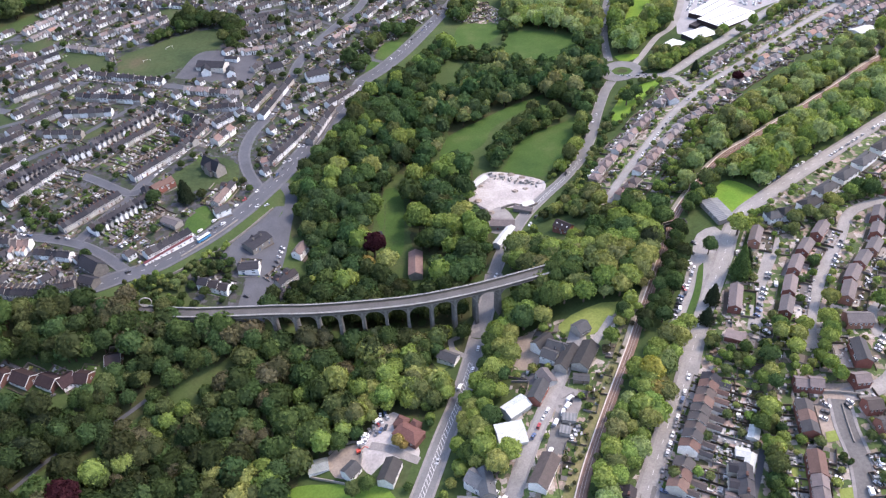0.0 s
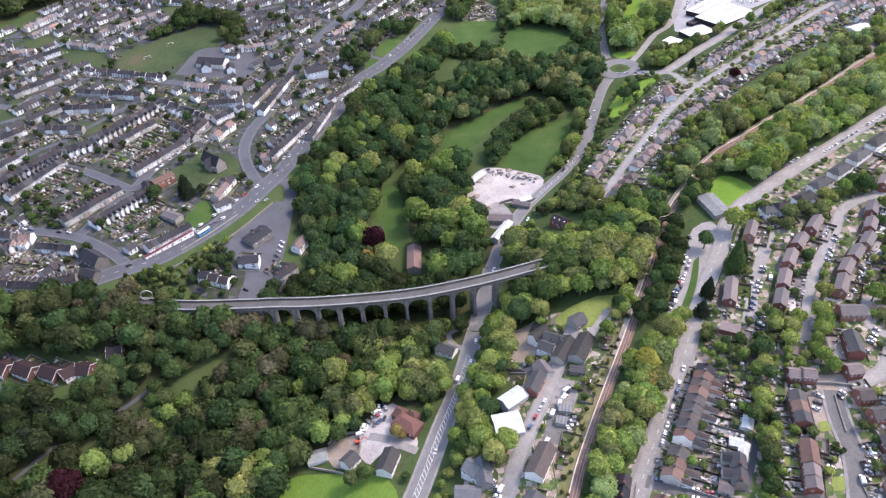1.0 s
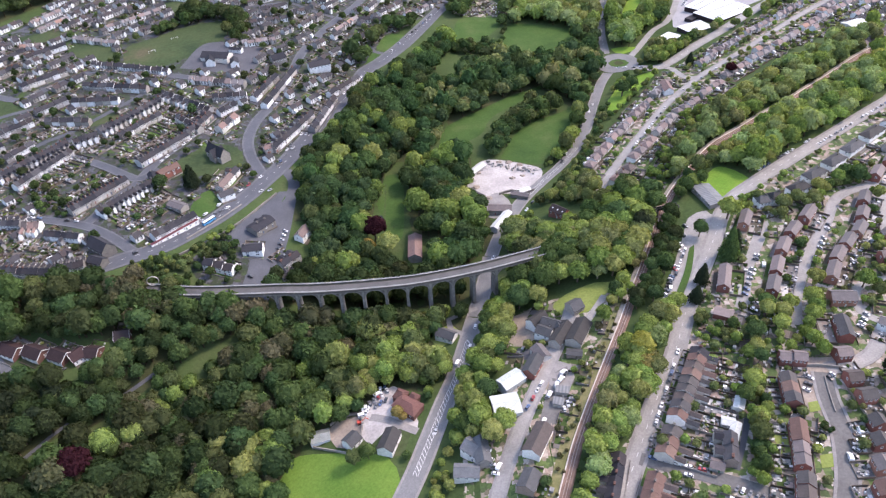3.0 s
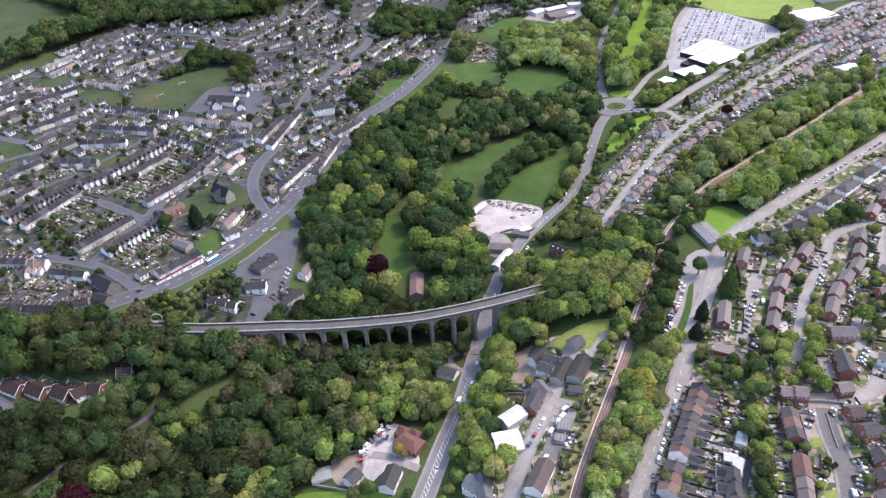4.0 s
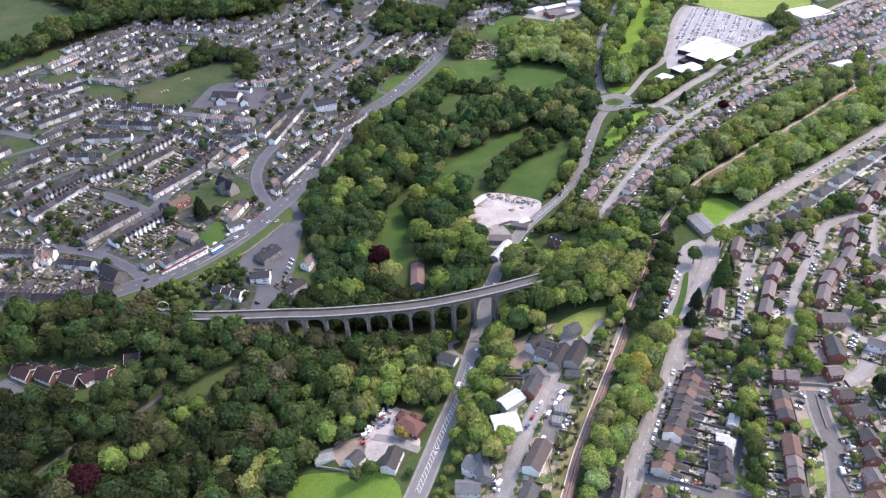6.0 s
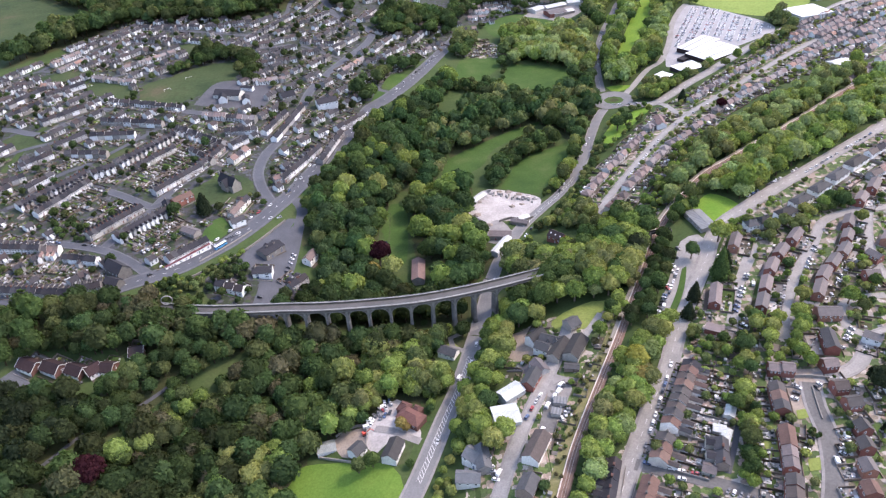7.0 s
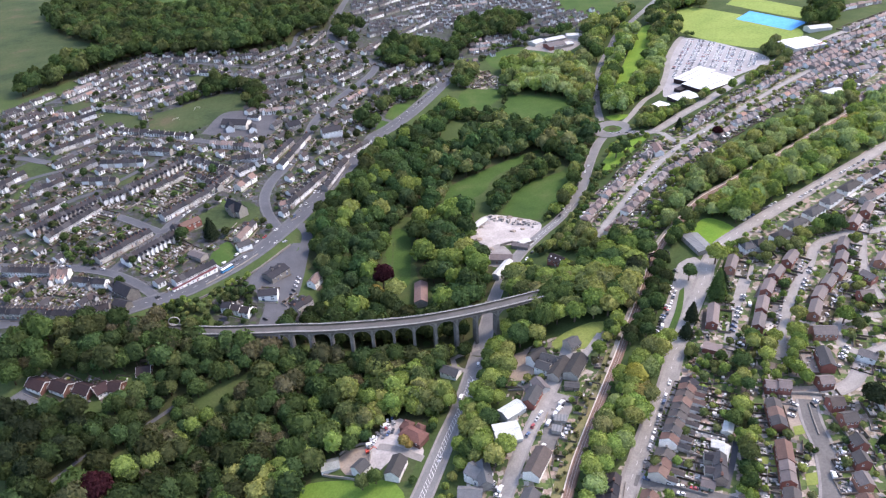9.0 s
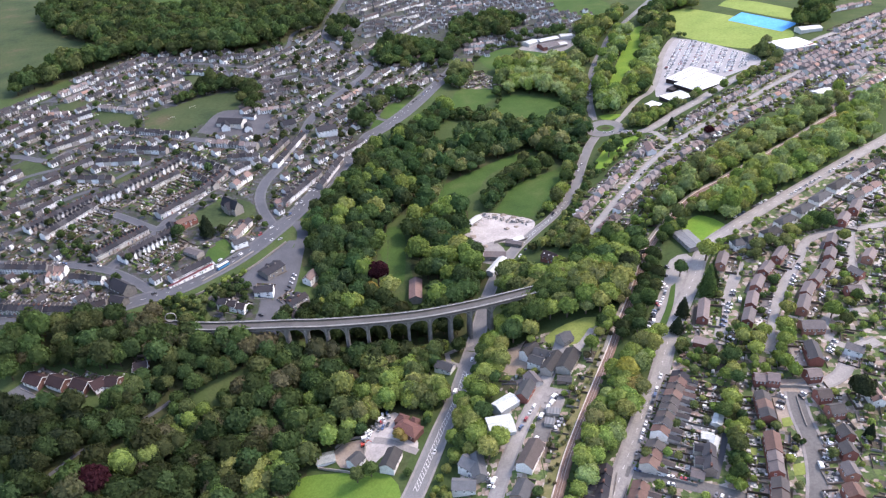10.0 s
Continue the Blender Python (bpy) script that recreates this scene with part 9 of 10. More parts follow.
wood([(217.2, 449.8), (247.2, 477.9), (281.9, 504.0), (324.4, 532.6), (362.8, 559.3), (422.7, 602.0), (468.1, 634.9), (419.6, 548.7), (390.4, 531.4), (365.2, 512.1), (329.9, 480.5), (300.9, 459.0), (264.3, 426.0), (249.7, 419.6), (230.1, 420.4), (224.4, 429.2), (218.3, 434.8)], 9.6, ["lime", "pale", "fresh", "pale", "lime"], 16, "bright spring woodland on the hillside")
wood([(-686.1, 1238.3), (-609.8, 1325.7), (-152.7, 1260.4), (-163.6, 1080.0), (-226.4, 978.9), (-290.9, 938.5), (-405.7, 951.2), (-463.2, 892.4), (-522.0, 806.5), (-528.8, 885.5), (-468.6, 970.1), (-573.7, 1066.4), (-624.8, 1143.2)], 13.2, ["dark", "mid", "dark", "mid"], 17, N1, far=True, floor=True)
wood([(-284.9, 768.8), (-277.8, 821.4), (-218.6, 804.5), (-215.6, 753.1), (-246.3, 756.3), (-292.5, 724.6), (-314.5, 694.4), (-320.7, 706.5)], 10.2, ["dark", "mid"], 18, N1, extra=0.5, far=True)
wood([(-156.7, 1055.2), (-140.9, 1124.5), (-109.7, 1067.7), (-114.3, 951.2), (-136.3, 973.7)], 10.8, ["dark", "mid"], 19, N1, far=True)
wood([(-71.4, 983.7), (-30.2, 1012.9), (28.3, 987.6), (30.4, 940.8), (-52.7, 895.0), (-77.4, 932.7)], 12.0, ["mid", "dark", "mid"], 20, N1, far=True)
wood([(43.9, 1138.3), (116.2, 1204.4), (142.7, 1134.4), (128.3, 1050.0), (76.5, 1069.0), (40.4, 1063.2)], 12.0, ["mid", "dark"], 21, N1, far=True)
wood([(123.9, 1050.4), (212.8, 1075.9), (216.0, 1043.2), (124.4, 1016.1)], 10.8, ["mid"], 22, N1, far=True)
wood([(262.0, 1095.3), (326.3, 1172.4), (334.6, 1129.4), (259.5, 1001.2), (231.6, 910.0), (223.1, 989.2)], 12.0, ["olive", "mid", "fresh"], 23, N1, far=True)
wood([(366.6, 1110.8), (414.2, 1177.7), (460.8, 1145.8), (425.8, 1096.0), (375.1, 1077.1), (366.1, 976.4), (333.8, 993.7)], 12.0, ["mid", "fresh"], 24, N1, far=True)
wood([(369.7, 974.4), (433.3, 866.5), (502.0, 904.0), (502.0, 887.0), (435.0, 834.6), (406.6, 855.2), (363.4, 954.4)], 9.6, ["olive", "mid"], 25, N1, far=True)
wood([(545.7, 1001.9), (614.3, 1074.0), (639.3, 1052.5), (542.0, 907.3), (516.3, 918.9)], 12.0, ["dark", "mid"], 26, N1, far=True)
wood([(-75.5, 770.2), (-51.4, 809.0), (-24.1, 818.3), (-3.4, 816.4), (-43.9, 767.0), (-64.8, 717.3), (-77.4, 664.4), (-88.0, 720.1)], 10.2, ["dark", "mid"], 27, N1, extra=0.5, far=True)
wood([(-121.6, 542.6), (-108.6, 515.3), (-110.0, 441.4), (-112.7, 426.4), (-118.6, 439.8), (-115.2, 471.4)], 9.6, ["mid"], 28, N1, extra=1.0)
wood([(-208.6, 363.9), (-188.2, 383.8), (-175.2, 397.9), (-168.2, 384.7), (-176.8, 353.4), (-137.7, 348.2), (-189.7, 343.8), (-205.8, 347.6)], 7.8, ["mid", "dark", "olive"], 29, "scrub and small trees on the bank", 0.28, 0.52, extra=0.5)
wood([(-307.6, 351.8), (-263.9, 350.0), (-212.6, 357.8), (-194.0, 345.8), (-302.0, 339.3)], 7.8, ["mid", "dark"], 30, "scrub and small trees on the bank", 0.28, 0.52, extra=0.5)
wood([(142.2, 282.3), (155.5, 287.5), (170.9, 273.8), (184.1, 269.4), (175.5, 251.6), (148.8, 257.5), (139.3, 263.1)], 7.8, ["lime", "fresh", "olive", "mid"], 32, "garden trees and hedges", 0.3, 0.58, extra=0.3)
wood([(209.1, 270.1), (215.7, 249.5), (236.9, 242.0), (222.8, 226.6), (205.9, 229.0), (197.2, 243.4), (180.2, 255.4), (193.8, 272.8)], 8.4, ["fresh", "lime", "mid"], 33, "garden trees and hedges", 0.3, 0.58, extra=0.5)
wood([(252.3, 385.9), (279.2, 400.6), (306.3, 413.6), (311.8, 400.0), (266.5, 381.7), (236.3, 366.7), (219.4, 373.6)], 6.6, ["mid", "fresh", "olive"], 34, "tall garden hedge", extra=0.5)
wood([(-175.2, 653.9), (-160.0, 668.3), (-149.7, 636.3), (-164.6, 622.9)], 9.0, ["dark"], 35, "garden trees", extra=0.5)
wood([(-211.0, 476.0), (-205.0, 487.0), (-196.0, 482.0), (-198.0, 470.0)], 7.0, ["deep", "dark"], 36, "dark trees beside the church", 0.4, 0.65, 0.5)
wood([(-166.0, 488.0), (-168.0, 512.0), (-163.5, 512.0), (-161.0, 490.0)], 6.0, ["mid", "olive"], 97, "bushes beside the road", 0.25, 0.45, 0.0, far=True)
wood([(-333.6, 453.0), (-300.8, 455.4), (-281.5, 427.6), (-312.5, 429.2)], 8.4, ["dark", "mid"], 37, "garden trees", 0.14, 0.3, 0.5)

wood([(-133, 343), (13, 343), (13, 378), (-80, 375), (-133, 378)], 9.0, ["deep", "dark"], 51, N1, extra=-0.5, floor=True)
wood([(-126, 327), (11, 327), (11, 312), (-126, 312)], 8.5, ["dark", "mid", "olive"], 52, N1, extra=-0.5, floor=True)

wood([(-200, 335), (-200, 319), (-122, 319), (-122, 335)], 7.8, ["mid", "drab", "dark"], 53, N1, 0.75, 1.1, extra=-0.5, floor=True)
wood([(218.3, 400.4), (274.6, 434.4), (430.4, 538.1), (208.7, 141.8), (66.8, 159.9), (83.7, 197.6), (113.9, 222.1), (137.4, 264.9), (162.8, 307.1), (207.4, 381.2)], 9.6, ["fresh", "lime", "olive", "mid"], 54, "small garden trees and hedges", 0.14, 0.3, 0.2, far=True)
wood([(113.6, 441.5), (182.8, 573.5), (274.0, 674.4), (439.4, 808.8), (680.5, 967.8), (558.1, 757.3), (412.3, 678.9), (288.5, 601.8), (185.2, 489.5), (125.5, 434.2)], 10.2, ["fresh", "olive", "lime"], 55, "small garden trees and hedges", 0.14, 0.3, 0.2, far=True)
wood(TOWN, 17.0, ["deep", "dark", "mid"], 56, "small garden trees and hedges", 0.06, 0.26, 0.3, far=True)
wood([(34.7, 263.6), (39.7, 309.2), (63.5, 319.7), (100.9, 320.5), (104.3, 302.7), (81.3, 258.9), (60.1, 214.6), (48.2, 170.4), (33.2, 172.9), (48.0, 215.7)], 9.6, ["mid", "fresh", "drab"], 57, "small garden trees and hedges", 0.16, 0.34, 0.2, far=True)
wood([(-222, 352), (-222, 328), (-172, 326), (-172, 346)], 7.5, ["mid", "drab", "dark"], 58, N1, 0.7, 0.95, -3.0)
wood([(57.3, 179.3), (69.2, 214.0), (86.5, 248.9), (102.8, 277.5), (104.3, 272.4), (89.6, 243.9), (74.0, 213.6), (63.5, 178.9)], 6.0, ["mid", "olive"], 59, "scrub beside the railway", 0.2, 0.45, -0.5, far=True)
wood([(43.6, 167.8), (52.0, 193.2), (60.8, 218.5), (75.9, 248.6), (91.4, 275.4), (108.9, 307.1), (111.7, 303.7), (93.2, 267.9), (77.4, 239.6), (63.1, 210.6), (54.5, 186.2), (47.7, 167.3)], 5.5, ["drab", "olive"], 60, "scrub beside the railway", 0.16, 0.36, -0.5, far=True)
wood([(141.0, 543.0), (155.8, 588.0), (165.6, 583.0), (147.9, 536.5), (129.8, 498.9), (108.3, 456.7), (98.9, 472.6), (121.0, 499.1)], 5.6, ["mid", "olive", "fresh"], 61, "roadside hedge and small trees", 0.35, 0.6, 0.2, far=True)
wood([(175.4, 414.3), (195.3, 442.6), (217.5, 461.1), (215.5, 437.6), (194.4, 417.9), (181.0, 396.7), (174.2, 398.7)], 8.0, ["fresh", "olive", "mid"], 62, "small trees beside the railway", 0.5, 0.8, 0.2)
wood([(102.3, 455.1), (123.8, 470.5), (127.0, 442.4), (118.6, 423.7), (94.3, 410.0), (99.7, 430.5)], 8.0, ["fresh", "olive"], 63, "trees round a brick house", 0.5, 0.8, 0.2)
wood([(-336.3, 681.4), (-306.2, 768.9), (-297.7, 781.5), (-286.4, 773.5), (-324.5, 685.8)], 6.0, ["dark", "mid"], 64, "hedge along the playing field", 0.5, 0.8, -0.5, far=True)
wood([(-180.7, 372.1), (-166.0, 391.1), (-149.2, 407.6), (-145.5, 400.9), (-161.0, 382.8), (-167.5, 360.7)], 6.0, ["mid", "dark"], 65, "hedge and small trees below the road", 0.4, 0.65, 0.2)
wood([(210.8, 391.1), (231.1, 401.3), (231.0, 390.3), (210.2, 366.9), (202.9, 368.5)], 6.0, ["fresh", "mid"], 66, "garden trees and hedges", 0.3, 0.6, 0.2)
wood([(193.3, 285.0), (230.0, 343.3), (242.8, 360.3), (246.9, 356.1), (230.2, 330.7), (211.0, 298.5)], 6.5, ["mid", "fresh"], 67, "hedges behind the brick houses", 0.4, 0.72, 0.0)
wood([(252.7, 291.2), (273.8, 322.2), (285.1, 351.9), (305.1, 383.6), (310.6, 382.5), (284.6, 332.5), (272.4, 299.1), (255.5, 280.0)], 6.0, ["fresh", "mid"], 68, "hedges behind the brick houses", 0.4, 0.72, 0.0)
wood([(61.1, 454.0), (83.3, 484.6), (90.6, 487.9), (74.7, 457.7), (66.4, 447.9)], 6.0, ["dark", "pine"], 69, "dark trees beside the stone yard", 0.5, 0.8, 0.0)
wood([(-20.1, 265.5), (-10.0, 284.7), (-1.2, 277.6), (-10.6, 252.9), (-18.2, 236.5), (-21.4, 245.5)], 6.0, ["fresh", "mid", "olive"], 70, "scrub between the yard and the road", 0.35, 0.65, 0.3)
wood([(-36.5, 212.0), (-27.1, 213.2), (-22.4, 232.6), (-19.2, 229.9), (-26.4, 202.2), (-32.8, 182.5), (-38.7, 183.4)], 5.5, ["mid", "fresh"], 71, "scrub beside the main road", 0.3, 0.6, 0.0)
wood([(-11.7, 200.1), (-1.6, 222.2), (8.6, 231.9), (9.6, 222.4), (1.0, 209.9), (-3.5, 178.9), (-15.1, 180.5)], 6.0, ["fresh", "mid"], 72, "scrub between the road and gardens", 0.3, 0.6, 0.3)
wood([(-172.9, 385.3), (-151.0, 417.4), (-145.9, 407.9), (-146.8, 394.0), (-140.3, 356.4), (-163.3, 355.2), (-173.4, 366.3)], 7.5, ["mid", "dark"], 73, "garden trees and hedges", 0.25, 0.5, 0.3, far=True)

wood([(54.4, 396.7), (71.0, 430.5), (83.8, 449.0), (104.9, 469.8), (122.8, 489.4), (127.5, 479.5), (115.2, 450.8), (100.8, 436.5), (99.0, 407.4), (77.3, 412.3), (64.2, 396.4)], 6.4, ["mid", "dark", "fresh", "olive"], 74, "trees and hedge beside the main road", 0.45, 0.75, -0.5)
wood([(62, 348), (88, 352), (92, 372), (80, 380), (64, 374)], 7.0, ["fresh", "mid", "olive"], 75, "trees over the end of the viaduct", 0.7, 1.1, -2.0)
wood([(-218.2, 370.9), (-189.9, 384.7), (-166.5, 409.2), (-152.5, 425.4), (-148.7, 419.1), (-164.1, 398.0), (-180.0, 377.2), (-183.0, 356.9), (-209.4, 354.2)], 5.6, ["mid", "fresh", "dark"], 76, "hedge and scrub below the town road", 0.26, 0.5, 0.6)
wood([(87.5, 506.7), (102.1, 516.1), (120.6, 552.0), (137.4, 595.9), (143.6, 593.5), (127.1, 541.5), (109.4, 505.7), (89.6, 493.4)], 5.6, ["mid", "fresh", "dark"], 77, "hedge between field and main road", 0.4, 0.75, -0.5, far=True)

wood([(183.7, 200.3), (189.0, 198.1), (190.7, 192.1), (187.7, 190.5), (183.5, 196.0)], 2.6, ["mid", "dark"], 78, "low clipped hedge beside the close", 0.5, 0.7, -5.0, far=True)

wood([(162.0, 238.2), (170.1, 236.7), (163.1, 209.7), (148.1, 167.5), (141.6, 168.4), (149.7, 197.2)], 5.0, ["mid", "fresh", "dark"], 79, "tall hedge between back gardens", 0.5, 0.8, -1.0)
wood([(147.8, 369.0), (134.3, 333.2), (119.3, 306.8), (110.2, 292.7), (102.2, 294.6), (99.9, 317.2), (119.6, 325.5), (135.1, 359.8)], 6.4, ["fresh", "olive", "mid", "lime"], 80, "trees and scrub beside the railway", 0.45, 0.8, -0.8)

wood([(76.2, 754.3), (90.5, 828.5), (102.2, 830.6), (85.4, 752.9)], 6.6, ["dark", "mid"], 81, "dark hedge between fields", 0.4, 0.75, 0.0, far=True)
wood([(22.3, 771.2), (56.3, 773.4), (81.1, 750.3), (85.6, 730.3), (72.5, 729.3), (21.4, 752.3)], 7.0, ["dark", "mid"], 82, "dark hedge between fields", 0.45, 0.8, 0.0, far=True)
wood([(160.2, 563.5), (164.5, 597.7), (191.0, 648.8), (227.6, 657.9), (228.1, 647.0), (189.6, 596.2), (164.5, 563.9)], 4.6, ["mid", "fresh"], 83, "hedge round a bright green", 0.4, 0.75, -0.3, far=True)

wood([(161.1, 439.4), (188.5, 490.2), (215.5, 529.2), (237.5, 552.1), (244.5, 538.5), (222.0, 510.0), (193.7, 468.7), (176.6, 436.2), (163.9, 416.6)], 6.2, ["fresh", "mid", "lime", "olive"], 84, "garden trees and bushes behind the houses", 0.3, 0.62, 0.2)
wood([(-182.4, 251.7), (-169.8, 262.7), (-154.5, 272.4), (-140.3, 283.4), (-129.3, 275.5), (-137.2, 254.0), (-162.5, 244.7)], 8.0, ["mid", "drab", "mid", "dark"], 85, N1, 0.5, 0.85, 1.5)

# far hedges and copses
wood([(371.8, 990.6), (397.6, 935.2), (423.1, 877.5), (452.6, 840.5), (447.4, 818.2), (409.5, 861.5), (384.6, 920.0), (363.8, 965.1)], 8.5, ["mid", "olive", "fresh"], 86, "hedge of trees below the sports field", 0.5, 0.85, 0.0, far=True)
wood([(245.1, 1111.4), (295.2, 1206.4), (322.1, 1216.2), (297.3, 1120.9), (253.3, 1011.2), (231.7, 940.6), (227.4, 967.7)], 11.0, ["mid", "olive", "mid"], 87, N1, far=True)
wood([(307.3, 1014.7), (344.5, 1095.9), (400.0, 1167.9), (423.2, 1144.6), (392.0, 1096.8), (359.8, 1018.7), (331.4, 984.5)], 11.0, ["mid", "dark", "olive"], 88, N1, far=True)
wood([(426.7, 621.0), (509.5, 686.4), (486.6, 646.2), (418.2, 594.0)], 9.5, ["olive", "pale", "fresh"], 89, N1, far=True)
wood([(67.8, 976.6), (98.6, 1017.7), (130.6, 1031.8), (157.7, 1005.8), (176.3, 971.0), (172.4, 956.6), (153.1, 985.2), (128.1, 1009.9), (98.3, 996.5), (69.7, 957.2)], 6.0, ["dark", "mid"], 90, "dark hedge round a paddock", 0.4, 0.7, -0.5, far=True)
wood([(30.5, 1043.3), (71.6, 1130.4), (144.4, 1190.6), (167.4, 1141.8), (113.6, 1080.6), (64.6, 1026.9), (36.6, 988.0)], 10.0, ["dark", "mid"], 91, N1, 0.5, 0.8, 0.5, far=True)
wood([(-726.9, 1195.5), (-700.9, 1266.6), (-555.6, 1059.8), (-518.3, 947.6), (-545.9, 822.2)], 30.0, ["dark", "mid"], 92, "scattered bushes on a rough meadow", 0.08, 0.16, 0.5, far=True)
wood([(-191.4, 262.8), (-180.6, 271.9), (-166.1, 277.3), (-148.3, 286.8), (-132.0, 276.1), (-138.5, 250.0), (-173.8, 243.6), (-190.0, 249.8)], 7.6, ["mid", "drab", "mid", "fresh", "dark"], 93, N1, 0.5, 0.85, 0.0)
wood([(-293.5, 786.7), (-292.1, 808.3), (-255.8, 816.4), (-213.6, 804.8), (-199.0, 735.3), (-210.1, 719.1), (-223.3, 755.4), (-255.1, 781.7), (-282.9, 771.6)], 8.5, ["dark", "deep", "mid"], 94, N1, 0.5, 0.85, 0.0, far=True)
wood([(-321.0, 699.3), (-301.7, 730.7), (-288.6, 775.7), (-293.7, 790.3), (-307.2, 750.7), (-326.7, 718.0)], 5.6, ["dark", "deep"], 95, "dark hedge along the playing field", 0.4, 0.7, -0.5, far=True)
wood([(-285.6, 690.2), (-273.1, 689.3), (-257.5, 711.8), (-266.9, 724.6)], 8.0, ["dark", "mid"], 96, "bushes beside the playing field", 0.3, 0.55, 0.0, far=True)

# trees that stand out singly
OWN = "broadleaf tree in fresh spring leaf"
grove([(110.3, 270.7), (124.7, 287.3), (140.1, 299.9), (139.9, 285.0), (128.1, 267.6), (119.6, 246.5), (106.7, 224.2), (90.5, 200.6), (80.5, 197.8), (64.6, 163.4), (57.0, 163.9), (72.7, 214.3), (92.5, 248.4)], 8.0, ["fresh", "pale", "lime", "fresh", "olive"], 41, OWN, "trees beside the railway", 5.8, extra=-1.5)
grove([(21.0, 299.7), (33.7, 324.8), (42.9, 320.8), (38.5, 292.0), (32.1, 271.1), (24.2, 253.6), (22.3, 231.7), (29.9, 219.7), (25.4, 206.6), (14.5, 222.2), (-4.4, 211.7), (-0.9, 235.3), (11.0, 269.5)], 8.2, ["fresh", "lime", "fresh", "mid"], 42, OWN, "trees beside the main road", 6.1, extra=-1.0)
grove([(43.4, 390.3), (63.6, 408.3), (75.0, 397.4), (104.2, 395.7), (124.2, 426.2), (148.2, 421.7), (161.5, 407.8), (149.1, 374.5), (132.9, 349.3), (116.4, 328.6), (94.6, 328.2), (72.0, 327.2), (58.7, 312.9), (34.7, 319.2), (40.6, 346.4), (69.9, 358.1), (47.8, 383.3)], 10.4, ["olive", "fresh", "mid", "olive", "fresh", "mid"], 43, OWN, "trees at the end of the viaduct", 7.6, extra=0.5)
grove([(167.6, 391.5), (171.2, 381.6), (150.9, 339.6), (134.1, 306.8), (115.2, 288.3), (112.5, 294.2), (137.8, 336.1), (158.4, 379.2)], 8.0, ["dark", "deep", "mid"], 44, "dark pine tree beside the railway", "dark trees beside the railway", 5.1, conifer=False, extra=0.0)
grove([(-53.7, 291.8), (-36.0, 312.6), (-13.1, 309.6), (-8.1, 280.1), (-20.5, 263.0), (-38.1, 269.8), (-51.5, 257.7), (-68.8, 255.4), (-81.7, 245.3), (-95.2, 243.4), (-83.2, 258.3)], 10.6, ["lime", "fresh", "olive"], 45, OWN, "trees above the yard", 6.3)
grove([(171.9, 264.8), (180.7, 267.2), (176.7, 248.8), (165.0, 225.1), (155.6, 196.3), (143.1, 181.1), (151.6, 211.6), (163.7, 237.8)], 8.8, ["fresh", "mid", "lime"], 46, OWN, "trees between the gardens", 4.9, extra=0.0)
grove([(192.4, 297.0), (208.6, 283.0), (224.2, 299.7), (225.8, 290.9), (211.4, 266.9), (181.9, 267.0)], 10.0, ["fresh", "mid"], 47, OWN, "trees in the estate", 5.5, extra=0.0)
grove([(-149.5, 231.4), (-129.6, 246.5), (-93.6, 231.3), (-94.8, 195.2), (-138.9, 199.1)], 11.2, ["fresh", "mid"], 48, OWN, "large trees by the field", 7.1)
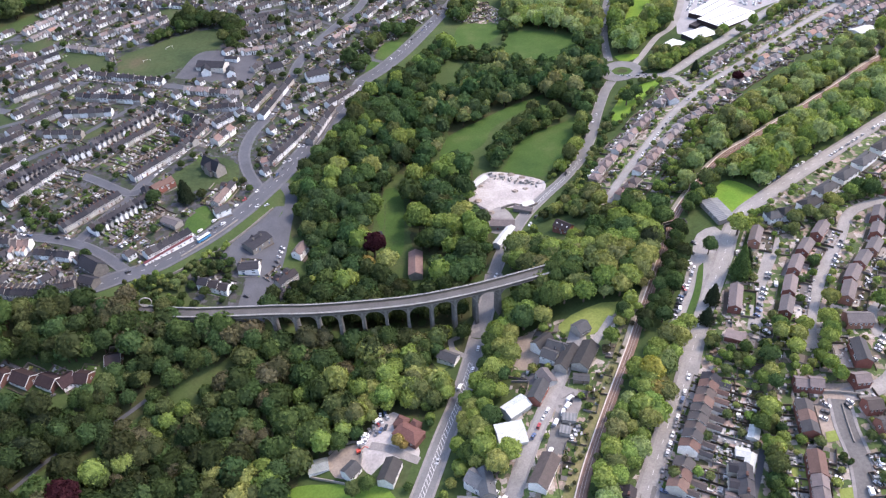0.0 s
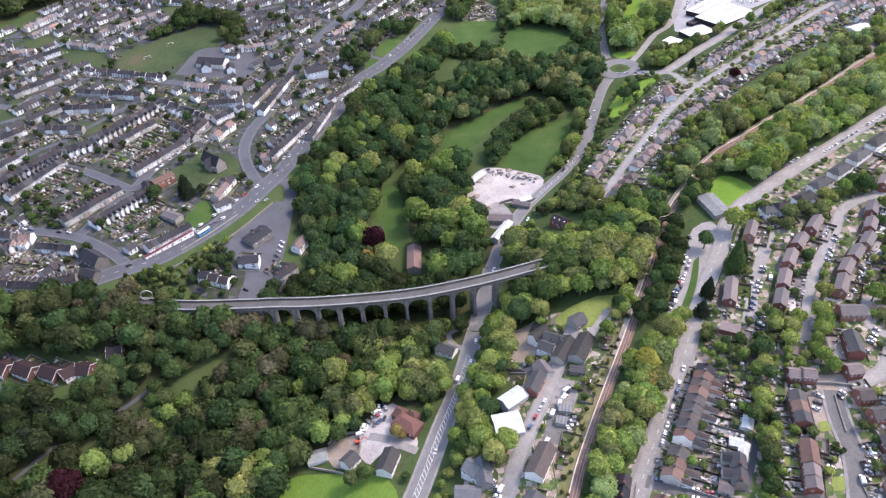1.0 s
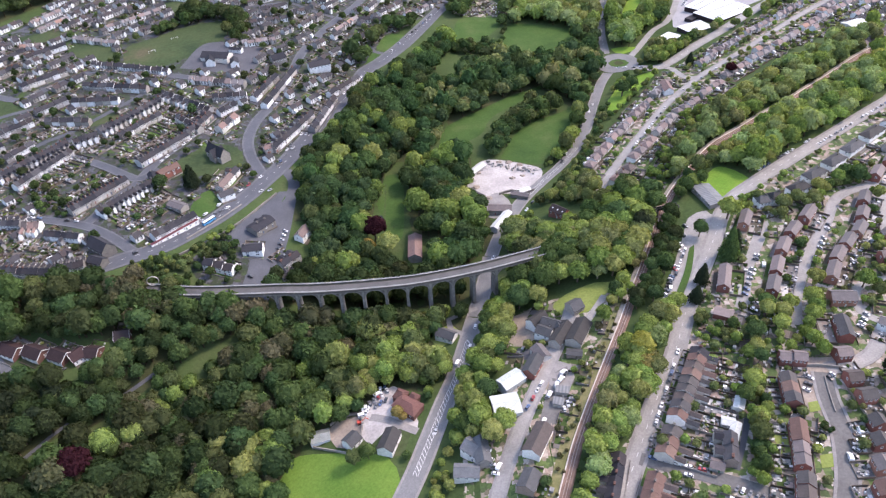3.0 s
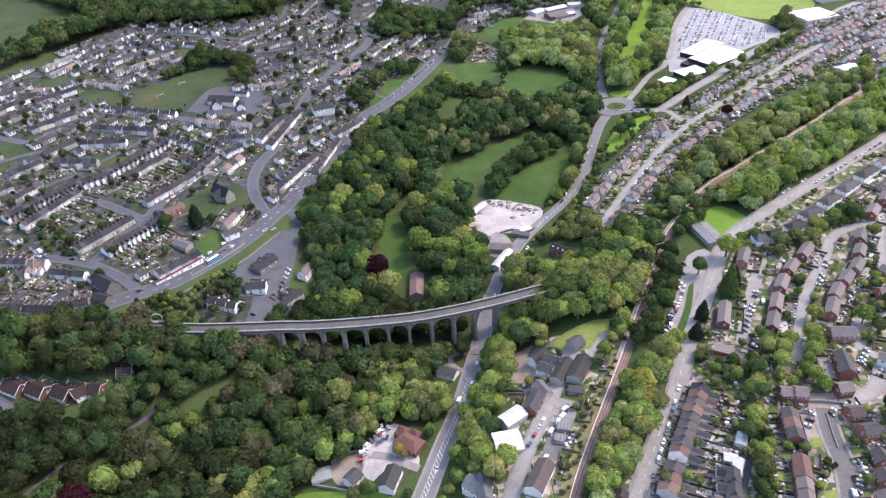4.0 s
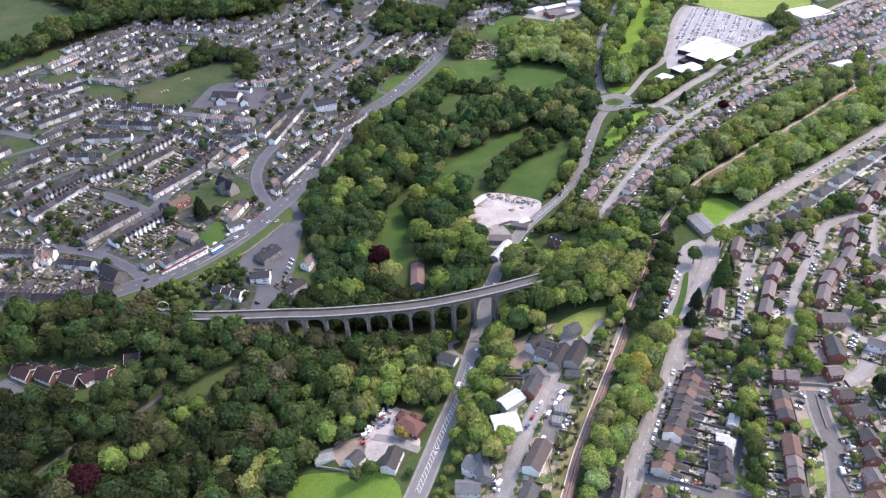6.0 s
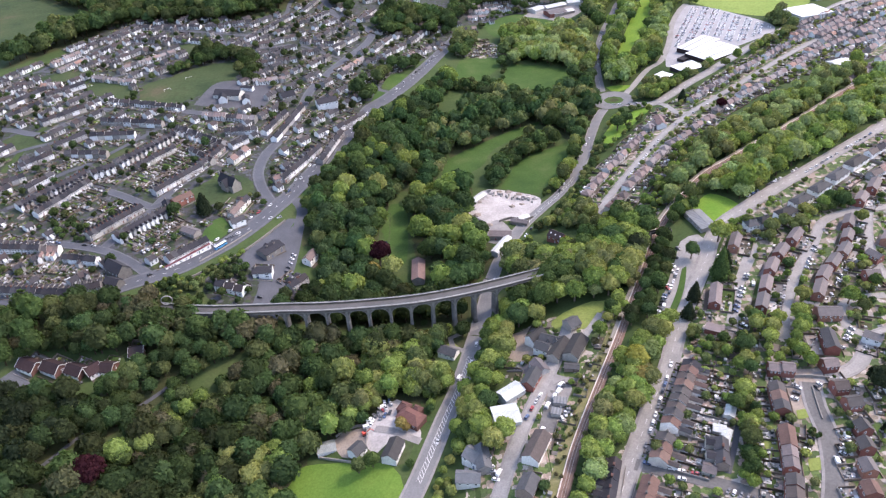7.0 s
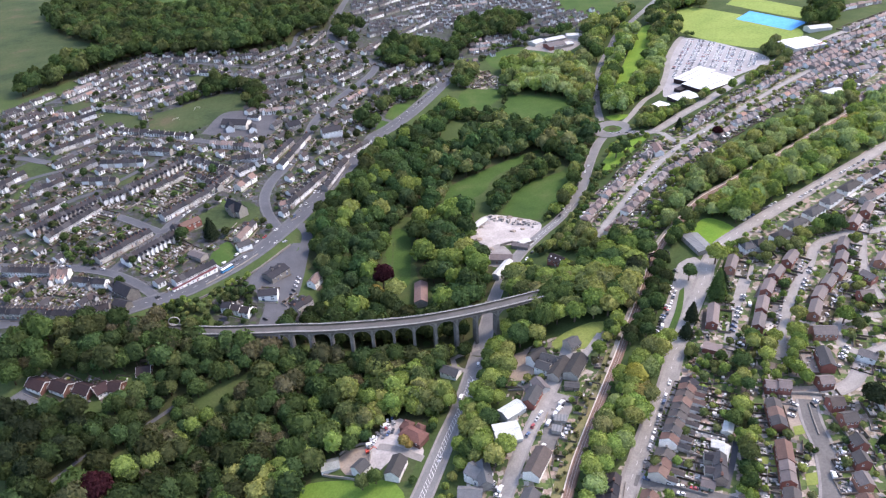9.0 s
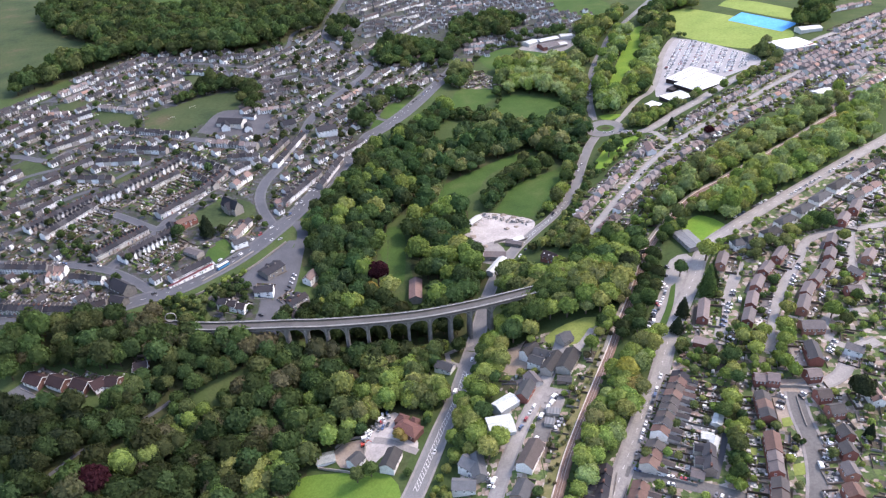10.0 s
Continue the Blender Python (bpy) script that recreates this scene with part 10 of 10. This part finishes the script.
for p, r, kinds, label, con in (
        ((59.9, 393.8), 7.6, ["olive"], OWN, False), ((69.5, 389.9), 8.2, ["olive"], OWN, False), ((79.1, 382.0), 8.2, ["fresh"], OWN, False), ((89.9, 378.5), 8.2, ["fresh"], OWN, False), ((99.9, 375.6), 8.0, ["lime"], OWN, False), ((77.3, 363.4), 7.4, ["mid"], OWN, False),
        ((81.6, 367.5), 8.0, ["mid"], OWN, False), ((87.2, 358.7), 8.0, ["mid"], OWN, False), ((69.4, 355.5), 6.4, ["mid"], OWN, False), ((59.9, 355.3), 6.0, ["mid"], OWN, False), ((49.4, 354.2), 5.6, ["fresh"], OWN, False),
        ((-204.2, 214.0), 9.0, ["purple"], "dark purple-leaved tree in the wood", False), ((-51.2, 414.5), 9.2, ["purple"], "dark purple-leaved tree by the villa", False),
        ((-133.4, 233.8), 6.6, ["lime"], OWN, False), ((-195.9, 229.3), 7.2, ["lime"], OWN, False), ((-181.3, 236.4), 6.6, ["lime"], OWN, False), ((-41.0, 401.5), 8.2, ["lime"], OWN, False),
        ((-55.7, 399.1), 6.6, ["bronze"], "bronze-leaved tree beside the lawn", False), ((17.3, 441.9), 9.6, ["fresh"], OWN, False), ((24.8, 417.4), 9.6, ["fresh"], OWN, False), ((5.6, 436.3), 7.8, ["fresh"], OWN, False),
        ((185.8, 334.0), 7.0, ["mid"], "broad dark green conifer beside the road", True), ((192.7, 342.9), 5.4, ["pine"], "tall dark conifer beside the road", True), ((175.4, 359.6), 5.4, ["mid"], OWN, False), ((199.4, 374.7), 7.4, ["fresh"], OWN, False),
        ((139.6, 372.2), 7.2, ["pine"], "dark yew-like tree by the railway", False), ((112.3, 259.8), 7.0, ["gold"], "tree in golden spring leaf", False), ((110.5, 246.7), 6.5, ["bronze"], "tree in bronze spring leaf", False),
        ((231.5, 221.0), 7.0, ["pine"], "broad dark cedar-like tree beside a drive", False), ((238.7, 229.1), 2.8, ["pine"], "dark conifer beside a drive", True), ((223.1, 193.6), 3.2, ["pine"], "dark conifer beside a drive", True), ((162.1, 312.7), 5.4, ["pine"], "dark conifer beside the road", True), ((153.5, 297.2), 4.8, ["pine"], "dark conifer beside the road", True), ((140.1, 292.9), 5.4, ["fresh"], OWN, False),
        ((226.6, 300.9), 5.4, ["fresh"], OWN, False), ((216.8, 283.1), 5.4, ["fresh"], OWN, False), ((252.5, 293.5), 6.0, ["fresh"], OWN, False), ((225.7, 389.2), 4.2, ["olive"], OWN, False), ((238.0, 379.5), 4.2, ["olive"], OWN, False),
        ((-2.9, 272.8), 5.4, ["fresh"], OWN, False), ((-47.3, 215.5), 4.5, ["mid"], OWN, False), ((-31.8, 241.8), 3.6, ["bronze"], "small bronze-leaved tree by the brick house", False), ((-28.5, 238.9), 2.6, ["bronze"], "small bronze-leaved tree by the brick house", False), ((-2.7, 279.1), 4.8, ["olive"], OWN, False), ((-222.1, 463.2), 6.0, ["dark"], "dark tree in a garden", False),
        ((-198.6, 467.6), 7.2, ["pine"], "dark conifer in a garden", True), ((107.9, 312.8), 4.8, ["mid"], OWN, False), ((96.1, 291.4), 4.8, ["fresh"], OWN, False), ((182.7, 608.3), 7.2, ["mid"], OWN, False), ((193.6, 618.1), 6.0, ["mid"], OWN, False),
        ((261.3, 655.1), 4.8, ["pine"], "dark conifer beside the road", True), ((285.1, 609.4), 5.4, ["purple"], "dark purple-leaved garden tree", False), ((-55.3, 213.4), 4.8, ["mid"], OWN, False), ((106.5, 197.7), 3.6, ["olive"], OWN, False)):
    tree(p, r, kinds, label, con)


# ---- gardens: gathered pieces ----
tagged(new("garden_plots", plots.mesh("garden_plots", M["plots"])), "garden plots of grass, paving and soil", "gardens", kind="stuff")
tagged(new("garden_fences", fences.mesh("garden_fences", M["timber"])), "timber fences and low walls between gardens", "fences", kind="stuff")
tagged(new("garden_patios", patios.mesh("garden_patios", M["patio"])), "pale slabs and concrete patches in terrace gardens", "patio", kind="stuff")
tagged(new("garden_clutter", clutter.mesh("garden_clutter", M["clutter"])), "small odds and ends in back gardens", "clutter", kind="stuff")


def shrubs():
    r = random.Random(21)
    V, F, C, n = [], [], [], 0
    for x, y, R in SHRUBS:
        v, f = r.choice(BUSH)
        w = v * R + np.array([x, y, float(land(x, y)) - 0.1 * R])
        V.append(w)
        F.append(f + n)
        n += len(w)
        C.append(np.tile((*tint_of(r, ["mid", "dark", "fresh", "olive"]), 1.0), (len(w), 1)))
    me = tri_mesh("garden_shrubs", np.vstack(V), np.vstack(F), M["leaf_wood"])
    me.attributes.new("tint", "FLOAT_COLOR", "POINT").data.foreach_set("color", np.vstack(C).astype(np.float32).ravel())
    tagged(new("garden_shrubs", me), "green shrubs and small trees in gardens", "shrubs", kind="stuff")


shrubs()


def sheds():
    body = Soup().box(-1.2, 1.2, -0.9, 0.9, -0.5, 1.9).mesh("body", M["timber"])
    roof = gable_roof(2.4, 1.8, 1.85, 2.4, "grey_tile", 0.15, 0.15, 0.08)
    for x, y, a in SHEDS[:100]:
        top = new("garden_shed")
        top.location, top.rotation_euler = (x, y, float(land(x, y)) + 0.1), (0, 0, a)
        part("body", body, top)
        part("roof", roof, top)
        tagged(top, "small timber garden shed with a felt roof", "shed", "garden sheds")


sheds()
